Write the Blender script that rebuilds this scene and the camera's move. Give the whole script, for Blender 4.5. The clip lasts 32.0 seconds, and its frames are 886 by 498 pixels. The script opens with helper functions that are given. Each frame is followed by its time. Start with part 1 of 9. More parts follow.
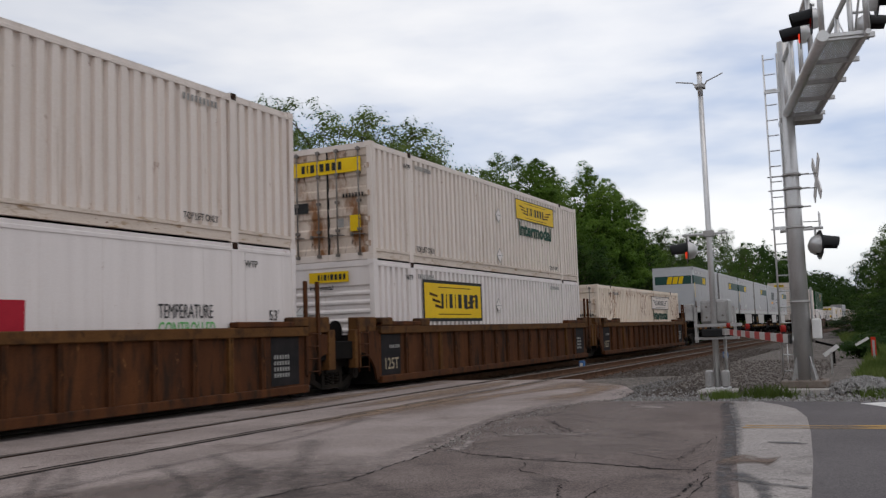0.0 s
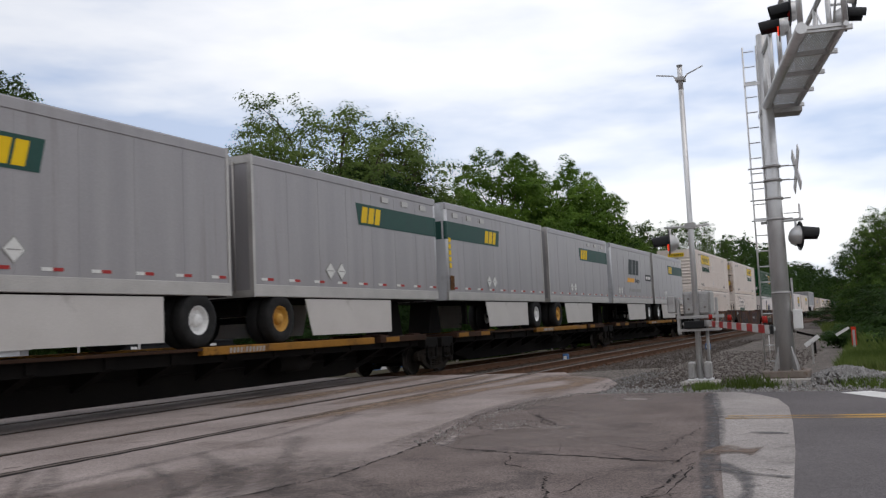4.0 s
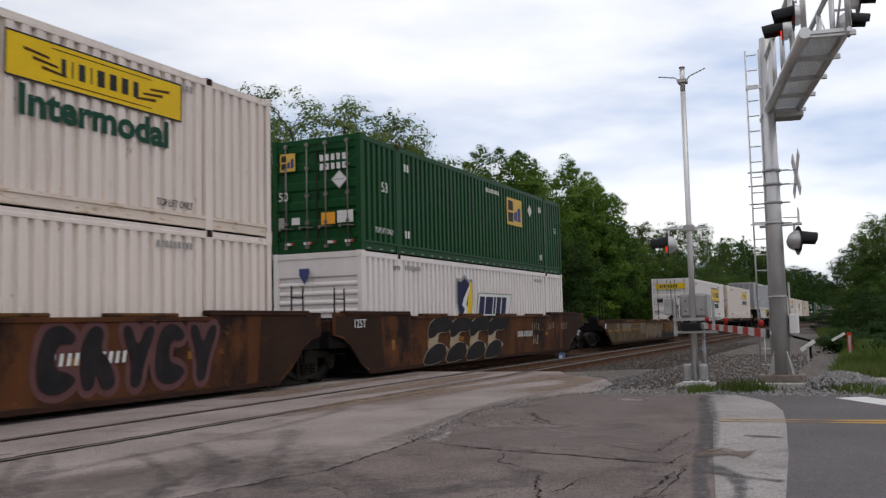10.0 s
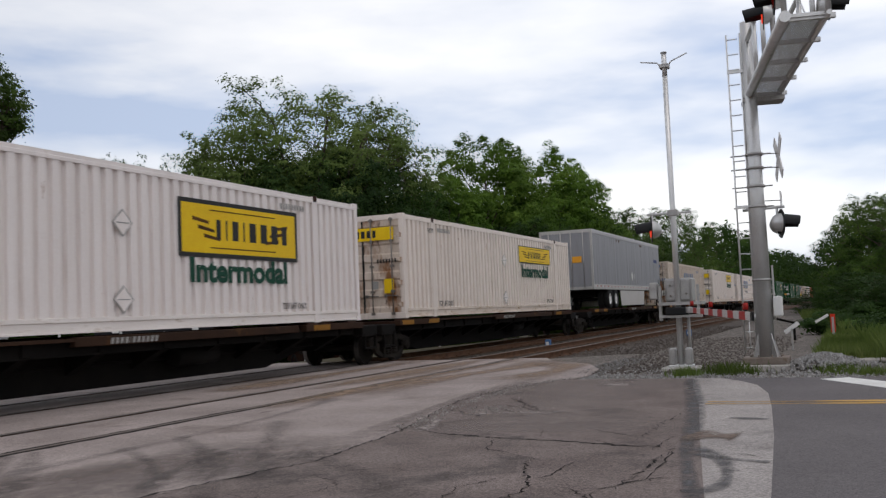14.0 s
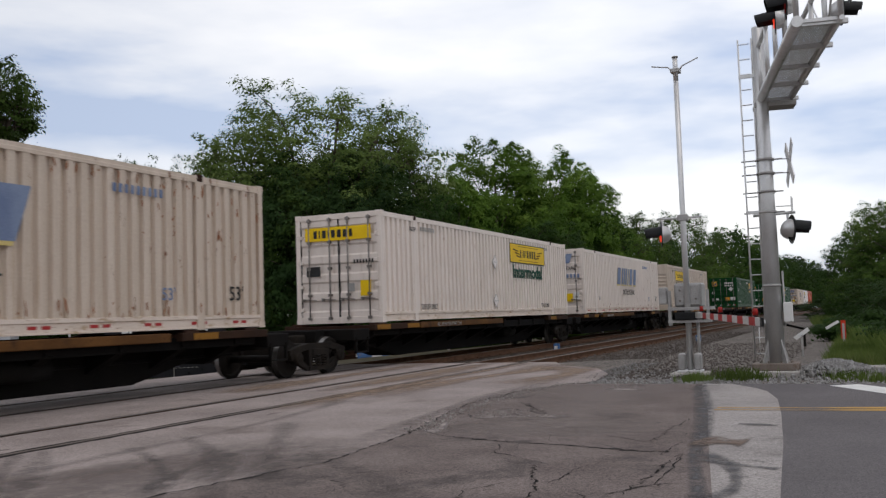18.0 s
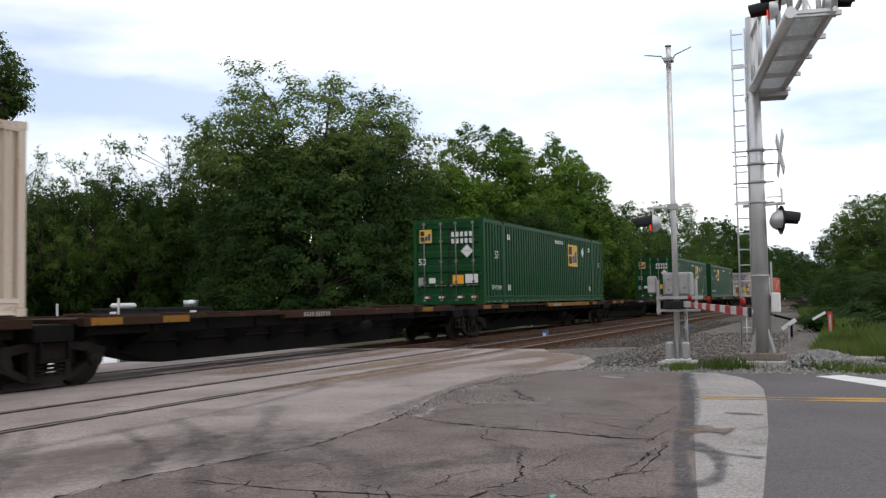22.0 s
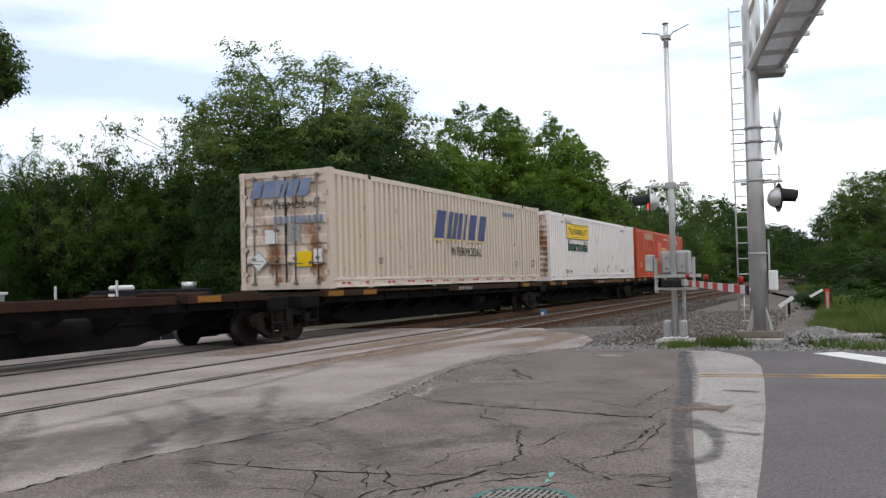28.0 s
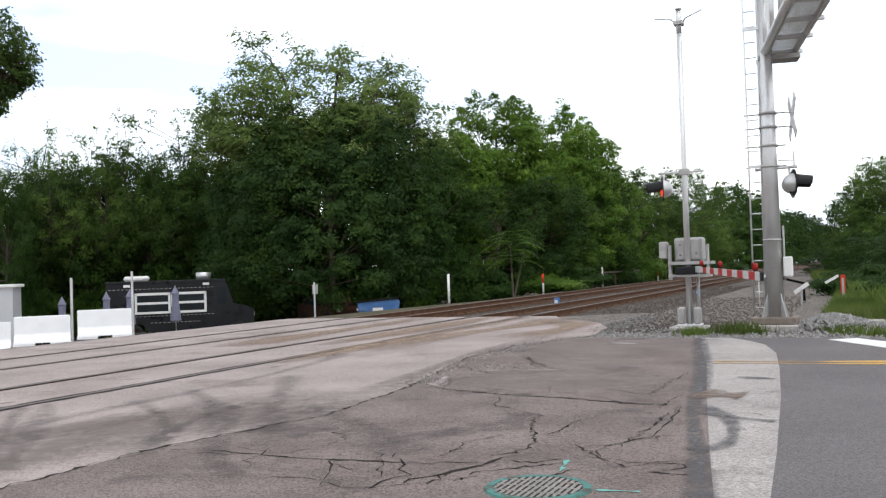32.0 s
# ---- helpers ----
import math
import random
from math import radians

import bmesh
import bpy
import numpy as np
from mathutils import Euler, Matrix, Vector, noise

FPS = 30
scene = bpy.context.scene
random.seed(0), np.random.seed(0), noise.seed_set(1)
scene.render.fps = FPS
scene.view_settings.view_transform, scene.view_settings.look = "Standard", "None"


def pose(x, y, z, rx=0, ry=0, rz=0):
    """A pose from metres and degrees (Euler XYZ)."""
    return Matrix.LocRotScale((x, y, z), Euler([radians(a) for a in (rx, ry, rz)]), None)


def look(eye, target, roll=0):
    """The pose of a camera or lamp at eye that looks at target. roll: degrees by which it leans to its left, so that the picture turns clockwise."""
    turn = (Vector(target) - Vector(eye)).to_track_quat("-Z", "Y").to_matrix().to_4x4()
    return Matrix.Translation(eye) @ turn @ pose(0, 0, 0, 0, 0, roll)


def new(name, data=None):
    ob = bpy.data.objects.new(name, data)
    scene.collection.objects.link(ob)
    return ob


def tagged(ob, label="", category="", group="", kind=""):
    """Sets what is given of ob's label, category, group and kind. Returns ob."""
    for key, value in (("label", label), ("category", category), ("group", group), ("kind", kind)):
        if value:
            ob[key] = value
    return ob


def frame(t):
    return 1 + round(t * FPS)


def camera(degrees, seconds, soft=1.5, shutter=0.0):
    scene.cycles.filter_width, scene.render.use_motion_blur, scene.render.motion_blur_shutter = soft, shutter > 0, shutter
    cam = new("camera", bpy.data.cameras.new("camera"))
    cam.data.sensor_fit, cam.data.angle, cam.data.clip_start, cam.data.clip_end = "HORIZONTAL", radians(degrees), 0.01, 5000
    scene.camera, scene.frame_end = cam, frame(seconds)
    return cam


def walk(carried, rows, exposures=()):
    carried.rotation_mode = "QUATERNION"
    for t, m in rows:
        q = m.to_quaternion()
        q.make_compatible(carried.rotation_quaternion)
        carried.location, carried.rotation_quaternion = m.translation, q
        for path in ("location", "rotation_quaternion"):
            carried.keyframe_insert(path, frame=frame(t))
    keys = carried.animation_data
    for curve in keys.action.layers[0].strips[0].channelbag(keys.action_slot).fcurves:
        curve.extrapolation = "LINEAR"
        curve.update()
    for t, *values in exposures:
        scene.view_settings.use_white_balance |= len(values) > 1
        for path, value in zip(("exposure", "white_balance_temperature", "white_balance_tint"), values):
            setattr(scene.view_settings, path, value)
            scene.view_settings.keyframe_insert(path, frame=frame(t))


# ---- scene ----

def aim(yaw, pitch, roll):
    """The standing camera's pose: yaw from +y, pitch up, roll."""
    y, p = radians(yaw), radians(pitch)
    eye = Vector((0, 0, EYE))
    return look(eye, eye + Vector((-math.sin(y) * math.cos(p), math.cos(y) * math.cos(p), math.sin(p))), roll)


EYE = 1.26
cam = camera(51.2, 32.0, soft=1.3, shutter=0.12)
walk(cam, [
    (0.0, aim(-64.19, 5.21, -1.95)),
    (0.5, aim(-64.19, 5.44, -2.13)),
    (1.0, aim(-64.32, 5.37, -2.39)),
    (1.5, aim(-64.14, 5.19, -2.29)),
    (2.0, aim(-64.33, 4.99, -2.23)),
    (2.5, aim(-64.71, 5.13, -2.29)),
    (3.0, aim(-65.05, 5.34, -2.35)),
    (3.5, aim(-64.98, 5.21, -2.52)),
    (4.0, aim(-65.23, 4.85, -2.64)),
    (4.5, aim(-65.19, 4.72, -3.01)),
    (6.5, aim(-63.90, 4.27, -2.69)),
    (7.0, aim(-64.03, 4.28, -2.45)),
    (7.5, aim(-64.99, 4.56, -2.37)),
    (8.0, aim(-65.99, 4.78, -2.39)),
    (8.5, aim(-66.08, 4.70, -2.14)),
    (9.0, aim(-65.85, 4.58, -1.88)),
    (9.5, aim(-65.54, 4.53, -1.60)),
    (10.0, aim(-65.33, 4.63, -1.34)),
    (10.5, aim(-65.26, 4.64, -1.09)),
    (11.0, aim(-65.60, 4.56, -0.83)),
    (11.5, aim(-65.95, 4.95, -0.48)),
    (12.0, aim(-66.50, 4.79, -0.32)),
    (12.5, aim(-66.63, 4.23, -0.54)),
    (13.0, aim(-66.46, 4.10, -0.73)),
    (13.5, aim(-66.21, 4.13, -1.15)),
    (14.0, aim(-66.23, 3.90, -2.37)),
    (14.5, aim(-66.58, 3.33, -2.48)),
    (16.5, aim(-66.36, 4.16, -2.46)),
    (17.0, aim(-66.16, 4.20, -2.22)),
    (17.5, aim(-66.04, 4.38, -2.04)),
    (18.0, aim(-65.66, 4.11, -1.88)),
    (18.5, aim(-65.70, 3.81, -1.72)),
    (19.0, aim(-65.70, 3.70, -1.67)),
    (19.5, aim(-64.72, 3.60, -1.46)),
    (20.0, aim(-65.26, 3.47, -1.39)),
    (20.5, aim(-66.44, 3.58, -1.19)),
    (21.0, aim(-66.59, 3.52, -1.06)),
    (21.5, aim(-66.45, 3.19, -1.08)),
    (22.0, aim(-66.25, 3.20, -1.04)),
    (22.5, aim(-65.99, 3.21, -1.02)),
    (23.0, aim(-65.98, 3.33, -0.74)),
    (23.5, aim(-66.19, 2.98, -0.57)),
    (24.0, aim(-66.28, 2.50, -0.56)),
    (24.5, aim(-66.24, 2.13, -1.25)),
    (26.5, aim(-65.73, 2.04, -1.69)),
    (27.0, aim(-66.51, 1.99, -1.99)),
    (27.5, aim(-66.74, 1.96, -1.81)),
    (28.0, aim(-66.36, 1.96, -1.44)),
    (28.5, aim(-65.69, 1.93, -0.85)),
    (29.0, aim(-65.05, 1.87, -0.52)),
    (29.5, aim(-64.91, 1.74, -0.42)),
    (30.0, aim(-65.03, 1.42, -0.55)),
    (30.5, aim(-65.00, 1.37, -0.71)),
    (31.0, aim(-65.07, 1.36, -1.03)),
    (31.5, aim(-65.25, 1.34, -1.23)),
    (32.0, aim(-65.53, 1.29, -1.86)),
], exposures=[(0.0, -1.05, 6600.0, 11.0), (4.0, -0.85, 6600.0, 11.0), (6.5, -0.74, 6600.0, 11.0), (7.0, -0.9, 6600.0, 11.0), (8.0, -1.0, 6600.0, 11.0), (9.0, -1.08, 6600.0, 11.0), (10.0, -0.9, 6600.0, 11.0), (11.0, -0.75, 6600.0, 11.0), (12.0, -0.55, 6600.0, 11.0), (13.0, -0.75, 6600.0, 11.0), (14.0, -0.93, 6600.0, 11.0), (17.0, -0.75, 6600.0, 11.0), (18.0, -0.92, 6600.0, 11.0), (20.0, -0.97, 6600.0, 10.5), (21.0, -0.85, 6590.0, 9.5), (22.0, -0.52, 6580.0, 8.5), (24.0, -0.36, 6560.0, 8.0), (27.0, -0.2, 6560.0, 8.0), (28.0, -0.38, 6560.0, 8.0), (29.0, -0.54, 6560.0, 8.0), (30.0, -0.56, 6560.0, 8.0), (31.0, -0.3, 6560.0, 8.0), (32.0, 0, 6560.0, 8.0)])

# ---- world and sun ----
world = bpy.data.worlds.new("overcast_sky")
scene.world = world
world.use_nodes = True
wn, wl = world.node_tree.nodes, world.node_tree.links
wn.clear()
w_out = wn.new("ShaderNodeOutputWorld")
w_bg = wn.new("ShaderNodeBackground")
w_sky = wn.new("ShaderNodeTexSky")
w_sky.sky_type, w_sky.sun_disc = "NISHITA", False
w_sky.sun_elevation, w_sky.sun_rotation = radians(68), radians(210)
w_co = wn.new("ShaderNodeTexCoord")
w_map = wn.new("ShaderNodeMapping")
w_map.inputs["Scale"].default_value = (1.6, 1.6, 6.5)
w_map.inputs["Rotation"].default_value = (0.0, 0.12, 0.0)
w_n1 = wn.new("ShaderNodeTexNoise")
w_n1.inputs["Scale"].default_value, w_n1.inputs["Detail"].default_value, w_n1.inputs["Roughness"].default_value = 1.5, 6.0, 0.5
w_ramp = wn.new("ShaderNodeValToRGB")
els = w_ramp.color_ramp.elements
els[0].position, els[0].color = 0.35, (0.51, 0.60, 0.78, 1)
els[1].position, els[1].color = 0.62, (1.06, 1.06, 1.06, 1)
mid = els.new(0.475)
mid.color = (0.85, 0.88, 0.94, 1)
w_hi = wn.new("ShaderNodeMixRGB")
w_hi.blend_type, w_hi.inputs[0].default_value = "ADD", 0.03
wl.new(w_co.outputs["Generated"], w_map.inputs["Vector"])
wl.new(w_map.outputs["Vector"], w_n1.inputs["Vector"])
wl.new(w_n1.outputs["Fac"], w_ramp.inputs["Fac"])
wl.new(w_ramp.outputs["Color"], w_hi.inputs[1])
wl.new(w_sky.outputs["Color"], w_hi.inputs[2])
w_sep = wn.new("ShaderNodeSeparateXYZ")
wl.new(w_co.outputs["Generated"], w_sep.inputs["Vector"])
w_side = wn.new("ShaderNodeMapRange")
w_side.inputs["From Min"].default_value, w_side.inputs["From Max"].default_value = 0.55, 1.0
w_side.inputs["To Min"].default_value, w_side.inputs["To Max"].default_value = 1.03, 1.26
wl.new(w_sep.outputs["X"], w_side.inputs["Value"])
w_mul = wn.new("ShaderNodeVectorMath")
w_mul.operation = "SCALE"
wl.new(w_hi.outputs["Color"], w_mul.inputs[0])
wl.new(w_side.outputs["Result"], w_mul.inputs["Scale"])
wl.new(w_mul.outputs["Vector"], w_bg.inputs["Color"])
w_bg.inputs["Strength"].default_value = 1.45
wl.new(w_bg.outputs["Background"], w_out.inputs["Surface"])

sun = new("sun", bpy.data.lights.new("sun", "SUN"))
sun.data.energy, sun.data.angle, sun.data.color = 0.75, radians(30), (1.0, 0.95, 0.88)
sun.matrix_world = look((6, -4, 30), (12, 6, 0))


# ---- materials ----
def nodes_of(name):
    m = bpy.data.materials.new(name)
    m.use_nodes = True
    return m, m.node_tree.nodes, m.node_tree.links, m.node_tree.nodes["Principled BSDF"]


def rgb(c):
    return (c[0], c[1], c[2], 1.0)


def surf(name, c1, c2, scale=3.0, rough=0.6, metal=0.0, bump=0.15, fine=60.0, stain=None, stain_amt=0.55, stretch=(1, 1, 1), stain_scale=1.5, vary=0.06, bump_dist=0.01, grit=0.35, spots=None, chips=None):
    """Two colours mixed by a broad noise, a fine grain with relief, and stains of a shape of their own."""
    m, n, l, b = nodes_of(name)
    co = n.new("ShaderNodeTexCoord")
    mp = n.new("ShaderNodeMapping")
    mp.inputs["Scale"].default_value = stretch
    l.new(co.outputs["Object"], mp.inputs["Vector"])
    big = n.new("ShaderNodeTexNoise")
    big.inputs["Scale"].default_value, big.inputs["Detail"].default_value = scale, 6.0
    l.new(mp.outputs["Vector"], big.inputs["Vector"])
    grain = n.new("ShaderNodeTexNoise")
    grain.inputs["Scale"].default_value, grain.inputs["Detail"].default_value = fine, 3.0
    l.new(co.outputs["Object"], grain.inputs["Vector"])
    mix = n.new("ShaderNodeMixRGB")
    mix.inputs[1].default_value, mix.inputs[2].default_value = rgb(c1), rgb(c2)
    rp = n.new("ShaderNodeValToRGB")
    rp.color_ramp.elements[0].position, rp.color_ramp.elements[1].position = 0.32, 0.68
    l.new(big.outputs["Fac"], rp.inputs["Fac"])
    l.new(rp.outputs["Color"], mix.inputs[0])
    last = mix.outputs[0]
    if stain:
        sn = n.new("ShaderNodeTexNoise")
        sn.inputs["Scale"].default_value, sn.inputs["Detail"].default_value, sn.inputs["Roughness"].default_value = stain_scale, 8.0, 0.65
        mp2 = n.new("ShaderNodeMapping")
        mp2.inputs["Scale"].default_value = (stretch[0], stretch[1], stretch[2] * 0.8)
        mp2.inputs["Location"].default_value = (3.1, 7.7, 1.3)
        l.new(co.outputs["Object"], mp2.inputs["Vector"])
        l.new(mp2.outputs["Vector"], sn.inputs["Vector"])
        rs = n.new("ShaderNodeValToRGB")
        rs.color_ramp.elements[0].position, rs.color_ramp.elements[1].position = stain_amt, stain_amt + 0.13
        l.new(sn.outputs["Fac"], rs.inputs["Fac"])
        mx = n.new("ShaderNodeMixRGB")
        l.new(rs.outputs["Color"], mx.inputs[0])
        l.new(last, mx.inputs[1])
        mx.inputs[2].default_value = rgb(stain)
        last = mx.outputs[0]
    if spots:
        sp = n.new("ShaderNodeTexNoise")
        sp.inputs["Scale"].default_value, sp.inputs["Detail"].default_value, sp.inputs["Roughness"].default_value = spots[2], 7.0, 0.7
        mp3 = n.new("ShaderNodeMapping")
        mp3.inputs["Scale"].default_value = spots[3]
        mp3.inputs["Location"].default_value = (11.3, 2.7, 5.9)
        l.new(co.outputs["Object"], mp3.inputs["Vector"])
        l.new(mp3.outputs["Vector"], sp.inputs["Vector"])
        r3 = n.new("ShaderNodeValToRGB")
        r3.color_ramp.elements[0].position, r3.color_ramp.elements[1].position = spots[1], spots[1] + 0.06
        l.new(sp.outputs["Fac"], r3.inputs["Fac"])
        m3 = n.new("ShaderNodeMixRGB")
        l.new(r3.outputs["Color"], m3.inputs[0])
        l.new(last, m3.inputs[1])
        m3.inputs[2].default_value = rgb(spots[0])
        last = m3.outputs[0]
    if chips:
        vo = n.new("ShaderNodeTexVoronoi")
        vo.inputs["Scale"].default_value = chips[0]
        l.new(co.outputs["Object"], vo.inputs["Vector"])
        bw = n.new("ShaderNodeRGBToBW")
        l.new(vo.outputs["Color"], bw.inputs["Color"])
        rc = n.new("ShaderNodeMapRange")
        rc.inputs["From Min"].default_value, rc.inputs["From Max"].default_value = 0.15, 0.85
        rc.inputs["To Min"].default_value, rc.inputs["To Max"].default_value = 1 - chips[1], 1 + chips[1]
        l.new(bw.outputs["Val"], rc.inputs["Value"])
        hv = n.new("ShaderNodeHueSaturation")
        l.new(rc.outputs["Result"], hv.inputs["Value"])
        l.new(last, hv.inputs["Color"])
        last = hv.outputs["Color"]
    gm = n.new("ShaderNodeMixRGB")
    gm.blend_type, gm.inputs[0].default_value = "OVERLAY", grit
    l.new(last, gm.inputs[1])
    l.new(grain.outputs["Fac"], gm.inputs[2])
    last = gm.outputs[0]
    if vary:
        oi = n.new("ShaderNodeObjectInfo")
        mr = n.new("ShaderNodeMapRange")
        mr.inputs["To Min"].default_value, mr.inputs["To Max"].default_value = 1 - vary, 1 + vary
        l.new(oi.outputs["Random"], mr.inputs["Value"])
        hs = n.new("ShaderNodeHueSaturation")
        l.new(mr.outputs["Result"], hs.inputs["Value"])
        l.new(last, hs.inputs["Color"])
        last = hs.outputs["Color"]
    l.new(last, b.inputs["Base Color"])
    b.inputs["Specular IOR Level"].default_value = 0.5 if metal > 0.3 else 0.14
    b.inputs["Roughness"].default_value, b.inputs["Metallic"].default_value = rough, metal
    rr = n.new("ShaderNodeMapRange")
    rr.inputs["To Min"].default_value, rr.inputs["To Max"].default_value = max(0.05, rough - 0.12), min(1.0, rough + 0.12)
    l.new(big.outputs["Fac"], rr.inputs["Value"])
    l.new(rr.outputs["Result"], b.inputs["Roughness"])
    if bump:
        bp = n.new("ShaderNodeBump")
        bp.inputs["Strength"].default_value, bp.inputs["Distance"].default_value = bump, bump_dist
        l.new(grain.outputs["Fac"], bp.inputs["Height"])
        l.new(bp.outputs["Normal"], b.inputs["Normal"])
    return m


def glow(name, c, strength):
    m, n, l, b = nodes_of(name)
    b.inputs["Base Color"].default_value = rgb(c)
    b.inputs["Emission Color"].default_value = rgb(c)
    b.inputs["Emission Strength"].default_value = strength
    b.inputs["Roughness"].default_value = 0.25
    return m


def leafy(name, c1, c2, c3):
    """Leaf colour varies leaf by leaf and from clump to clump; a little light comes through."""
    m, n, l, b = nodes_of(name)
    geo = n.new("ShaderNodeNewGeometry")
    rp = n.new("ShaderNodeValToRGB")
    e = rp.color_ramp.elements
    e[0].color, e[1].color = rgb(c1), rgb(c3)
    k = e.new(0.55)
    k.color = rgb(c2)
    co = n.new("ShaderNodeTexCoord")
    ns = n.new("ShaderNodeTexNoise")
    ns.inputs["Scale"].default_value, ns.inputs["Detail"].default_value = 0.45, 3.0
    l.new(co.outputs["Object"], ns.inputs["Vector"])
    ad = n.new("ShaderNodeMath")
    ad.operation = "MULTIPLY_ADD"
    ad.inputs[1].default_value = 0.26
    l.new(geo.outputs["Random Per Island"], ad.inputs[0])
    mr = n.new("ShaderNodeMapRange")
    mr.inputs["From Min"].default_value, mr.inputs["From Max"].default_value = 0.3, 0.7
    mr.inputs["To Min"].default_value, mr.inputs["To Max"].default_value = 0.05, 0.7
    l.new(ns.outputs["Fac"], mr.inputs["Value"])
    l.new(mr.outputs["Result"], ad.inputs[2])
    l.new(ad.outputs[0], rp.inputs["Fac"])
    oi = n.new("ShaderNodeObjectInfo")
    hs = n.new("ShaderNodeHueSaturation")
    m2 = n.new("ShaderNodeMapRange")
    m2.inputs["To Min"].default_value, m2.inputs["To Max"].default_value = 0.8, 1.2
    l.new(oi.outputs["Random"], m2.inputs["Value"])
    l.new(m2.outputs["Result"], hs.inputs["Value"])
    l.new(rp.outputs["Color"], hs.inputs["Color"])
    l.new(hs.outputs["Color"], b.inputs["Base Color"])
    b.inputs["Roughness"].default_value = 0.65
    b.inputs["Specular IOR Level"].default_value = 0.12
    tr = n.new("ShaderNodeBsdfTranslucent")
    l.new(hs.outputs["Color"], tr.inputs["Color"])
    ms = n.new("ShaderNodeMixShader")
    ms.inputs[0].default_value = 0.32
    l.new(b.outputs[0], ms.inputs[1])
    l.new(tr.outputs[0], ms.inputs[2])
    l.new(ms.outputs[0], n["Material Output"].inputs["Surface"])
    return m


def rubber(name, c, amount):
    """A see-through smear: dense along its middle, broken up by the grain of the paving."""
    m, n, l, b = nodes_of(name)
    b.inputs["Base Color"].default_value, b.inputs["Roughness"].default_value = rgb(c), 0.95
    uv = n.new("ShaderNodeUVMap")
    sp = n.new("ShaderNodeSeparateXYZ")
    l.new(uv.outputs["UV"], sp.inputs["Vector"])
    co = n.new("ShaderNodeTexCoord")
    ns = n.new("ShaderNodeTexNoise")
    ns.inputs["Scale"].default_value, ns.inputs["Detail"].default_value, ns.inputs["Roughness"].default_value = 5.0, 9.0, 0.75
    l.new(co.outputs["Object"], ns.inputs["Vector"])
    mr = n.new("ShaderNodeMapRange")
    mr.inputs["From Min"].default_value, mr.inputs["From Max"].default_value = 0.35, 0.65
    mr.inputs["To Min"].default_value, mr.inputs["To Max"].default_value = 0.1, 1.0
    l.new(ns.outputs["Fac"], mr.inputs["Value"])
    mu = n.new("ShaderNodeMath")
    mu.operation = "MULTIPLY"
    l.new(mr.outputs["Result"], mu.inputs[0])
    l.new(sp.outputs["X"], mu.inputs[1])
    m4 = n.new("ShaderNodeMath")
    m4.operation = "MULTIPLY"
    m4.inputs[1].default_value = amount
    l.new(mu.outputs[0], m4.inputs[0])
    l.new(m4.outputs[0], b.inputs["Alpha"])
    return m


M = {}
M["asphalt_old"] = surf("asphalt_old", (0.129, 0.101, 0.091), (0.190, 0.153, 0.139), 1.3, 0.95, 0, 0.4, 110, stain=(0.084, 0.069, 0.064), stain_amt=0.55, stain_scale=0.9, vary=0, bump_dist=0.012, grit=0.5, spots=((0.064, 0.051, 0.046), 0.63, 9.0, (1, 1, 1)), chips=(85, 0.38))
M["asphalt_new"] = surf("asphalt_new", (0.113, 0.101, 0.101), (0.144, 0.129, 0.129), 0.6, 0.95, 0, 0.5, 90, vary=0, grit=0.5, chips=(80, 0.22))
M["concrete_lane"] = surf("concrete_lane", (0.235, 0.194, 0.178), (0.335, 0.280, 0.258), 0.8, 0.9, 0, 0.25, 110, stain=(0.185, 0.148, 0.132), stain_amt=0.54, stain_scale=0.55, vary=0, grit=0.4, spots=((0.150, 0.118, 0.106), 0.64, 2.2, (0.5, 1, 1)), chips=(60, 0.22))
M["patch"] = surf("patch", (0.275, 0.247, 0.232), (0.350, 0.316, 0.296), 0.9, 0.92, 0, 0.5, 70, stain=(0.189, 0.170, 0.160), stain_amt=0.56, stain_scale=1.2, vary=0, spots=((0.147, 0.131, 0.124), 0.63, 6.0, (1, 1, 1)), chips=(70, 0.28))
M["crack"] = surf("crack", (0.010, 0.008, 0.007), (0.026, 0.021, 0.019), 4, 1.0, 0, 0.3, 80, vary=0)
M["yellow_line"] = surf("yellow_line", (0.50, 0.29, 0.07), (0.42, 0.26, 0.10), 3, 0.8, 0, 0.3, 90, stain=(0.2, 0.16, 0.12), stain_amt=0.62, stain_scale=9, vary=0)
M["white_line"] = surf("white_line", (0.72, 0.71, 0.68), (0.62, 0.6, 0.57), 3, 0.8, 0, 0.3, 90, vary=0)
M["teal_paint"] = surf("teal_paint", (0.11, 0.31, 0.27), (0.17, 0.38, 0.33), 4, 0.8, 0, 0.2, 60, stain=(0.2, 0.19, 0.17), stain_amt=0.6, stain_scale=12, vary=0)
M["soil"] = surf("soil", (0.055, 0.05, 0.03), (0.09, 0.075, 0.05), 0.3, 1.0, 0, 0.6, 12, vary=0, bump_dist=0.05)
M["ballast"] = surf("ballast", (0.066, 0.054, 0.046), (0.114, 0.096, 0.084), 2.2, 0.95, 0, 1.0, 14, stain=(0.0864, 0.0720, 0.0612), stain_amt=0.55, stain_scale=1.0, vary=0, bump_dist=0.06)
M["gravel_pale"] = surf("gravel_pale", (0.105, 0.089, 0.077), (0.172, 0.150, 0.133), 2.2, 0.95, 0, 1.0, 18, stain=(0.125, 0.108, 0.094), stain_amt=0.56, stain_scale=1.0, vary=0, bump_dist=0.05, chips=(26, 0.5))
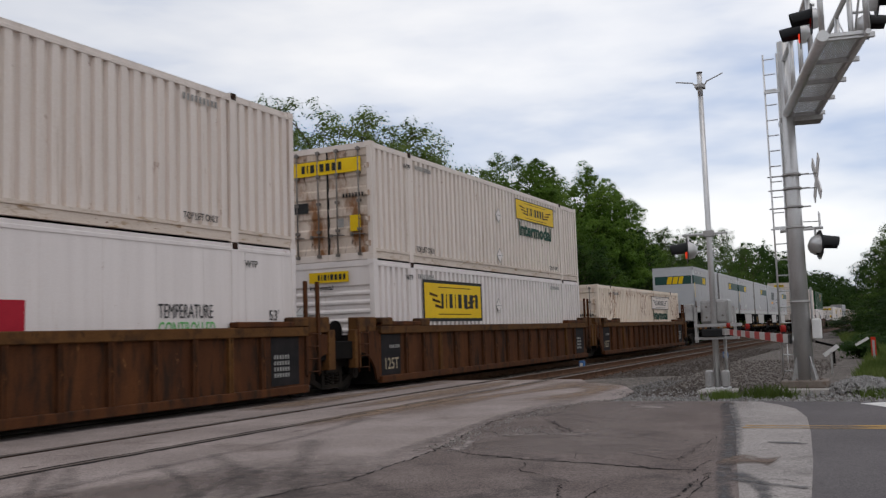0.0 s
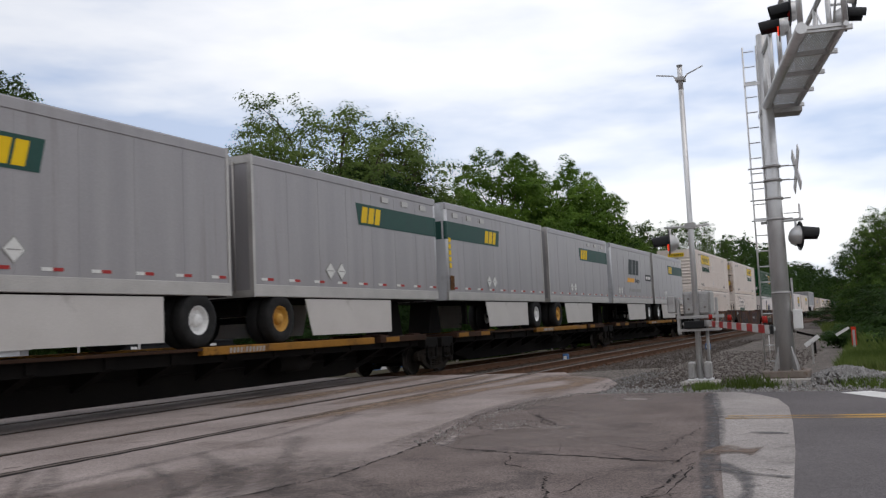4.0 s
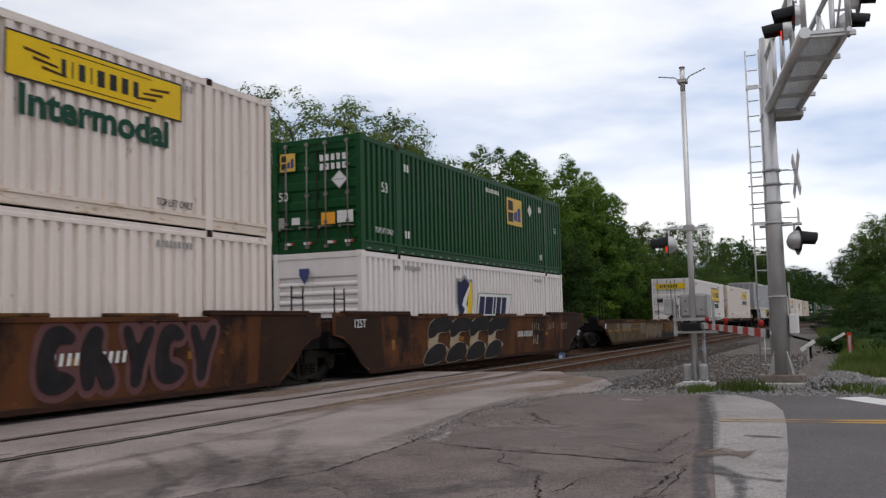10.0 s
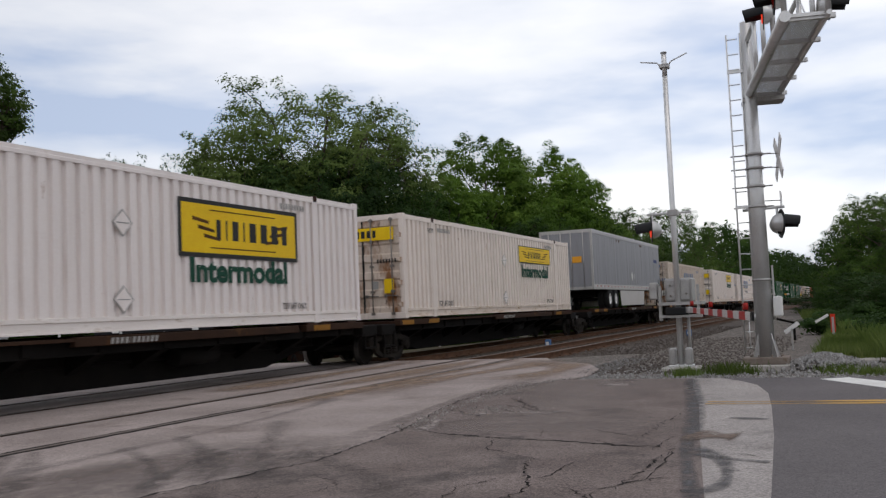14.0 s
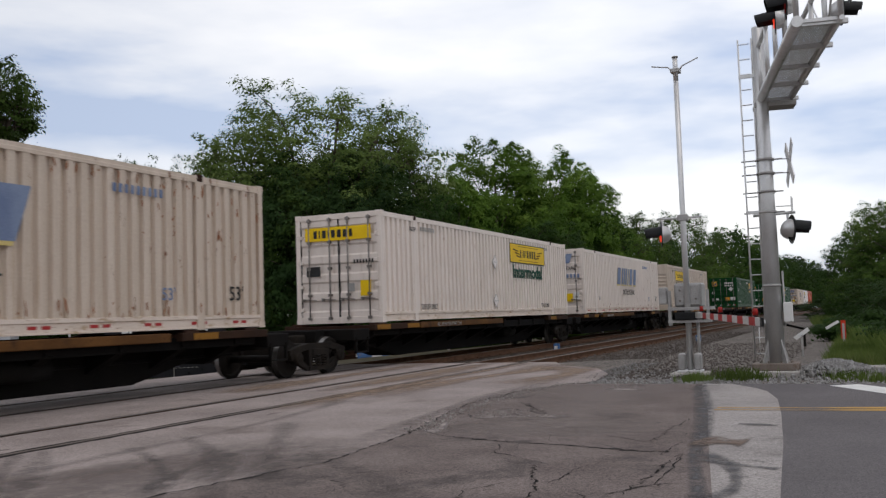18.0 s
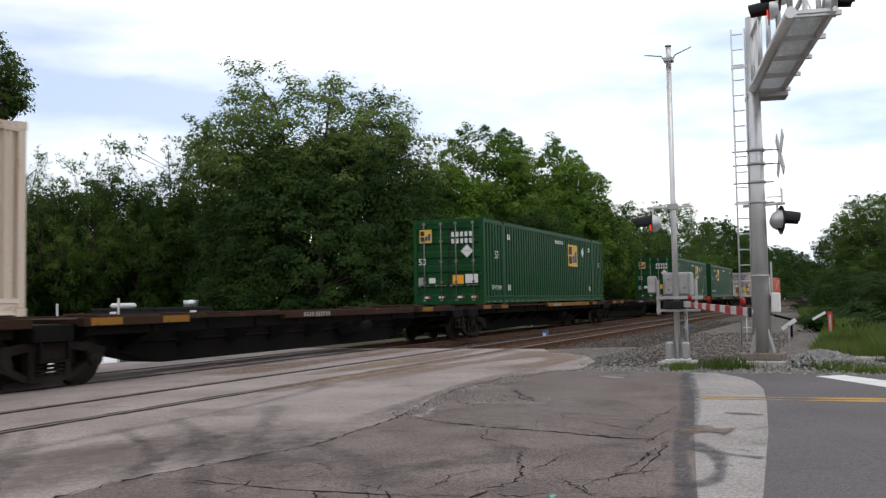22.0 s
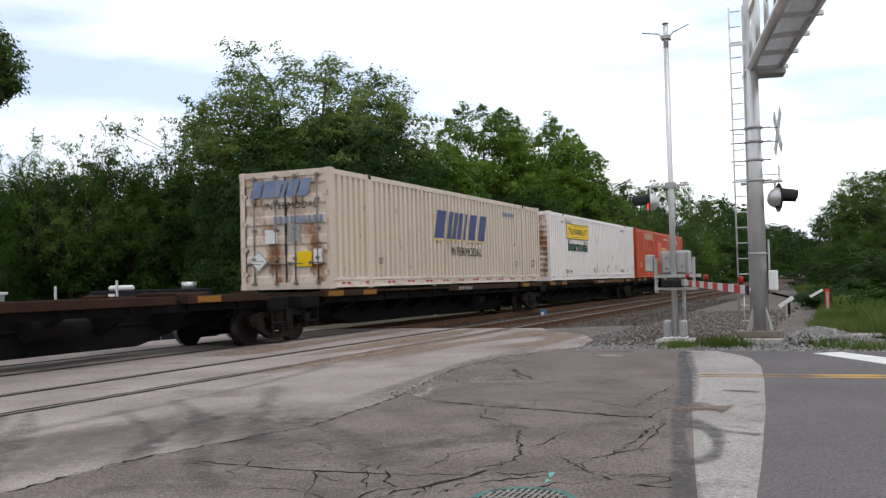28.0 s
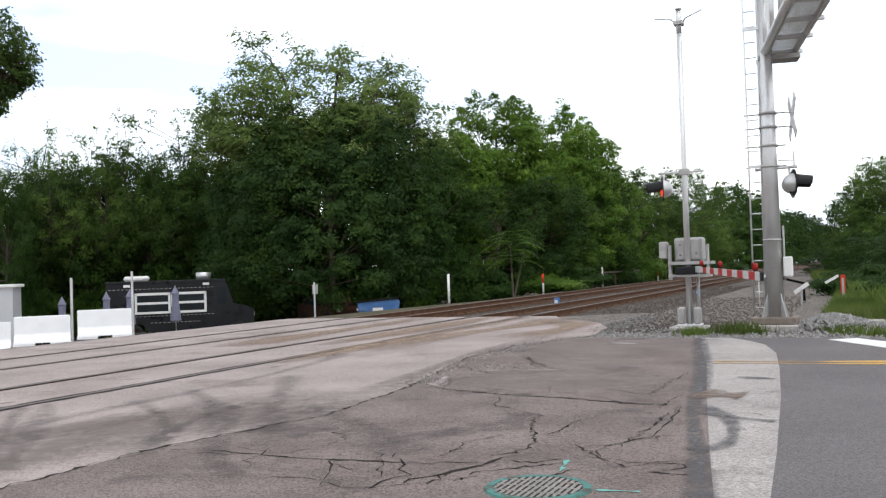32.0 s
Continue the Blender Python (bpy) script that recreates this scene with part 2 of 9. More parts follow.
M["stone_brown"] = surf("stone_brown", (0.066, 0.054, 0.046), (0.138, 0.118, 0.104), 9, 0.95, 0, 0.5, 60, vary=0.3)
M["stone"] = surf("stone", (0.17, 0.16, 0.15), (0.32, 0.31, 0.30), 9, 0.95, 0, 0.5, 60, vary=0.3)
M["rail_side"] = surf("rail_side", (0.0825, 0.0413, 0.0225), (0.1425, 0.0750, 0.0450), 4, 0.85, 0.2, 0.4, 60, vary=0)
M["rail_head"] = surf("rail_head", (0.10, 0.075, 0.062), (0.17, 0.135, 0.115), 4, 0.6, 0.5, 0.05, 60, vary=0)
M["tie"] = surf("tie", (0.0540, 0.0396, 0.0302), (0.0936, 0.0720, 0.0576), 5, 0.95, 0, 0.6, 40, stretch=(6, 1, 6), vary=0.25)
M["galv"] = surf("galv", (0.56, 0.55, 0.54), (0.68, 0.67, 0.66), 5, 0.42, 0.7, 0.05, 60, stain=(0.36, 0.33, 0.30), stain_amt=0.62, stain_scale=3, stretch=(1, 1, 0.3), vary=0.05)
M["galv_dark"] = surf("galv_dark", (0.34, 0.325, 0.31), (0.44, 0.425, 0.41), 5, 0.5, 0.55, 0.05, 60, stain=(0.22, 0.18, 0.15), stain_amt=0.62, stain_scale=4, vary=0.05)
M["foundation"] = surf("foundation", (0.38, 0.35, 0.32), (0.46, 0.43, 0.40), 3, 0.9, 0, 0.4, 60, vary=0)
M["black_paint"] = surf("black_paint", (0.012, 0.012, 0.013), (0.02, 0.02, 0.02), 3, 0.45, 0, 0.05, 60, vary=0)
M["signal_red"] = glow("signal_red", (0.9, 0.05, 0.02), 1.6)
M["red_lens"] = surf("red_lens", (0.25, 0.012, 0.01), (0.3, 0.02, 0.015), 3, 0.2, 0, 0, 60, vary=0)
M["gate_red"] = surf("gate_red", (0.34, 0.03, 0.03), (0.40, 0.045, 0.04), 3, 0.5, 0, 0.05, 60, vary=0)
M["gate_white"] = surf("gate_white", (0.66, 0.64, 0.62), (0.72, 0.70, 0.68), 3, 0.5, 0, 0.05, 60, vary=0)
M["barrier"] = surf("barrier", (0.80, 0.80, 0.80), (0.86, 0.86, 0.86), 2, 0.55, 0, 0.05, 40, vary=0)
M["bark"] = surf("bark", (0.07, 0.055, 0.042), (0.13, 0.105, 0.085), 6, 0.95, 0, 0.8, 20, stretch=(4, 4, 0.8), vary=0.1, bump_dist=0.03)
M["leaf_mid"] = leafy("leaf_mid", (0.021, 0.047, 0.008), (0.064, 0.112, 0.019), (0.150, 0.212, 0.044))
M["leaf_pale"] = leafy("leaf_pale", (0.048, 0.082, 0.018), (0.112, 0.162, 0.038), (0.215, 0.275, 0.085))
M["leaf_deep"] = leafy("leaf_deep", (0.016, 0.040, 0.010), (0.034, 0.072, 0.015), (0.098, 0.155, 0.023))
M["leaf_fresh"] = leafy("leaf_fresh", (0.042, 0.092, 0.011), (0.105, 0.190, 0.024), (0.210, 0.315, 0.050))
# dark green, lowered further to carry the shade inside the low crowns
M["leaf_dark"] = leafy("leaf_dark", (0.013, 0.033, 0.007), (0.033, 0.071, 0.012), (0.086, 0.145, 0.024))
M["leaf_light"] = leafy("leaf_light", (0.035, 0.080, 0.010), (0.085, 0.160, 0.020), (0.180, 0.270, 0.050))
M["grass"] = leafy("grass", (0.060, 0.095, 0.018), (0.125, 0.175, 0.040), (0.25, 0.275, 0.10))
# white of the gate arm, greyed so that its shade sits in the colour
M["arm_white"] = surf("arm_white", (0.44, 0.42, 0.40), (0.52, 0.50, 0.48), 3, 0.6, 0, 0.05, 60, vary=0.05)
RUST = (0.16, 0.075, 0.04)
M["box_white"] = surf("box_white", (0.695, 0.607, 0.545), (0.775, 0.683, 0.617), 0.8, 0.5, 0, 0.06, 40, stain=(0.5250, 0.4235, 0.3456), stain_amt=0.58, stain_scale=1.6, stretch=(5, 5, 0.3), vary=0.03, grit=0.2, spots=((0.2730, 0.1280, 0.0672), 0.655, 2.4, (2.5, 2.5, 0.8)))
M["box_clean"] = surf("box_clean", (0.725, 0.660, 0.630), (0.785, 0.720, 0.690), 0.8, 0.45, 0, 0.05, 40, stain=(0.6090, 0.5221, 0.4704), stain_amt=0.60, stain_scale=1.6, stretch=(5, 5, 0.3), vary=0.02, grit=0.2, spots=((0.3150, 0.1773, 0.1056), 0.665, 2.4, (2.5, 2.5, 0.8)))
M["box_cream"] = surf("box_cream", (0.53, 0.435, 0.350), (0.615, 0.513, 0.425), 0.8, 0.5, 0, 0.06, 40, stain=(0.4410, 0.3251, 0.2304), stain_amt=0.57, stain_scale=1.6, stretch=(5, 5, 0.3), vary=0.03, grit=0.2, spots=((0.1680, 0.0690, 0.0336), 0.63, 2.4, (2.2, 2.2, 0.7)))
M["box_rusty"] = surf("box_rusty", (0.78, 0.655, 0.535), (0.83, 0.72, 0.61), 0.8, 0.6, 0, 0.1, 40, stain=(0.50, 0.29, 0.15), stain_amt=0.575, stain_scale=1.3, stretch=(5, 5, 0.25), vary=0, grit=0.2, spots=((0.27, 0.095, 0.03), 0.60, 2.0, (3.0, 3.0, 0.35)))
M["box_grime"] = surf("box_grime", (0.5775, 0.4728, 0.3840), (0.6930, 0.5811, 0.4896), 0.9, 0.6, 0, 0.1, 40, stain=(0.2730, 0.1280, 0.0576), stain_amt=0.485, stain_scale=1.3, stretch=(1.4, 1.4, 0.6), vary=0.05, spots=((0.0945, 0.0493, 0.0288), 0.60, 2.2, (1, 1.6, 0.6)))
M["box_green"] = surf("box_green", (0.0032, 0.044, 0.010), (0.0055, 0.061, 0.0138), 0.8, 0.5, 0, 0.06, 40, stain=(0.010, 0.048, 0.016), stain_amt=0.58, stain_scale=1.6, stretch=(5, 5, 0.3), vary=0.03)
M["box_orange"] = surf("box_orange", (0.437, 0.053, 0.009), (0.484, 0.066, 0.012), 0.8, 0.5, 0, 0.06, 40, stain=(0.328, 0.039, 0.009), stain_amt=0.58, stain_scale=1.6, stretch=(5, 5, 0.3), vary=0, grit=0.25, spots=((0.062, 0.020, 0.009), 0.68, 2.2, (2.5, 2.5, 0.9)))
M["orange_fade"] = surf("orange_fade", (0.42, 0.14, 0.07), (0.5, 0.19, 0.10), 4, 0.6, 0, 0.05, 40, vary=0)
M["orange_fresh"] = surf("orange_fresh", (0.576, 0.040, 0.016), (0.600, 0.048, 0.020), 2, 0.45, 0, 0.05, 40, vary=0)
M["trailer"] = surf("trailer", (0.285, 0.272, 0.276), (0.340, 0.323, 0.325), 0.7, 0.38, 0.3, 0.03, 40, stain=(0.265, 0.246, 0.242), stain_amt=0.58, stain_scale=1.2, stretch=(3, 3, 0.25), vary=0.04, grit=0.12)
M["trailer_dark"] = surf("trailer_dark", (0.232, 0.229, 0.240), (0.295, 0.290, 0.302), 0.7, 0.5, 0.2, 0.03, 40, stain=(0.186, 0.178, 0.178), stain_amt=0.56, stain_scale=1.2, stretch=(3, 3, 0.25), vary=0, grit=0.15)
M["trailer_nose"] = surf("trailer_nose", (0.4760, 0.4760, 0.4845), (0.5270, 0.5270, 0.5355), 0.8, 0.4, 0.1, 0.05, 40, stain=(0.3570, 0.3485, 0.3400), stain_amt=0.6, stain_scale=1.5, vary=0.03)
M["skirt"] = surf("skirt", (0.46, 0.43, 0.40), (0.53, 0.50, 0.47), 0.8, 0.5, 0, 0.02, 40, stain=(0.33, 0.30, 0.27), stain_amt=0.60, stain_scale=0.9, grit=0.12, vary=0.03)
M["rail_alu"] = surf("rail_alu", (0.36, 0.34, 0.32), (0.46, 0.435, 0.41), 1.5, 0.4, 0.4, 0.05, 50, stain=(0.36, 0.33, 0.30), stain_amt=0.6, stain_scale=3, vary=0)
M["seal"] = surf("seal", (0.015, 0.015, 0.015), (0.03, 0.028, 0.026), 3, 0.8, 0, 0.05, 60, vary=0)
M["steel"] = surf("steel", (0.15, 0.13, 0.115), (0.22, 0.195, 0.175), 4, 0.55, 0.4, 0.1, 60, stain=(0.12, 0.065, 0.035), stain_amt=0.58, stain_scale=5, vary=0.05)
M["car_brown"] = surf("car_brown", (0.058, 0.021, 0.0085), (0.105, 0.039, 0.014), 0.9, 0.85, 0, 0.25, 40, stain=(0.028, 0.015, 0.009), stain_amt=0.50, stain_scale=1.6, stretch=(2.2, 2.2, 0.6), vary=0.06, spots=((0.20, 0.085, 0.03), 0.64, 3.0, (2, 2, 0.7)))
M["car_ochre"] = surf("car_ochre", (0.080, 0.034, 0.010), (0.128, 0.057, 0.017), 1.4, 0.75, 0, 0.2, 40, stain=(0.0420, 0.0207, 0.0101), stain_amt=0.53, stain_scale=2.2, vary=0.06, spots=((0.0168, 0.0101, 0.0067), 0.62, 4.0, (1.5, 1.5, 1)))
M["car_rust"] = surf("car_rust", (0.056, 0.021, 0.0095), (0.105, 0.039, 0.015), 0.9, 0.85, 0, 0.3, 40, stain=(0.016, 0.010, 0.008), stain_amt=0.47, stain_scale=0.9, stretch=(1.0, 1.0, 0.9), vary=0.04, spots=((0.22, 0.090, 0.03), 0.625, 1.8, (1.0, 1.0, 1.3)))
M["car_yellow"] = surf("car_yellow", (0.205, 0.092, 0.014), (0.275, 0.130, 0.021), 1.0, 0.7, 0, 0.15, 40, stain=(0.0936, 0.0429, 0.0156), stain_amt=0.54, stain_scale=2.4, vary=0.06, spots=((0.0156, 0.0109, 0.0078), 0.61, 3.0, (1, 1, 1)))
M["car_black"] = surf("car_black", (0.004, 0.0033, 0.003), (0.008, 0.0065, 0.0055), 1.5, 0.95, 0, 0.3, 40, vary=0.05)
M["car_dirty"] = surf("car_dirty", (0.024, 0.012, 0.0075), (0.042, 0.021, 0.012), 1.0, 0.85, 0, 0.3, 40, stain=(0.112, 0.049, 0.015), stain_amt=0.60, stain_scale=2.0, vary=0.1)
M["car_maroon"] = surf("car_maroon", (0.026, 0.012, 0.0085), (0.044, 0.020, 0.012), 1.0, 0.9, 0, 0.3, 40, vary=0.05)
M["bogie"] = surf("bogie", (0.010, 0.008, 0.0065), (0.022, 0.017, 0.013), 3, 0.9, 0.0, 0.3, 50, vary=0.1)
M["wheel"] = surf("wheel", (0.010, 0.008, 0.007), (0.02, 0.016, 0.013), 4, 0.75, 0.1, 0.1, 50, vary=0)
M["tread"] = surf("tread", (0.16, 0.15, 0.14), (0.24, 0.23, 0.22), 4, 0.35, 0.9, 0.05, 50, vary=0)
M["tyre"] = surf("tyre", (0.014, 0.014, 0.014), (0.026, 0.025, 0.024), 6, 0.85, 0, 0.3, 60, vary=0)
M["rim"] = surf("rim", (0.62, 0.61, 0.59), (0.70, 0.69, 0.67), 5, 0.45, 0.1, 0.05, 50, stain=(0.3, 0.24, 0.18), stain_amt=0.6, stain_scale=8, vary=0)
M["rim_yellow"] = surf("rim_yellow", (0.5, 0.27, 0.05), (0.42, 0.22, 0.05), 5, 0.5, 0, 0.05, 50, vary=0)
M["ink_black"] = surf("ink_black", (0.02, 0.02, 0.02), (0.035, 0.035, 0.035), 5, 0.6, 0, 0, 60, vary=0)
M["ink_grey"] = surf("ink_grey", (0.26, 0.25, 0.24), (0.34, 0.33, 0.31), 9, 0.6, 0, 0, 60, vary=0)
M["ink_green"] = surf("ink_green", (0.008, 0.050, 0.030), (0.011, 0.066, 0.040), 5, 0.6, 0, 0, 60, vary=0)
M["ink_lime"] = surf("ink_lime", (0.10, 0.40, 0.10), (0.12, 0.45, 0.12), 5, 0.6, 0, 0, 60, vary=0)
M["ink_white"] = surf("ink_white", (0.62, 0.61, 0.58), (0.7, 0.69, 0.66), 7, 0.6, 0, 0, 60, stain=(0.4, 0.36, 0.3), stain_amt=0.6, stain_scale=6, vary=0)
M["ink_cream"] = surf("ink_cream", (0.33, 0.27, 0.18), (0.42, 0.35, 0.25), 7, 0.7, 0, 0, 60, vary=0)
M["ink_red"] = surf("ink_red", (0.36, 0.015, 0.03), (0.40, 0.02, 0.035), 5, 0.6, 0, 0, 60, vary=0)
M["ink_blue"] = surf("ink_blue", (0.045, 0.058, 0.150), (0.065, 0.085, 0.20), 5, 0.6, 0, 0, 60, vary=0)
M["ink_blue_fade"] = surf("ink_blue_fade", (0.13, 0.17, 0.28), (0.21, 0.26, 0.37), 2, 0.6, 0, 0, 60, vary=0)
M["ink_gold"] = surf("ink_gold", (0.56, 0.44, 0.16), (0.62, 0.49, 0.2), 4, 0.6, 0, 0, 60, vary=0)
M["board_yellow"] = surf("board_yellow", (0.74, 0.47, 0.008), (0.80, 0.53, 0.012), 2, 0.5, 0, 0, 60, stain=(0.6, 0.42, 0.1), stain_amt=0.62, stain_scale=3, vary=0.03)
M["band_green"] = surf("band_green", (0.022, 0.065, 0.055), (0.028, 0.08, 0.066), 2, 0.5, 0, 0, 60, vary=0)
M["label_orange"] = surf("label_orange", (0.75, 0.32, 0.03), (0.8, 0.36, 0.04), 4, 0.5, 0, 0, 60, vary=0)
M["van_black"] = surf("van_black", (0.012, 0.012, 0.014), (0.02, 0.02, 0.022), 2, 0.3, 0, 0.02, 40, vary=0)
M["glass_dark"] = surf("glass_dark", (0.015, 0.018, 0.02), (0.02, 0.024, 0.026), 2, 0.08, 0, 0, 40, vary=0)
M["dumpster_blue"] = surf("dumpster_blue", (0.05, 0.12, 0.27), (0.075, 0.16, 0.33), 2, 0.6, 0, 0.1, 40, stain=(0.2, 0.2, 0.22), stain_amt=0.6, stain_scale=2, vary=0)
M["umbrella"] = surf("umbrella", (0.14, 0.14, 0.19), (0.19, 0.19, 0.25), 3, 0.8, 0, 0.1, 60, vary=0.05)
M["graf_black"] = surf("graf_black", (0.012, 0.011, 0.012), (0.026, 0.022, 0.022), 3, 0.8, 0, 0, 60, vary=0)
M["graf_pink"] = surf("graf_pink", (0.13, 0.06, 0.06), (0.10, 0.045, 0.045), 2, 0.8, 0, 0, 60, vary=0)
M["graf_cream"] = surf("graf_cream", (0.34, 0.26, 0.17), (0.42, 0.33, 0.23), 3, 0.8, 0, 0, 60, vary=0)
M["graf_slate"] = surf("graf_slate", (0.03, 0.036, 0.045), (0.045, 0.05, 0.06), 3, 0.8, 0, 0, 60, vary=0)
M["graf_wine"] = surf("graf_wine", (0.075, 0.012, 0.018), (0.10, 0.018, 0.024), 3, 0.8, 0, 0, 60, vary=0)
M["graf_tan"] = surf("graf_tan", (0.078, 0.052, 0.024), (0.125, 0.085, 0.040), 1.4, 0.8, 0, 0.05, 60, stain=(0.05, 0.032, 0.016), stain_amt=0.54, stain_scale=1.6, vary=0)
M["graf_silver"] = surf("graf_silver", (0.135, 0.108, 0.075), (0.19, 0.155, 0.112), 1.4, 0.75, 0, 0.05, 60, stain=(0.12, 0.085, 0.045), stain_amt=0.56, stain_scale=2, vary=0)
M["rust_run"] = surf("rust_run", (0.17, 0.052, 0.014), (0.30, 0.10, 0.028), 6, 0.9, 0, 0.1, 60, vary=0)
M["graf_gold"] = surf("graf_gold", (0.20, 0.10, 0.024), (0.27, 0.14, 0.038), 3, 0.8, 0, 0, 60, stain=(0.10, 0.05, 0.02), stain_amt=0.55, stain_scale=3, vary=0)

M["rubber"] = rubber("rubber", (0.05, 0.042, 0.04), 0.42)
M["tar_smear"] = rubber("tar_smear", (0.085, 0.08, 0.082), 1.1)
M["dust_pale"] = rubber("dust_pale", (0.30, 0.252, 0.232), 1.2)
M["worn_pale"] = rubber("worn_pale", (0.235, 0.190, 0.172), 0.8)
M["worn"] = rubber("worn", (0.176, 0.140, 0.126), 0.95)
M["dirt_tan"] = rubber("dirt_tan", (0.225, 0.150, 0.100), 1.35)
M["rubble"] = surf("rubble", (0.20, 0.175, 0.16), (0.33, 0.30, 0.28), 9, 0.95, 0, 0.5, 60, vary=0)
M["mud"] = rubber("mud", (0.15, 0.105, 0.08), 1.6)


# ---- mesh helpers ----
def mesh_from(name, bm, material, smooth=False):
    me = bpy.data.meshes.new(name)
    bm.to_mesh(me)
    bm.free()
    for m in (material if isinstance(material, (list, tuple)) else [material]):
        me.materials.append(M[m] if isinstance(m, str) else m)
    if smooth:
        me.polygons.foreach_set("use_smooth", [True] * len(me.polygons))
    return me


def put(name, me, parent, label="", m=None):
    ob = new(name, me)
    if parent:
        ob.parent = parent
    if m is not None:
        ob.matrix_basis = m
    return tagged(ob, label, kind="stuff" if name in ("painted_number", "logo_block", "dashed_trim", "spray_paint", "logo_wing", "stencil", "rust") else "")


def part(name, bm, material, parent, label="", m=None, smooth=False):
    return put(name, mesh_from(name, bm, material, smooth), parent, label, m)


def thing(name, label, category, group="", m=None, kind=""):
    ob = new(name)
    ob.empty_display_size = 0.2
    if m is not None:
        ob.matrix_basis = m
    return tagged(ob, label, category, group, kind)


def quad_box(bm, x0, x1, y0, y1, z0, z1, mi=0):
    v = [bm.verts.new(p) for p in ((x0, y0, z0), (x1, y0, z0), (x1, y1, z0), (x0, y1, z0), (x0, y0, z1), (x1, y0, z1), (x1, y1, z1), (x0, y1, z1))]
    for f in ((3, 2, 1, 0), (4, 5, 6, 7), (0, 1, 5, 4), (1, 2, 6, 5), (2, 3, 7, 6), (3, 0, 4, 7)):
        bm.faces.new([v[i] for i in f]).material_index = mi
    return bm


def bx(*dims, bm=None, bevel=0.0):
    bm = bm or bmesh.new()
    quad_box(bm, *dims)
    if bevel:
        bmesh.ops.bevel(bm, geom=list(bm.edges), offset=bevel, segments=1, affect="EDGES")
    return bm


def rod(p0, p1, r0, r1=None, n=10, bm=None, mi=0, cap=True):
    """A round bar from p0 to p1, tapering from r0 to r1."""
    bm = bm or bmesh.new()
    r1 = r0 if r1 is None else r1
    p0, p1 = Vector(p0), Vector(p1)
    d = (p1 - p0).normalized()
    u = d.orthogonal().normalized()
    w = d.cross(u)
    rings = []
    for p, r in ((p0, r0), (p1, r1)):
        rings.append([bm.verts.new(p + (u * math.cos(a) + w * math.sin(a)) * r) for a in (2 * math.pi * i / n for i in range(n))])
    for i in range(n):
        f = bm.faces.new((rings[0][i], rings[0][(i + 1) % n], rings[1][(i + 1) % n], rings[1][i]))
        f.smooth, f.material_index = True, mi
    if cap:
        bm.faces.new(rings[0][::-1]).material_index = mi
        bm.faces.new(rings[1]).material_index = mi
    return bm


def prism(pts, y0, y1, bm=None, mi=0):
    """An outline in x and z, given counter-clockwise, made solid from y0 to y1."""
    bm = bm or bmesh.new()
    a = [bm.verts.new((x, y0, z)) for x, z in pts]
    b = [bm.verts.new((x, y1, z)) for x, z in pts]
    k = len(pts)
    bm.faces.new(a).material_index = mi
    bm.faces.new(b[::-1]).material_index = mi
    for i in range(k):
        bm.faces.new((a[(i + 1) % k], a[i], b[i], b[(i + 1) % k])).material_index = mi
    return bm


def slab(pts, z0, z1, bm=None):
    """An outline in x and y, counter-clockwise from above, made solid from z0 to z1."""
    bm = bm or bmesh.new()
    a = [bm.verts.new((x, y, z0)) for x, y in pts]
    b = [bm.verts.new((x, y, z1)) for x, y in pts]
    k = len(pts)
    bm.faces.new(a[::-1])
    bm.faces.new(b)
    for i in range(k):
        bm.faces.new((a[i], a[(i + 1) % k], b[(i + 1) % k], b[i]))
    return bm


MESHES = {}


def shared(key, make, material, smooth=False):
    if key not in MESHES:
        MESHES[key] = mesh_from(key[0] if isinstance(key, tuple) else key, make(), material, smooth)
    return MESHES[key]


def words(text, height, material, bold=0.0, stretch=1.0):
    """Raised lettering 3 mm thick in the plane x, z, facing -y, lower left corner at the origin."""
    key = ("lettering", text, height, material, bold, stretch)
    if key not in MESHES:
        cu = bpy.data.curves.new("lettering", "FONT")
        cu.body, cu.size, cu.extrude, cu.offset, cu.resolution_u = text, height / 0.70, 0.0015, bold * height, 3
        ob = bpy.data.objects.new("lettering", cu)
        scene.collection.objects.link(ob)
        me = bpy.data.meshes.new_from_object(ob.evaluated_get(bpy.context.evaluated_depsgraph_get()))
        bpy.data.objects.remove(ob)
        bpy.data.curves.remove(cu)
        me.transform(pose(0, 0, 0, 90, 0, 0) @ Matrix.Diagonal((stretch, 1, 1, 1)))
        me.materials.clear()
        me.materials.append(M[material])
        MESHES[key] = me
    return MESHES[key]


def bars(widths, height, lean=0.0, gap=0.22, cut=0.0):
    """Plain upright or leaning blocks in a row, in the plane x, z, facing -y."""
    bm = bmesh.new()
    x = 0.0
    for w in widths:
        prism([(x, 0), (x + w, 0), (x + w + lean * height, height), (x + lean * height, height)], -0.003, 0.0, bm)
        x += w + gap * height
    return bm


# ---- the ground, the roads and the tracks ----
TRACK_NEAR, TRACK_FAR, HALF_GAUGE = 8.77, 12.5, 0.753
PAVED_END = 22.6


def ground_z(x, y):
    z = -0.07
    if y > 15.2:
        z -= min(10.8, y - 15.2) * 0.078 + min(14.0, max(0.0, y - 26.0)) * 0.115
    if y > 15.2:
        z -= min(0.45, max(0.0, x - 32.0) * 0.06) * min(1.0, (y - 15.2) / 5.0)
    if x > 16 and y < 6:
        z -= min(0.35, max(0.0, x - 24) * 0.02)
    if x > PAVED_END - 0.4 and 4.5 < y < 16:
        z = min(z, -0.5)
    return z


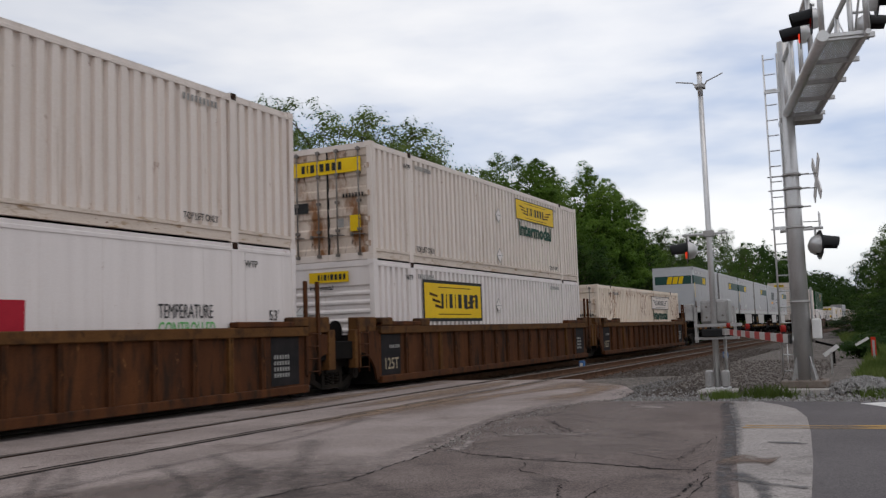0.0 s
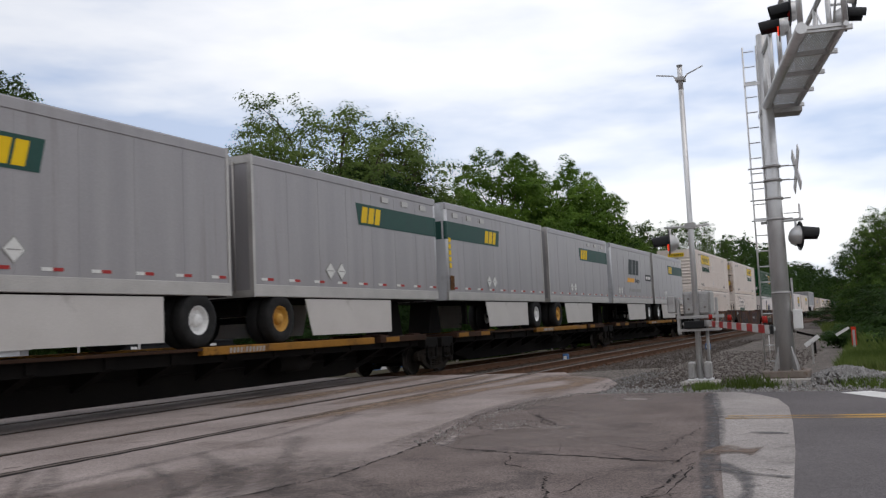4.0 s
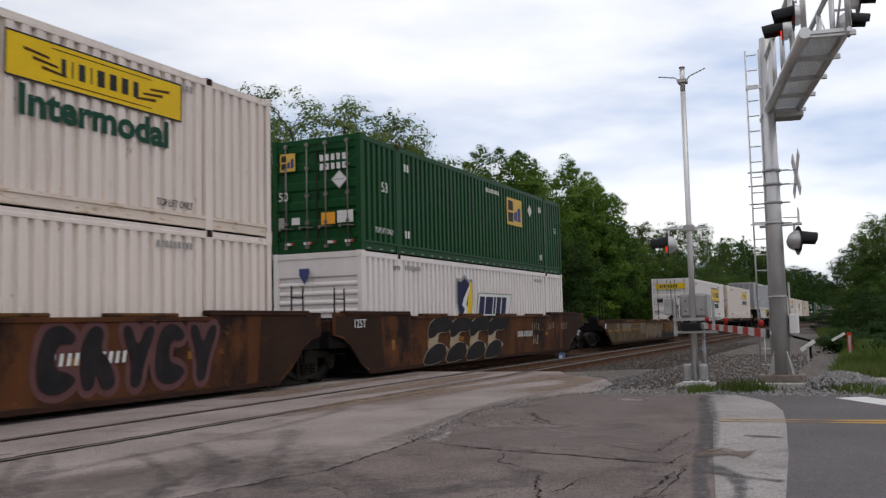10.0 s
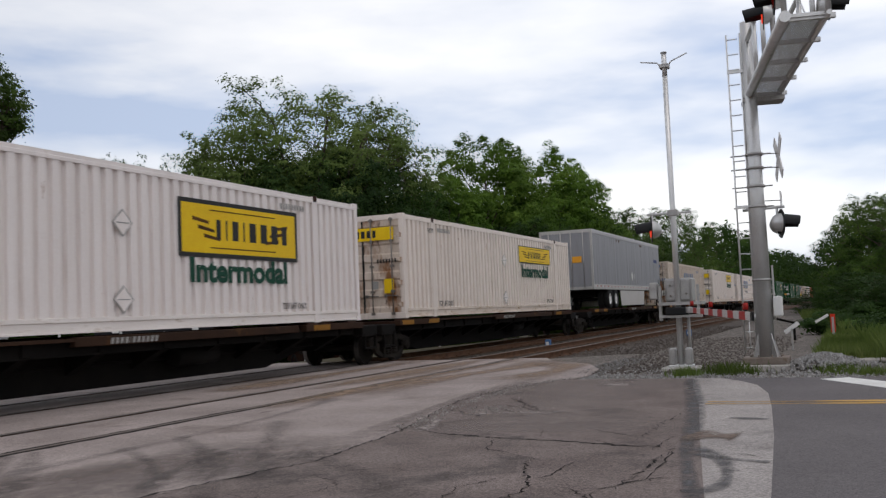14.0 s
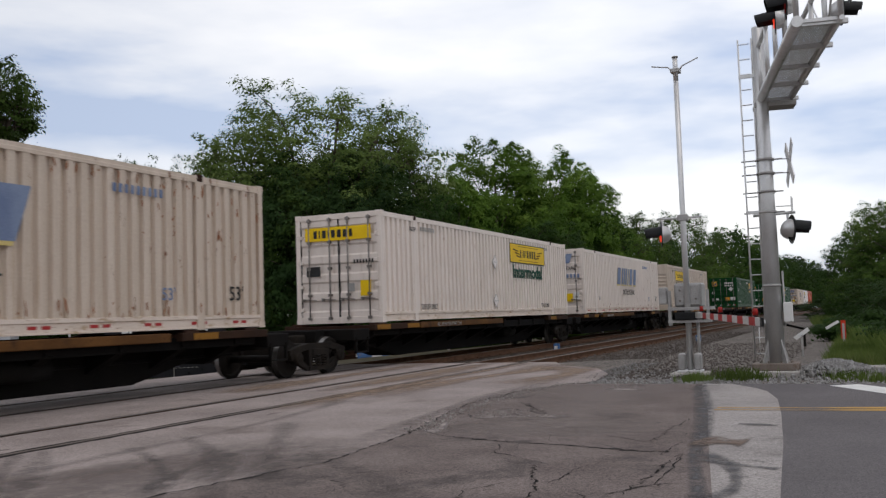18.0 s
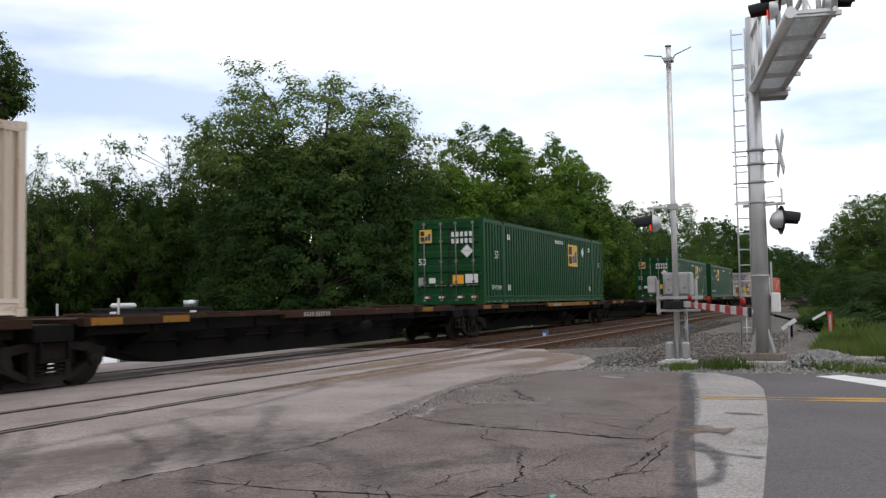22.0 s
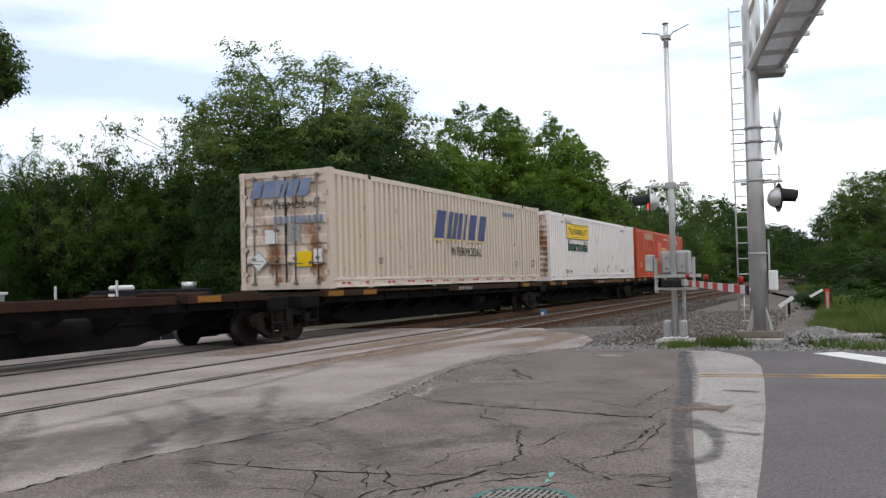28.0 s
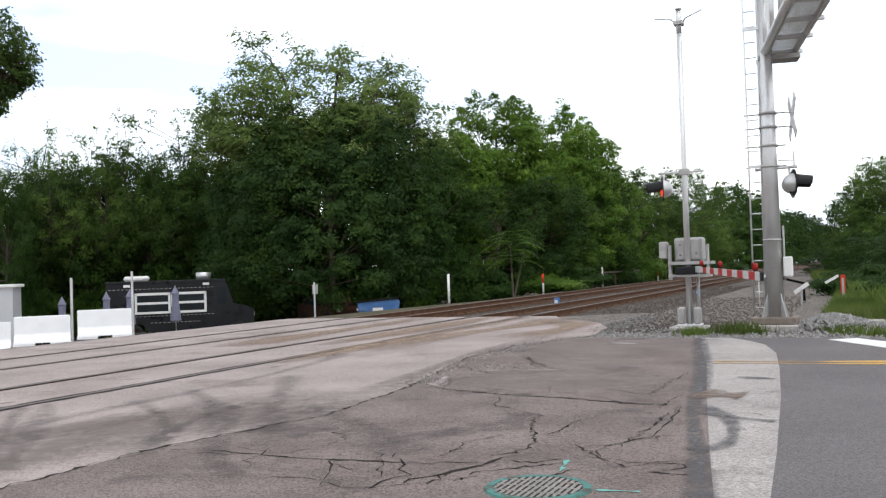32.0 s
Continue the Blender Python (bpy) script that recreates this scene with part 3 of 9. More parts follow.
def build_ground():
    xs = [-400, -200, -100, -60, -40, -25, -15, -8, 0, 5, 10, 14, 16, 18, 20, 22, 22.6, 24, 27, 30, 35, 40, 50, 60, 80, 100, 150, 200, 300, 500, 900]
    ys = [-700, -300, -150, -80, -50, -30, -20, -10, -5, 0, 3, 4.4, 5.5, 6.5, 8, 10, 12, 14, 15.2, 16.2, 17.5, 19, 21, 23.5, 26, 30, 35, 40, 60, 90, 150, 300, 700]
    bm = bmesh.new()
    grid = [[bm.verts.new((x, y, ground_z(x, y))) for y in ys] for x in xs]
    for i in range(len(xs) - 1):
        for j in range(len(ys) - 1):
            bm.faces.new((grid[i][j], grid[i + 1][j], grid[i + 1][j + 1], grid[i][j + 1]))
    tagged(part("ground", bm, "soil", None, smooth=True), "weedy earth and dirt ground around the railway crossing", "ground", kind="structure")


def groove(y, half, seed):
    """A flat black strip on both sides of a rail, with ragged edges."""
    rnd = random.Random(seed)
    bm = bmesh.new()
    last, x = None, -29.8
    while x < PAVED_END:
        row = [bm.verts.new((x, y + d, -0.004)) for d in (-half * rnd.uniform(0.7, 1.15), half * rnd.uniform(0.55, 1.0))]
        if last:
            bm.faces.new((last[0], row[0], row[1], last[1]))
        last = row
        x += rnd.uniform(0.12, 0.4)
    return part("flangeway", bm, "crack", None)


def smear(points, width, z, material, label, name="tyre_mark", taper=0.15):
    """A soft-edged mark along a smooth line on the paving."""
    for _ in range(3):
        points = [points[0]] + [(a[0] * (1 - f) + b[0] * f, a[1] * (1 - f) + b[1] * f) for a, b in zip(points, points[1:]) for f in (0.25, 0.75)] + [points[-1]]
    bm = bmesh.new()
    uv = bm.loops.layers.uv.new("UVMap")
    rows, n = [], len(points)
    for i, (x, y) in enumerate(points):
        x1, y1 = points[max(i - 1, 0)]
        x2, y2 = points[min(i + 1, n - 1)]
        d = Vector((x2 - x1, y2 - y1, 0)).normalized()
        f = i / (n - 1)
        w = width * (0.85 + 0.3 * math.sin(9 * f + len(points)))
        k = min(1.0, f / taper, (1 - f) / taper)
        rows.append([(bm.verts.new((x - d.y * w * o, y + d.x * w * o, z)), k * q) for o, q in ((-0.5, 0.0), (-0.25, 0.7), (0.0, 1.0), (0.25, 0.7), (0.5, 0.0))])
    for a, b in zip(rows, rows[1:]):
        for j in range(4):
            four = (a[j], b[j], b[j + 1], a[j + 1])
            face = bm.faces.new([v for v, _ in four])
            for loop, (_, q) in zip(face.loops, four):
                loop[uv].uv = (q, 0.0)
    bm.normal_update()
    ob = part(name, bm, material, None)
    return tagged(ob, label, "pavement", kind="structure")


def paving():
    edge = [(-30, 5.1), (4.0, 4.92), (5.4, 4.85), (6.6, 4.56), (6.95, 4.43), (7.35, 4.42), (8.1, 4.5), (8.6, 4.52), (9.4, 4.64), (10.6, 4.91), (12.2, 5.2), (14.5, 5.16), (15.7, 4.62)]
    strip_l = [(-12, -1.6), (0, 0.0), (5.1, 0.78), (6.3, 0.98), (8.95, 1.40), (11.8, 1.83), (14.4, 2.31), (15.7, 2.5)]
    strip_r = [(-12, -1.8), (0, -0.2), (5.16, 0.50), (6.42, 0.57), (9.08, 0.75), (11.45, 0.95), (13.2, 1.13), (14.46, 1.38), (15.1, 1.66), (15.7, 2.02)]
    bm = slab(strip_l + edge[::-1] + [(-30, -1.6)], -0.06, 0.0)
    tagged(part("pavement", bm, "asphalt_old", None), "old cracked greyish brown asphalt pavement", "pavement", kind="structure")
    bm = slab(strip_r + strip_l[::-1], -0.06, -0.003)
    tagged(part("pavement", bm, "patch", None), "pale worn concrete strip between two asphalt surfaces", "pavement", kind="structure")
    bm = slab([(-12, -40), (15.7, -40)] + strip_r[::-1], -0.06, -0.001)
    tagged(part("road", bm, "asphalt_new", None), "smooth dark grey asphalt road", "road", kind="structure")
    lane = edge + [(16.6, 4.5), (18.3, 4.75), (20.0, 5.4), (21.2, 6.6), (PAVED_END, 7.2), (PAVED_END, TRACK_NEAR - HALF_GAUGE - 0.10), (-30, TRACK_NEAR - HALF_GAUGE - 0.10)]
    tagged(part("pavement", slab(lane, -0.06, -0.006), "concrete_lane", None), "pale worn concrete beside the rails", "pavement", kind="structure")
    # strips between the rails, with a groove left open inside each rail
    cuts = []
    for c in (TRACK_NEAR, TRACK_FAR):
        cuts += [c - HALF_GAUGE + 0.15, c + HALF_GAUGE - 0.13]
    for a, b in ((cuts[0], cuts[1]), (TRACK_NEAR + HALF_GAUGE + 0.07, TRACK_FAR - HALF_GAUGE - 0.12), (cuts[2], cuts[3]), (TRACK_FAR + HALF_GAUGE + 0.07, 15.25)):
        lanes = thing("crossing_panel", "pale concrete panel laid between rails", "pavement", kind="structure")
        x = -29.8
        while x < PAVED_END - 0.1:
            e = min(x + 2.9, PAVED_END)
            part("panel", bx(x, e - 0.012, a, b, -0.3, -0.008, bevel=0.006), "concrete_lane", lanes)
            x = e
    for c in (TRACK_NEAR, TRACK_FAR):
        for side in (-1, 1):
            y0 = c + side * HALF_GAUGE
            tagged(groove(y0, 0.135 if c == TRACK_NEAR and side < 0 else 0.105, int(y0 * 10)), "dark ragged strip along both sides of the rail", "pavement", kind="structure")
    # the road runs down from the tracks on the far side
    bm = bmesh.new()
    rows = []
    for y in (15.25, 16.2, 17.5, 19, 21, 23.5, 26, 30, 35, 40, 45, 70):
        rows.append([bm.verts.new((x, y, ground_z(0, y) + 0.03)) for x in (-40, 6, 14.5 + (y - 15) * 0.35, 22 + (y - 15) * 0.6)])
    for a, b in zip(rows, rows[1:]):
        for i in range(3):
            bm.faces.new((a[i], a[i + 1], b[i + 1], b[i]))
    tagged(part("road", bm, "asphalt_old", None), "worn asphalt sloping down beyond the tracks", "road", kind="structure")


def ribbon(points, width, z, name, material, label, jag=0.03, step=0.10, seed=1, taper=True):
    """A thin uneven band along a line on the paving."""
    rnd = random.Random(seed)
    bm = bmesh.new()
    pts = []
    for (xa, ya), (xb, yb) in zip(points, points[1:]):
        k = max(2, int(math.hypot(xb - xa, yb - ya) / step))
        pts += [(xa + (xb - xa) * i / k, ya + (yb - ya) * i / k) for i in range(k)]
    pts.append(points[-1])
    last = None
    for i, (x, y) in enumerate(pts):
        x, y = x + rnd.gauss(0, jag), y + rnd.gauss(0, jag)
        x2, y2 = pts[min(i + 1, len(pts) - 1)]
        x1, y1 = pts[max(i - 1, 0)]
        d = Vector((x2 - x1, y2 - y1, 0)).normalized()
        w = width * rnd.choice((0.25, 0.4, 0.55, 0.8, 1.0, 1.5)) * rnd.uniform(0.7, 1.2) * (min(1, 0.25 + 4 * i / len(pts), 0.25 + 4 * (len(pts) - i) / len(pts)) if taper else 1)
        a = bm.verts.new((x - d.y * w / 2, y + d.x * w / 2, z))
        b = bm.verts.new((x + d.y * w / 2, y - d.x * w / 2, z))
        if last:
            bm.faces.new((last[0], last[1], b, a))
        last = (a, b)
    bmesh.ops.recalc_face_normals(bm, faces=bm.faces)
    ob = part(name, bm, material, None)
    return tagged(ob, label, "pavement", kind="structure")


def rocks(name, n, place, size, label, seed, material="stone"):
    """Loose stones, uncountable, in one mesh."""
    rnd = random.Random(seed)
    base = [Vector(p) for p in ((1, 0, 0), (-1, 0, 0), (0, 1, 0), (0, -1, 0), (0, 0, 1), (0, 0, -1))]
    tris = ((0, 2, 4), (2, 1, 4), (1, 3, 4), (3, 0, 4), (2, 0, 5), (1, 2, 5), (3, 1, 5), (0, 3, 5))
    vs, fs = [], []
    for _ in range(n):
        x, y, z = place(rnd)
        s = size * rnd.uniform(0.5, 1.4)
        rot = Euler((rnd.uniform(0, 6), rnd.uniform(0, 6), rnd.uniform(0, 6))).to_matrix()
        k = len(vs)
        vs += [rot @ Vector((p.x * rnd.uniform(0.7, 1.2), p.y * rnd.uniform(0.6, 1.0), p.z * rnd.uniform(0.5, 0.9))) * s + Vector((x, y, z)) for p in base]
        fs += [(a + k, b + k, c + k) for a, b, c in tris]
    me = bpy.data.meshes.new(name)
    me.from_pydata(vs, [], fs)
    me.materials.append(M[material])
    tagged(new(name, me), label, "gravel", kind="stuff")


def cracks():
    main = [(-2, 4.9), (4.0, 4.92), (5.4, 4.85), (6.6, 4.56), (6.95, 4.43), (7.35, 4.42), (8.1, 4.5), (8.6, 4.52), (9.4, 4.64), (10.6, 4.91), (12.2, 5.2), (14.5, 5.16), (15.7, 4.62), (16.6, 4.5), (18.2, 4.7)]
    ribbon(main, 0.036, 0.003, "crack", "crack", "jagged dark crack in the asphalt", 0.02, 0.06, seed=3)
    ribbon([(8.87, 4.05), (8.67, 3.46), (8.54, 2.88), (8.45, 2.41), (8.29, 1.95), (8.3, 1.55)], 0.055, 0.003, "crack", "crack", "jagged dark crack in the asphalt", 0.018, 0.05, seed=4)
    ribbon([(5.4, 4.73), (5.43, 4.24), (5.35, 3.61), (5.39, 3.27), (5.49, 2.57), (5.6, 2.2)], 0.025, 0.003, "crack", "crack", "jagged dark crack in the asphalt", 0.02, seed=5)
    ribbon([(4.9, 2.6), (5.5, 2.3), (5.75, 2.2)], 0.038, 0.0035, "crack", "crack", "broken edge of a wide crack", 0.03, seed=6)
    fine = ([(5.65, 3.43), (5.15, 3.17), (4.72, 2.97)], [(5.71, 3.19), (5.24, 2.85), (4.94, 2.75)], [(5.75, 3.03), (5.13, 2.65), (4.7, 2.67)], [(8.22, 1.48), (7.07, 1.45), (6.71, 1.46), (6.45, 1.6), (6.15, 1.93)],
            [(8.84, 1.96), (9.37, 2.55), (9.51, 3.08)], [(5.52, 1.28), (5.74, 1.08), (5.84, 1.02)], [(10.76, 3.84), (11.16, 4.21)], [(12.9, 4.3), (12.6, 3.4), (12.8, 2.7)], [(7.5, 2.56), (7.9, 3.1), (8.5, 3.3)])
    for k, line in enumerate(fine):
        ribbon(line, 0.014, 0.003, "crack", "crack", "thin dark crack in the asphalt", 0.02, seed=20 + k)
    wide = ([(5.69, 2.41), (5.9, 2.25), (6.09, 2.16), (6.61, 2.31), (6.95, 2.45), (7.5, 2.56)], [(5.0, 2.27), (5.33, 2.22), (5.46, 2.08), (5.71, 1.79)], [(10.33, 4.71), (10.66, 4.55), (11.53, 4.59)], [(11.73, 4.14), (11.08, 3.8), (10.82, 3.35)], [(10.13, 4.11), (9.94, 4.24), (9.7, 4.35)],
            [(11.1, 4.65), (11.26, 4.48), (11.55, 4.43)], [(12.47, 4.4), (11.53, 3.99), (11.34, 3.78)], [(10.06, 4.55), (10.18, 4.46), (10.32, 4.33)], [(10.72, 3.61), (10.68, 3.45), (10.76, 3.35)])
    for k, line in enumerate(wide):
        ribbon(line, 0.020, 0.003, "crack", "crack", "broad ragged crack in the asphalt", 0.022, 0.04, seed=30 + k)
    ragged = ([(12.31, 4.73), (13.77, 4.67)],
              [(11.06, 4.88), (10.29, 4.13), (10.57, 3.31)],
              [(9.29, 4.51), (8.92, 4.1), (8.77, 3.71)],
              [(9.79, 3.07), (9.95, 2.61)],
              [(6.53, 2.18), (7.34, 2.16)],
              [(5.69, 2.13), (5.66, 1.97), (5.83, 1.86)],
              [(6.37, 1.98), (5.71, 1.4), (6.0, 1.11)],
              [(5.95, 1.72), (5.83, 1.32), (5.87, 0.98)],
              [(5.14, 1.79), (5.5, 1.7), (5.55, 1.5)],
              [(5.6, 1.24), (5.6, 1.03)],
              [(8.22, 1.51), (7.28, 1.55), (6.31, 1.58)],
              [(5.55, 2.24), (5.32, 2.37), (4.9, 2.4)],
              [(11.45, 4.84), (11.61, 4.34), (11.24, 3.89)],
              [(12.78, 4.68), (12.04, 4.25), (10.7, 3.46)],
              [(9.45, 2.87), (9.53, 2.68)],
              [(9.54, 2.32), (9.55, 2.0)],
              [(8.57, 1.96), (9.26, 1.91), (9.89, 1.95), (10.3, 1.88), (10.91, 1.86)],
              [(8.11, 1.66), (8.9, 1.66), (8.81, 1.51)])
    for k, line in enumerate(ragged):
        ribbon(line, 0.016, 0.0031, "crack", "crack", "ragged dark crack in the asphalt", 0.02, 0.05, seed=300 + k)
    # a net of hair cracks over the old asphalt
    rnd = random.Random(77)
    for k in range(24):
        x, y = rnd.uniform(4.6, 13.5), rnd.uniform(1.3, 4.4)
        if y < 0.2 * x - 0.1:
            continue
        a = rnd.choice((0.15, 1.7, -1.4, 0.4)) + rnd.gauss(0, 0.35)
        line = [(x, y)]
        for _ in range(rnd.randint(3, 7)):
            a += rnd.gauss(0, 0.45)
            line.append((line[-1][0] + 0.22 * math.cos(a), line[-1][1] + 0.16 * math.sin(a)))
        ribbon(line, 0.009, 0.0028, "crack", "crack", "hair crack in the asphalt", 0.014, 0.05, seed=200 + k)
    # soft rubber marks, tar and mud
    for k, (line, w) in enumerate((([(7.16, 7.9), (6.6, 7.3), (5.81, 6.58), (5.3, 6.1), (4.99, 5.84), (4.4, 5.3)], 0.3), ([(6.84, 7.9), (6.0, 7.1), (5.13, 6.18), (4.4, 5.6)], 0.22), ([(8.41, 7.1), (7.54, 6.08), (6.87, 5.35), (6.1, 4.84), (5.2, 4.2), (4.6, 3.5)], 0.42), ([(7.46, 7.0), (6.86, 6.14), (6.27, 5.5), (5.6, 5.0)], 0.25), ([(7.75, 5.53), (6.9, 5.6), (5.88, 5.21), (5.0, 4.7)], 0.3), ([(9.8, 6.6), (8.6, 5.9), (7.2, 5.1), (6.0, 4.3)], 0.4), ([(12.5, 7.4), (10.0, 6.9), (7.0, 6.8), (4.0, 6.9)], 0.3), ([(7.4, 5.0), (7.1, 4.3), (6.3, 3.4), (5.6, 2.9)], 0.5))):
        smear(line, w, 0.0035 + 0.0006 * k, "rubber", "dark rubber tyre mark on pavement")
    smear([(-1, -0.1), (5.1, 0.84), (6.3, 1.06), (8.2, 1.42), (8.9, 1.46), (11.8, 1.86), (14.4, 2.33), (15.6, 2.5)], 0.26, 0.0042, "tar_smear", "dark tar seam beside the strip", "tar_seam", 0.02)
    smear([(8.41, 1.37), (8.0, 1.2), (7.7, 1.04), (7.2, 0.93), (6.8, 0.9), (6.52, 0.92), (6.3, 1.1)], 0.2, 0.0049, "tar_smear", "curled smear of dark tar", "tar_seam")
    smear([(7.9, 1.3), (7.7, 0.95), (7.6, 0.66)], 0.16, 0.0056, "tar_smear", "dark tar line across the pale strip", "tar_seam")
    smear([(9.05, 1.52), (9.0, 1.3), (8.98, 1.06)], 0.75, 0.0063, "mud", "flat brown dirt patch", "mud_patch")
    smear([(10.4, 1.3), (10.3, 0.9)], 0.2, 0.0049, "tar_smear", "faint stain on the pale strip", "tar_seam")
    # exposed aggregate, tan dirt carried off the ballast
    for k, (line, w, ink, lab) in enumerate((([(-2, 5.75), (3.5, 5.7), (6.2, 5.55), (8.6, 5.1)], 1.9, "worn", "worn band of exposed stone in the concrete"), ([(-2, 6.9), (4.0, 6.6), (7.5, 6.0)], 1.1, "worn", "worn band of exposed stone in the concrete"), ([(-2, 4.3), (3.5, 4.25), (6.0, 4.1), (8.2, 4.1)], 1.5, "worn", "worn band of pale stone in the asphalt"), ([(8.4, 4.75), (10.5, 5.1), (13.0, 5.35), (16, 5.3)], 0.5, "worn", "worn edge of the concrete"),
                                            ([(13.0, 7.55), (16.8, 7.3), (19.5, 6.6), (21.6, 6.9)], 1.3, "dirt_tan", "tan dirt spread over the concrete"), ([(11.0, 7.75), (16.0, 7.85), (22.4, 7.75)], 0.7, "dirt_tan", "tan dirt beside the rail"), ([(13.5, 10.5), (16.5, 10.6), (22.4, 10.6)], 1.2, "dirt_tan", "tan dirt between the tracks"), ([(14.0, 8.8), (22.4, 8.8)], 1.1, "dirt_tan", "tan dirt between the rails"))):
        smear(line, w, -0.0022 + 0.0005 * k, ink, lab, "dirt_patch", 0.3)
    for k, (line, w) in enumerate((([(10.5, 4.45), (10.72, 4.05), (10.8, 3.6), (10.85, 3.3)], 0.32), ([(14.8, 3.8), (14.4, 3.25)], 0.6), ([(9.0, 4.35), (9.6, 4.45), (10.2, 4.6)], 0.25))):
        smear(line, w, 0.0024 + 0.0002 * k, "dust_pale", "pale dust on the broken asphalt", "dirt_patch", 0.3)
    smear([(9.0, 3.1), (11.0, 3.3), (13.0, 3.6), (15.6, 3.7)], 3.0, 0.0017, "worn_pale", "paler worn asphalt", "dirt_patch", 0.15)
    smear([(15.6, 5.9), (17.6, 5.5), (19.2, 5.6), (20.4, 6.3)], 1.3, 0.0021, "dirt_tan", "tan dirt spread over the concrete", "dirt_patch", 0.3)
    # crumbled stone along the broken edge
    rocks("rubble", 420, lambda r: (lambda f: (9.2 + 6.6 * f, 4.62 + 0.45 * math.sin(f * 2.6) + r.gauss(-0.06, 0.09), 0.006))(r.random()), 0.017, "crumbled pale stone along the broken asphalt edge", 12, "rubble")
    rocks("rubble", 160, lambda r: (11.1 + r.gauss(0, 0.25), 4.25 + r.gauss(0, 0.25), 0.005), 0.014, "crumbled pale stone along the broken asphalt edge", 13, "rubble")
    # double yellow centre line and the stop line
    for off in (0.0, 0.25):
        ribbon([(11.78 + off, 1.75), (11.85 + off, 0.6), (11.95 + off, -0.2), (12.3 + off, -5), (12.8 + off, -14)], 0.17, 0.003, "road_marking", "yellow_line", "worn yellow centre line", 0.002, 0.3, 60, False)
    tagged(part("road_marking", slab([(15.35, 0.55), (14.0, -0.22), (11.6, -1.6), (12.1, -2.0), (14.6, -0.5), (15.6, 0.15)][::-1], 0.0, 0.004), "white_line", None), "white painted stop line on asphalt", "road marking", kind="structure")
    for line in ([(5.8, 1.8), (5.47, 1.75)], [(5.06, 1.42), (5.1, 1.18)]):
        ribbon(line, 0.045, 0.0045, "paint_mark", "teal_paint", "teal utility paint mark", 0.003, 0.04, 70)


M["teal_worn"] = surf("teal_worn", (0.055, 0.15, 0.13), (0.085, 0.20, 0.175), 4, 0.8, 0, 0.3, 60, stain=(0.07, 0.055, 0.045), stain_amt=0.50, stain_scale=7, vary=0)


def drain_grate():
    g = thing("drain_grate", "round iron storm drain grate ringed with teal paint", "drain", m=pose(5.02, 1.74, 0.0))
    bm = bmesh.new()
    n = 40
    for r0, r1, z in ((0.255, 0.30, 0.012),):
        rings = [[bm.verts.new((r * math.cos(2 * math.pi * i / n), r * math.sin(2 * math.pi * i / n), zz)) for i in range(n)] for r, zz in ((r0, 0.002), (r0, z), (r1, z), (r1 + 0.01, 0.001))]
        for a, b in zip(rings, rings[1:]):
            for i in range(n):
                bm.faces.new((a[i], a[(i + 1) % n], b[(i + 1) % n], b[i]))
    bmesh.ops.recalc_face_normals(bm, faces=bm.faces)
    part("rim", bm, "teal_worn", g, "worn teal painted rim")
    bm = bmesh.new()
    bmesh.ops.create_circle(bm, cap_ends=True, segments=n, radius=0.255)
    part("pit", bm, "crack", g, m=pose(0, 0, 0.003))
    for i in range(-6, 7):
        y = i * 0.038
        half = math.sqrt(max(0.0, 0.25 ** 2 - y * y))
        part("bar", bx(-half, half, y - 0.011, y + 0.011, 0.004, 0.012), "steel", g)
    for x in (-0.13, 0.0, 0.13):
        half = math.sqrt(0.25 ** 2 - x * x)
        part("cross_bar", bx(x - 0.012, x + 0.012, -half, half, 0.004, 0.0125), "steel", g)


def rail_mesh(length):
    prof = [(-0.07, -0.172), (0.07, -0.172), (0.07, -0.16), (0.012, -0.14), (0.012, -0.045), (0.036, -0.035), (0.036, -0.006), (0.028, 0.0), (-0.028, 0.0), (-0.036, -0.006), (-0.036, -0.035), (-0.012, -0.045), (-0.012, -0.14), (-0.07, -0.16)]
    bm = bmesh.new()
    a = [bm.verts.new((0, y, z)) for y, z in prof]
    b = [bm.verts.new((length, y, z)) for y, z in prof]
    for i in range(len(prof)):
        f = bm.faces.new((a[i], b[i], b[(i + 1) % len(prof)], a[(i + 1) % len(prof)]))
        f.material_index = 1 if i in (6, 7, 8) else 0
    bmesh.ops.recalc_face_normals(bm, faces=bm.faces)
    return bm


def track(centre, label):
    t = thing("railway_track", label, "railway track", group="parallel tracks", m=pose(0, centre, 0), kind="structure")
    for side in (-1, 1):
        for x in range(-60, 420, 24):
            me = shared(("rail", 24), lambda: rail_mesh(24 - 0.008), ["rail_side", "rail_head"])
            put("rail", me, t, m=pose(x, side * HALF_GAUGE, 0))
    tie = shared("tie", lambda: bx(-0.115, 0.115, -1.3, 1.3, -0.36, -0.182, bevel=0.01), "tie")
    plate = shared("tie_plate", lambda: bx(-0.09, 0.09, -0.17, 0.17, -0.182, -0.172), "rail_side")
    x, k = PAVED_END + 0.25, 0
    while x < 130:
        o = put("tie", tie, t, m=pose(x, random.uniform(-0.04, 0.04), 0, 0, 0, random.uniform(-0.6, 0.6)))
        if x < 45:
            for side in (-1, 1):
                put("tie_plate", plate, t, m=pose(x, side * HALF_GAUGE, 0))
        x += 0.52
    for i in range(30):
        bolt = shared("rail_anchor", lambda: bx(-0.03, 0.03, -0.10, 0.10, -0.18, -0.13), "rail_side")
        put("rail_anchor", bolt, t, m=pose(PAVED_END + 0.5 + i * 1.04, -HALF_GAUGE, 0))
    return t


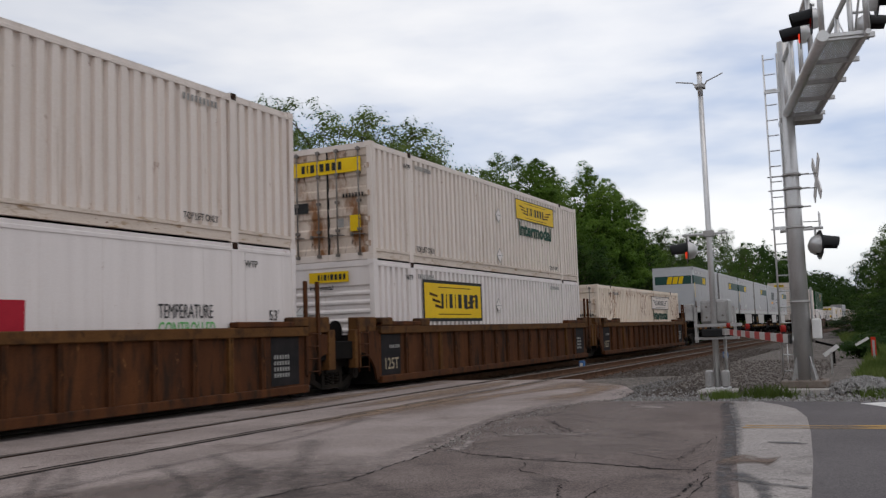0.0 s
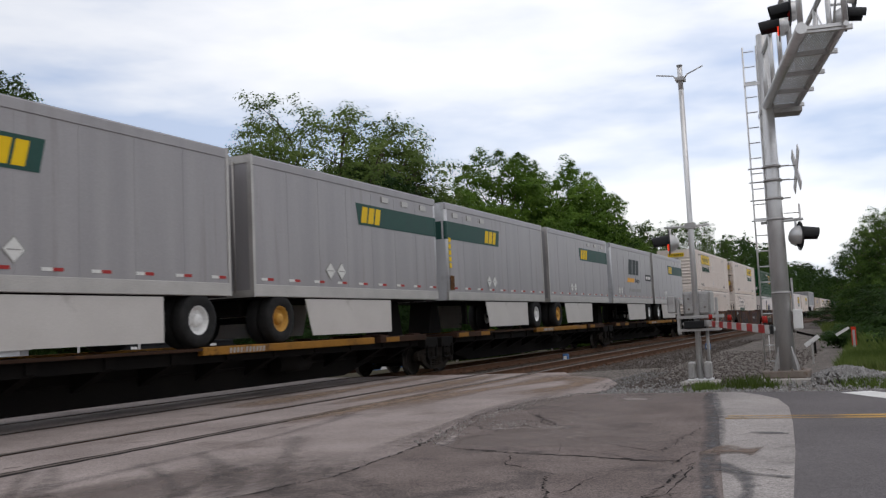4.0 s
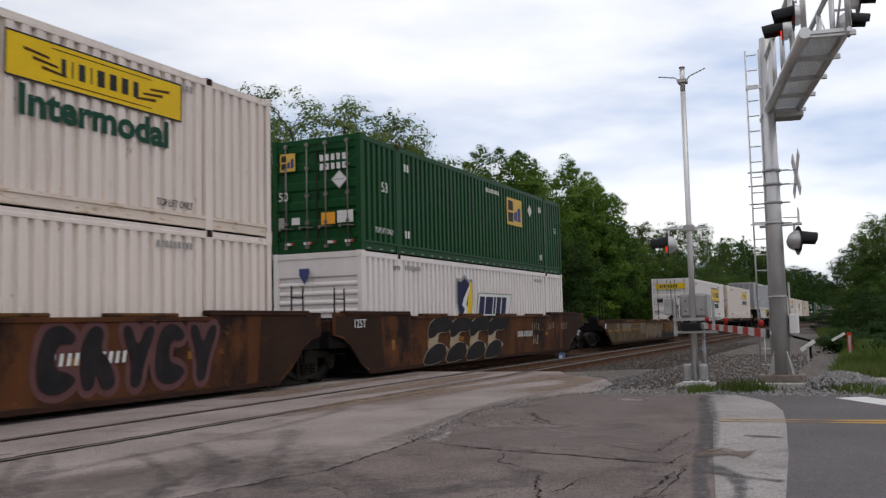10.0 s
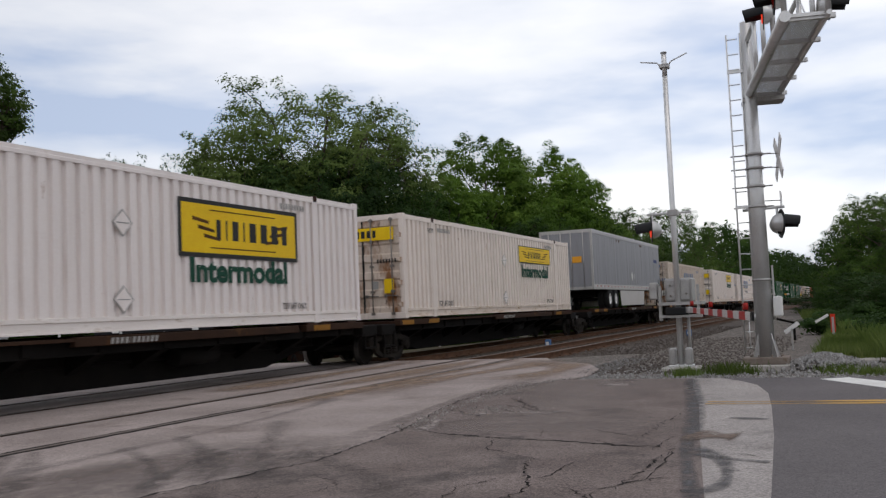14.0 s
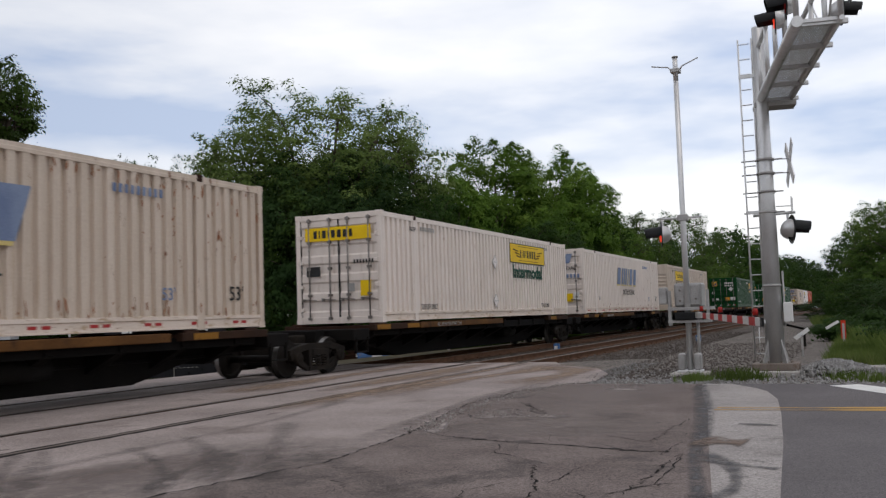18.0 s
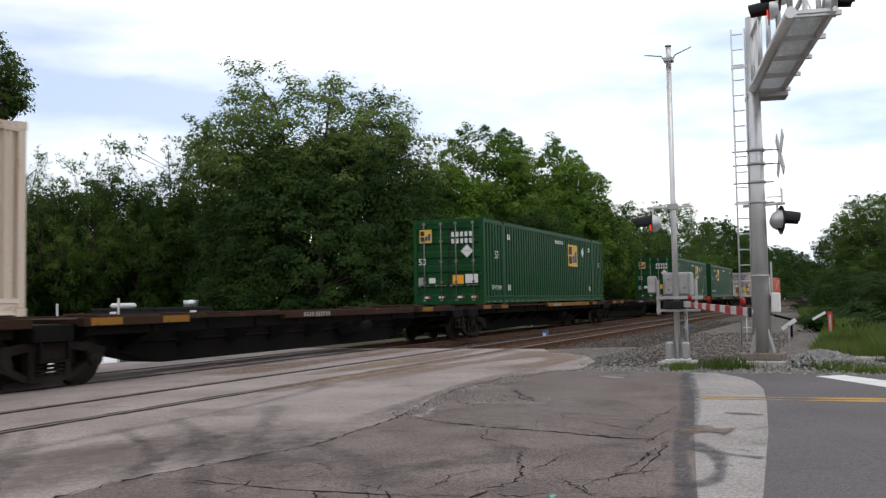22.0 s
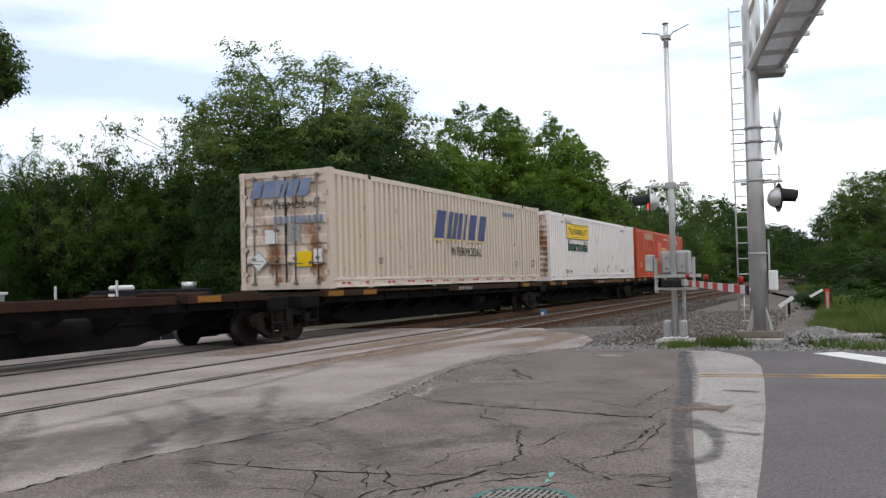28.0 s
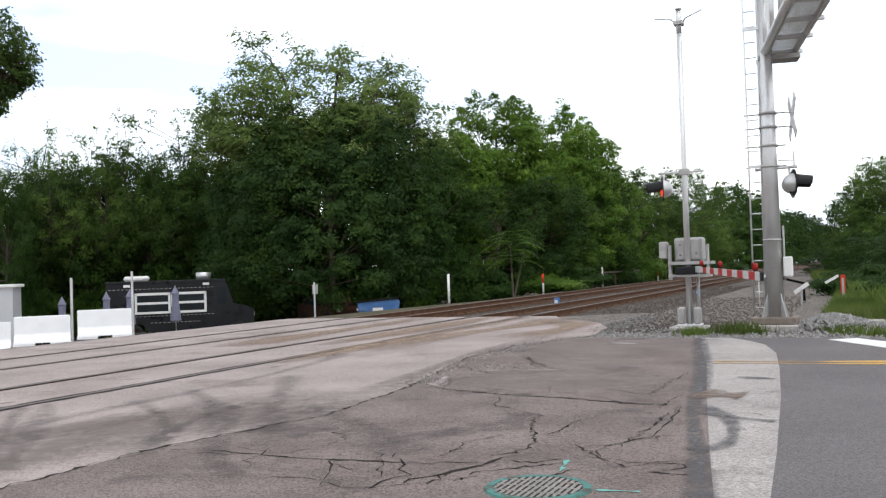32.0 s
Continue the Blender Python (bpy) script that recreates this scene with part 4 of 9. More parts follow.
def ballast():
    bm = bmesh.new()
    prof = [(4.7, -0.5), (6.4, -0.24), (7.3, -0.2), (10.4, -0.2), (10.9, -0.24), (11.2, -0.2), (14.2, -0.2), (15.0, -0.27), (17.5, -1.0)]
    xs = [PAVED_END - 0.05, 24] + list(range(26, 120, 3)) + list(range(120, 430, 20))
    rnd = random.Random(5)
    rows = [[bm.verts.new((x, y, z + rnd.uniform(-0.025, 0.025))) for y, z in prof] for x in xs]
    for a, b in zip(rows, rows[1:]):
        for i in range(len(prof) - 1):
            bm.faces.new((a[i], b[i], b[i + 1], a[i + 1]))
    bm.normal_update()
    bmesh.ops.recalc_face_normals(bm, faces=bm.faces)
    tagged(part("ballast_bed", bm, "ballast", None, smooth=True), "crushed grey brown stone bed under the tracks", "ballast", kind="structure")
    # gravel apron beside the road, round the signal foundations
    bm = slab([(15.7, 4.62), (15.7, -8), (19.2, -8), (19.2, -0.2), (40, 1.6), (70, 3.2), (70, 5.0), (24, 5.0), (24, 5.6), (22.6, 7.2), (21.2, 6.6), (20.0, 5.4), (18.3, 4.75), (16.6, 4.5)], -0.3, -0.03)
    tagged(part("gravel_apron", bm, "gravel_pale", None), "pale gravel beside the road edge", "gravel", kind="structure")


def gravel():
    def pile(r):
        a, d = r.uniform(0, 6.28), abs(r.gauss(0, 0.55))
        return 18.2 + d * math.cos(a) * 1.3, 0.55 + d * math.sin(a) * 0.8, 0.22 * math.exp(-d * d * 1.6) - 0.02
    rocks("stone_pile", 1500, pile, 0.05, "heap of pale crushed stones by the mast", 7)
    rocks("gravel_stones", 2600, lambda r: (15.75 + abs(r.gauss(0, 1.2)), r.uniform(-6, 4.5), -0.02), 0.03, "scattered pale crushed stones", 8)
    rocks("ballast_stones", 7000, lambda r: (22.5 + r.random() ** 2 * 32, r.uniform(4.8, 11.2), -0.19), 0.045, "loose ballast stones along the rails", 9, "stone_brown")
    rocks("gravel_stones", 3500, lambda r: (17.2 + r.random() ** 1.6 * 16, r.uniform(1.6, 5.0), -0.025), 0.03, "grey gravel between the mast and the rails", 11, "stone_brown")
    rocks("gravel_stones", 900, lambda r: (r.uniform(15.7, 22), 4.4 + r.uniform(0, 0.7) + max(0, 0), -0.02), 0.022, "fine gravel at the pavement edge", 10)


build_ground()
paving()
cracks()
drain_grate()
track(TRACK_NEAR, "rusty steel rails on timber ties, nearer track")
track(TRACK_FAR, "rusty steel rails on timber ties under the train")
ballast()
gravel()


# ---- the train ----
MOVERS = []
SPINNERS = []
LEN = 16.15
SPEED_T = (0, 2, 4, 7.5, 10, 13, 18.5, 22.5, 27.5, 30.5, 32)
SPEED_V = (12.9, 13.3, 13.95, 14.4, 15.05, 15.25, 16.15, 16.5, 16.85, 17.35, 17.5)


def travelled(t):
    """Metres that the train has run since the start, at a slowly growing speed."""
    ts = np.linspace(0, max(t, 1e-6), 400)
    v = np.interp(ts, SPEED_T, SPEED_V)
    return float(((v[1:] + v[:-1]) / 2 * np.diff(ts)).sum())


def on_train(ob, s, y=TRACK_FAR, z=0.0):
    MOVERS.append((ob, s, y, z))
    ob.matrix_basis = pose(s, y, z)
    return ob


def sheet(pts, back, z0, z1):
    """A wall of one piece: the line pts in x and y pulled up from z0 to z1, with a flat back."""
    bm = bmesh.new()
    line = pts + [(pts[-1][0], back), (pts[0][0], back)]
    a = [bm.verts.new((x, y, z0)) for x, y in line]
    b = [bm.verts.new((x, y, z1)) for x, y in line]
    for i in range(len(line)):
        k = (i + 1) % len(line)
        bm.faces.new((a[i], a[k], b[k], b[i]))
    bm.faces.new(a[::-1])
    bm.faces.new(b)
    return bm


def ribbed(length, z0, z1, y, pitch=0.278, depth=0.066):
    """A wall of upright trapezoid folds, facing -y."""
    n = max(1, round(length / pitch))
    p = length / n
    pts = []
    for i in range(n):
        x = i * p
        pts += [(x, y), (x + 0.50 * p, y), (x + 0.575 * p, y + depth), (x + 0.925 * p, y + depth)]
    pts.append((length, y))
    return sheet(pts, y + depth + 0.03, z0, z1)


def flat_wall(length, z0, z1, y, seam=1.2):
    """A plain wall with narrow raised seams."""
    pts = [(0, y)]
    x = seam
    while x < length - 0.3:
        pts += [(x - 0.021, y), (x - 0.019, y - 0.004), (x + 0.019, y - 0.004), (x + 0.021, y)]
        x += seam
    pts.append((length, y))
    return sheet(pts, y + 0.05, z0, z1)


def door_leaf():
    """A door with pressed horizontal folds, in the plane x = 0, facing -x, from y = 0 to 1.2."""
    bm = bmesh.new()
    prof = [(0.0, 0.17)]
    z = 0.30
    for _ in range(5):
        prof += [(0.0, z), (0.035, z + 0.05), (0.035, z + 0.27), (0.0, z + 0.32)]
        z += 0.49
    prof.append((0.0, 2.74))
    a = [bm.verts.new((x, 0.02, z)) for x, z in prof]
    b = [bm.verts.new((x, 1.16, z)) for x, z in prof]
    for i in range(len(prof) - 1):
        bm.faces.new((a[i], a[i + 1], b[i + 1], b[i]))
    quad_box(bm, 0.04, 0.07, 0.0, 1.18, 0.16, 2.75)
    bmesh.ops.recalc_face_normals(bm, faces=bm.faces)
    return bm


def nose_wall():
    bm = bmesh.new()
    prof = [(0.0, 0.17), (0.0, 0.28)]
    z = 0.28
    for _ in range(9):
        prof += [(0.0, z + 0.03), (0.05, z + 0.08), (0.05, z + 0.17), (0.0, z + 0.21)]
        z += 0.225
    prof += [(0.0, z + 0.02), (0.0, 2.74)]
    a = [bm.verts.new((x, -1.19, z)) for x, z in prof]
    b = [bm.verts.new((x, 1.19, z)) for x, z in prof]
    for i in range(len(prof) - 1):
        bm.faces.new((a[i], a[i + 1], b[i + 1], b[i]))
    quad_box(bm, 0.055, 0.08, -1.2, 1.2, 0.16, 2.75)
    bmesh.ops.recalc_face_normals(bm, faces=bm.faces)
    return bm


def lock_rod():
    bm = rod((-0.045, 0, 0.10), (-0.045, 0, 2.80), 0.021, n=8)
    for z in (0.14, 0.75, 1.45, 2.15, 2.74):
        quad_box(bm, -0.075, 0.0, -0.05, 0.05, z - 0.035, z + 0.035)
    return bm


def handle():
    bm = rod((-0.06, 0, 0), (-0.06, 0.42, 0.03), 0.014, n=6)
    quad_box(bm, -0.07, 0.0, 0.36, 0.42, -0.03, 0.05)
    return bm


def diamond(size):
    """A square plate standing on its corner, with a thin dark rim and a cross fold."""
    r = size / 2 ** 0.5
    bm = prism([(0, -r), (r, 0), (0, r), (-r, 0)], -0.004, 0.0, mi=1)
    q = r * 0.86
    prism([(0, -q), (q, -0.008), (0.008, q), (-q, 0.008)], -0.009, -0.0045, bm)
    prism([(-q * 0.7, -0.009), (q * 0.7, -0.009), (q * 0.7, 0.009), (-q * 0.7, 0.009)], -0.0125, -0.0095, bm, 1)
    return bm


FACE = -1.2995


def mark(parent, name, me, x, z, label="", y=FACE - 0.003):
    return put(name, me, parent, label, pose(x, y, z))


def board(parent, x, z, w, h, material="board_yellow", border=None, label="", y=FACE - 0.002, t=0.03):
    b = put("sign_board", shared(("sign_board", w, h, material), lambda: bx(0, w, -0.006, 0.0, 0, h), material), parent, label or "painted sign board", pose(x, y, z))
    if border:
        fr = lambda: bx(-t, w + t, -0.004, 0, -t, 0.0, bm=bx(-t, w + t, -0.004, 0, h, h + t, bm=bx(-t, 0, -0.004, 0, 0, h, bm=bx(w, w + t, -0.004, 0, 0, h))))
        put("border", shared(("border", w, h, border, t), fr, border), b, m=pose(0, -0.002, 0))
    return b


def block_letters(parent, x, z, widths, height, material, lean=0.0, gap=0.22, y=FACE - 0.006, name="logo_block"):
    return put(name, shared((name, tuple(widths), height, lean, gap, material), lambda: bars(widths, height, lean, gap), material), parent, m=pose(x, y, z))


def scroll_logo(parent, x, z, w, h, bordered, material="board_yellow"):
    """A yellow board with slanting wing shapes and a row of dark blocks."""
    b = board(parent, x, z, w, h, material, "ink_black", "yellow advertising board" if material == "board_yellow" else "white advertising board", t=0.085 if bordered and material == "board_yellow" else 0.03)
    k = h / 0.62

    def wings():
        bm = bmesh.new()
        for sx, fl in ((0.06 * w, 1), (0.94 * w, -1)):
            for j in range(3):
                x0 = sx + fl * (0.02 + 0.045 * j) * w
                prism([(x0, h * (0.66 - 0.17 * j)), (x0 + fl * 0.13 * w, h * (0.60 - 0.17 * j)), (x0 + fl * 0.13 * w, h * (0.66 - 0.17 * j)), (x0, h * (0.74 - 0.17 * j))][:: fl], -0.0025, 0, bm)
        for zz in (0.1, 0.88):
            quad_box(bm, 0.22 * w, 0.8 * w, -0.0025, 0, h * zz, h * (zz + 0.025))
        return bm
    put("logo_wing", shared(("logo_wing", w, h), wings, "ink_black" if material != "board_yellow" else "car_ochre"), b, m=pose(0, -0.006, 0))
    hh = h * 0.42
    block_letters(b, w * 0.27, h * 0.29, [0.09 * k, 0.03 * k, 0.13 * k, 0.03 * k, 0.15 * k, 0.15 * k, 0.15 * k, 0.12 * k], hh, "ink_black", 0, 0.42, -0.007)
    return b


RAIL_PAINT = {"box_white": "rail_white", "box_cream": "rail_white", "box_rusty": "rail_white", "box_clean": "rail_clean"}
M["rail_white"] = surf("rail_white", (0.60, 0.50, 0.42), (0.70, 0.60, 0.52), 0.8, 0.55, 0, 0.08, 40, stain=(0.40, 0.28, 0.17), stain_amt=0.54, stain_scale=2.2, stretch=(1.2, 1.2, 6), vary=0.05, grit=0.3, spots=((0.20, 0.095, 0.045), 0.62, 3.5, (1.2, 1.2, 3)))
M["rail_clean"] = surf("rail_clean", (0.68, 0.62, 0.58), (0.76, 0.70, 0.66), 0.8, 0.5, 0, 0.06, 40, stain=(0.46, 0.38, 0.30), stain_amt=0.60, stain_scale=2.2, stretch=(1.2, 1.2, 6), vary=0.04, grit=0.25, spots=((0.24, 0.13, 0.07), 0.66, 3.5, (1.2, 1.2, 3)))


def long_rail(prof, x0, x1):
    """A rail of one profile in y and z, run from x0 to x1."""
    bm = bmesh.new()
    a = [bm.verts.new((x0, y, z)) for y, z in prof]
    b = [bm.verts.new((x1, y, z)) for y, z in prof]
    n = len(prof)
    for i in range(n):
        bm.faces.new((a[i], a[(i + 1) % n], b[(i + 1) % n], b[i]))
    bm.faces.new(a[::-1])
    bm.faces.new(b)
    bmesh.ops.recalc_face_normals(bm, faces=bm.faces)
    return bm


def hinge():
    """A strap hinge at the door edge, proud of the corner post."""
    return bx(-0.055, 0.02, -0.11, 0.035, -0.045, 0.045, bevel=0.01, bm=bx(-0.062, -0.02, -0.035, 0.035, -0.07, 0.07))




def container(s, z, paint, door_left, label, group="containers on the train", end_paint=None, smooth_side=False, reflect=False):
    """A 53 foot box with folded walls, posts at the forty-foot points, doors at one end and a ribbed nose at the other."""
    end_paint = end_paint or paint
    c = on_train(thing("shipping_container", label, "container", group), s, z=z)
    side = shared(("side_panel", paint, smooth_side), lambda: flat_wall(LEN - 0.2, 0.24, 2.76, -1.28) if smooth_side else ribbed(LEN - 0.2, 0.24, 2.76, -1.285), paint)
    put("side_panel", side, c, m=pose(0.1, 0, 0))
    put("side_panel", side, c, m=pose(LEN - 0.1, 0, 0, 0, 0, 180))
    lower = shared(("bottom_rail", paint), lambda: long_rail([(-1.2, 0.022), (-1.297, 0.022), (-1.297, 0.05), (-1.272, 0.055), (-1.272, 0.185), (-1.297, 0.2), (-1.297, 0.262), (-1.2, 0.275)], 0.1, LEN - 0.1), RAIL_PAINT.get(paint, paint))
    upper = shared(("top_rail", paint), lambda: long_rail([(-1.2, 2.735), (-1.294, 2.742), (-1.294, 2.80), (-1.282, 2.81), (-1.282, 2.875), (-1.2, 2.885)], 0.1, LEN - 0.1), paint)
    for me, n in ((lower, "bottom_rail"), (upper, "top_rail")):
        put(n, me, c)
        put(n, me, c, m=pose(LEN, 0, 0, 0, 0, 180))

    def post():
        bm = bx(0.0, 0.14, -1.3, -1.16, 0.12, 2.78, bevel=0.01)
        for z0 in (0.0, 2.78):
            quad_box(bm, -0.008, 0.18, -1.303, -1.13, z0, z0 + 0.12)
        return bm
    me = shared(("corner_post", paint), post, paint)
    put("corner_post", me, c)
    put("corner_post", me, c, m=pose(LEN, 0, 0, 0, 0, 180))
    me2 = shared(("corner_post_b", paint), lambda: mirrored(post()), paint)
    put("corner_post", me2, c)
    put("corner_post", me2, c, m=pose(LEN, 0, 0, 0, 0, 180))

    def mid_post():
        bm = bx(-0.11, 0.11, -1.299, -1.25, 0.0, 2.89, bevel=0.006)
        return bm
    me = shared(("stacking_post", paint), mid_post, paint)
    for x in (1.98, LEN - 1.98):
        put("stacking_post", me, c, m=pose(x, 0, 0))
        put("stacking_post", me, c, m=pose(x, 0, 0, 0, 0, 180))
        put("lift_casting", shared("lift_casting", lambda: bx(-0.085, 0.085, -1.306, -1.14, 2.765, 2.905, bevel=0.012), "car_maroon"), c, "dark greasy lifting block", pose(x, 0, 0))
    put("roof", shared(("roof", paint), lambda: bx(0.05, LEN - 0.05, -1.25, 1.25, 2.84, 2.885, bevel=0.01), paint), c)
    put("floor", shared("floor", lambda: bx(0.1, LEN - 0.1, -1.2, 1.2, 0.03, 0.16), "seal"), c)
    d = pose(0.03, 0, 0) if door_left else pose(LEN - 0.03, 0, 0, 0, 0, 180)
    o = pose(LEN - 0.03, 0, 0, 0, 0, 180) if door_left else pose(0.03, 0, 0)
    for side_y, turn in ((0.0, 1), (-1.18, 1)):
        leaf = put("door", shared(("door", end_paint), door_leaf, end_paint), c, m=d @ pose(0, side_y, 0))
        for y in (0.25, 0.88):
            rd = put("lock_rod", shared("lock_rod", lock_rod, "steel"), leaf, "greyish steel locking rod", pose(0, y, 0))
        for y in (0.08, 0.68):
            put("handle", shared("handle", handle, "steel"), leaf, m=pose(0, y, 0.62))
        put("seal", shared("seal", lambda: bx(-0.006, 0.02, 1.145, 1.195, 0.17, 2.74), "seal"), leaf)
    for z0, z1, n in ((0.0, 0.17, "door_sill"), (2.74, 2.89, "door_header")):
        put(n, shared((n, paint), lambda: bx(-0.02, 0.1, -1.17, 1.17, z0, z1, bevel=0.006), paint), c, m=d)
    hg = shared(("hinge", end_paint), hinge, end_paint)
    for zz in (0.38, 0.98, 1.62, 2.3):
        put("hinge", hg, c, m=d @ pose(0.02, 1.2, zz))
        put("hinge", hg, c, m=d @ pose(0.02, -1.2, zz) @ Matrix.Diagonal((1, -1, 1, 1)))
    put("grime_edge", shared("grime_edge", lambda: bx(-0.012, 0.01, -1.185, -1.155, 0.12, 2.78, bm=bx(-0.012, 0.01, 1.155, 1.185, 0.12, 2.78)), "car_maroon"), c, "rusty dark hinge edges", d)
    put("nose_wall", shared(("nose_wall", end_paint), nose_wall, end_paint), c, m=o)
    put("nose_header", shared(("nose_header", paint), lambda: bx(-0.02, 0.1, -1.17, 1.17, 2.74, 2.89, bevel=0.006), paint), c, m=o)
    put("nose_sill", shared(("nose_sill", paint), lambda: bx(-0.02, 0.1, -1.17, 1.17, 0.0, 0.17, bevel=0.006), paint), c, m=o)
    if reflect:
        st = shared("reflector", lambda: bx(0, 0.17, -0.003, 0, 0, 0.055), "gate_red")
        x = 0.5
        while x < LEN - 0.7:
            for dx in (0.0, 0.26):
                mark(c, "reflector", st, x + dx, 0.10, y=-1.273)
            x += 1.22
    return c


def mirrored(bm):
    """The same mesh on the other side of the middle plane y = 0."""
    for v in bm.verts:
        v.co.y = -v.co.y
    bmesh.ops.reverse_faces(bm, faces=bm.faces)
    return bm


def end_mark(c, me, y, z, label="", name="decal"):
    """A flat mark on the left end; y is counted from the near side, and it reads from outside."""
    return put(name, me, c, label, pose(-0.02, y - 1.29, z, 0, 0, -90))


def decal(w, h, material):
    return shared(("decal", w, h, material), lambda: bx(0, w, -0.004, 0, 0, h), material)


def small_marks(c, ink="ink_black", top=True):
    if top:
        mark(c, "lettering", words("TOP LIFT ONLY", 0.15, ink, 0.01, 0.72), 2.25, 0.31)
    mark(c, "lettering", words("WTP", 0.13, ink, 0.01), 1.62, 2.45)
    mark(c, "painted_number", shared(("painted_number", ink), lambda: bars([0.06] * 9, 0.12, 0, 0.4), "ink_grey"), 2.3, 2.5)
    mark(c, "painted_number", shared(("painted_number", ink), lambda: bars([0.06] * 9, 0.12, 0, 0.4), "ink_grey"), LEN - 3.4, 2.5)
    mark(c, "lettering", words("TOP LIFT ONLY", 0.13, ink, 0.01, 0.72), LEN - 3.4, 0.33)


def rust_chips(c, seed, n, x0, x1, z0, z1, w=0.035, tall=1.6):
    """Small rust spots and runs on a ribbed side."""
    rnd = random.Random(seed)
    bm = bmesh.new()
    for _ in range(n):
        r = w * rnd.uniform(0.5, 1.3)
        x, z = rnd.uniform(x0, x1), rnd.uniform(z0, z1)
        blob(bm, x, z, r, r * rnd.uniform(0.8, tall), 0.0, 8, rnd.uniform(-0.3, 0.3))
    bmesh.ops.recalc_face_normals(bm, faces=bm.faces)
    part("rust", bm, "rust_run", c, "brown rust spots", pose(0, FACE - 0.003, 0))


def scroll_container(s, z, paint, door_left, label, x_board, bw=3.75, bh=0.64, bordered=False, zb=1.93, word=True, end_paint=None, material="board_yellow", plates=True):
    c = container(s, z, paint, door_left, label, end_paint=end_paint)
    scroll_logo(c, x_board, zb, bw, bh, bordered, material)
    if word:
        mark(c, "lettering", words("Intermodal", 0.44, "ink_green", 0.05, 1.17), x_board + 0.2, zb - 0.54)
    small_marks(c)
    if plates:
        px = 7.75 if x_board < 8 else 8.0
        for zz in (0.55, 1.85):
            mark(c, "placard_holder", shared(("placard_painted", 0.34), lambda: diamond(0.34), ["box_clean", "ink_grey"]), px, zz)
    if door_left:
        end_mark(c, decal(2.0, 0.36, material), 2.28, 2.18 if material == "board_yellow" else 1.84, "painted board across both doors")
        put("logo_block", shared("door_blocks", lambda: bars([0.1, 0.04, 0.12, 0.04, 0.12, 0.12, 0.12, 0.1], 0.2, 0, 0.3), "ink_black"), c, m=pose(-0.027, 0.72, 2.26 if material == "board_yellow" else 1.92, 0, 0, -90))
        end_mark(c, decal(0.30, 0.40, "board_yellow"), 0.62, 0.70, "yellow placard")
        end_mark(c, decal(0.20, 0.22, "ink_grey"), 1.0, 0.82, "grey plate")
        end_mark(c, decal(0.42, 0.26, "ink_black"), 2.25, 1.25, "dark notice plate")
        put("painted_number", shared("end_numbers", lambda: bars([0.05] * 7, 0.1, 0, 0.4), "ink_black"), c, m=pose(-0.027, 0.72 - 1.2, 1.55, 0, 0, -90))
    else:
        end_mark(c, decal(1.15, 0.26, material), 1.85, 2.38, "small painted board")
        put("logo_block", shared("nose_blocks", lambda: bars([0.06, 0.03, 0.08, 0.03, 0.08, 0.08, 0.08, 0.07], 0.14, 0, 0.3), "ink_black"), c, m=pose(-0.027, 0.3, 2.44, 0, 0, -90))
        put("lettering", words("Intermodal", 0.11, "ink_black", 0.02), c, m=pose(-0.02, 0.55, 2.2, 0, 0, -90))
        for zz in (0.5, 1.6):
            put("placard_holder", shared(("placard_holder", 0.34), lambda: diamond(0.34), ["ink_white", "ink_grey"]), c, m=pose(-0.03, 0.8, zz, 0, 0, -90))
    return c


def slant_container(s, z, paint, door_left, label, ink="ink_blue", x_logo=5.95):
    """Cream box with a big leaning blue block logo."""
    c = container(s, z, paint, door_left, label, end_paint="box_grime" if paint != "box_white" else None, reflect=True)
    slant_logo(c, x_logo, 1.40, 0.84, ink)
    mark(c, "lettering", words("INTERMODAL", 0.27, "ink_black", 0.0, 1.08), x_logo + 1.25, 0.89)
    mark(c, "painted_number", shared(("painted_number", "blue"), lambda: bars([0.08] * 9, 0.15, 0, 0.4), "ink_blue_fade"), LEN - 4.2, 2.35)
    mark(c, "lettering", words("53'", 0.27, "ink_black", 0.01), LEN - 1.15, 0.55)
    mark(c, "lettering", words("53'", 0.22, "ink_blue_fade", 0.01), LEN - 3.05, 0.55)
    mark(c, "lettering", words("53'", 0.16, "ink_black", 0.01), 2.4, 0.6)
    if door_left:
        put("logo_block", shared("door_slant", lambda: bars([0.3, 0.5, 0.1, 0.28, 0.28], 0.42, 0.35, 0.12), ink), c, m=pose(-0.027, 1.0, 2.25, 0, 0, -90))
        put("lettering", words("INTERMODAL", 0.17, "ink_black"), c, m=pose(-0.05, 0.55, 1.95, 0, 0, -90))
        put("painted_number", shared("door_numbers", lambda: bars([0.09] * 9, 0.18, 0, 0.4), "ink_blue_fade"), c, m=pose(-0.027, 0.3, 1.6, 0, 0, -90))
        end_mark(c, decal(0.42, 0.36, "board_yellow"), 0.95, 0.55, "yellow placard")
        end_mark(c, decal(0.24, 0.36, "ink_white"), 0.48, 0.60, "white notice")
        end_mark(c, decal(0.36, 0.34, "ink_white"), 1.85, 1.12, "white notice")
        end_mark(c, decal(0.36, 0.42, "ink_grey"), 1.2, 1.15, "grey notice")
        put("placard_holder", shared(("placard_holder", 0.38), lambda: diamond(0.38), ["ink_white", "ink_grey"]), c, m=pose(-0.03, 0.75, 0.7, 0, 0, -90))
    return c


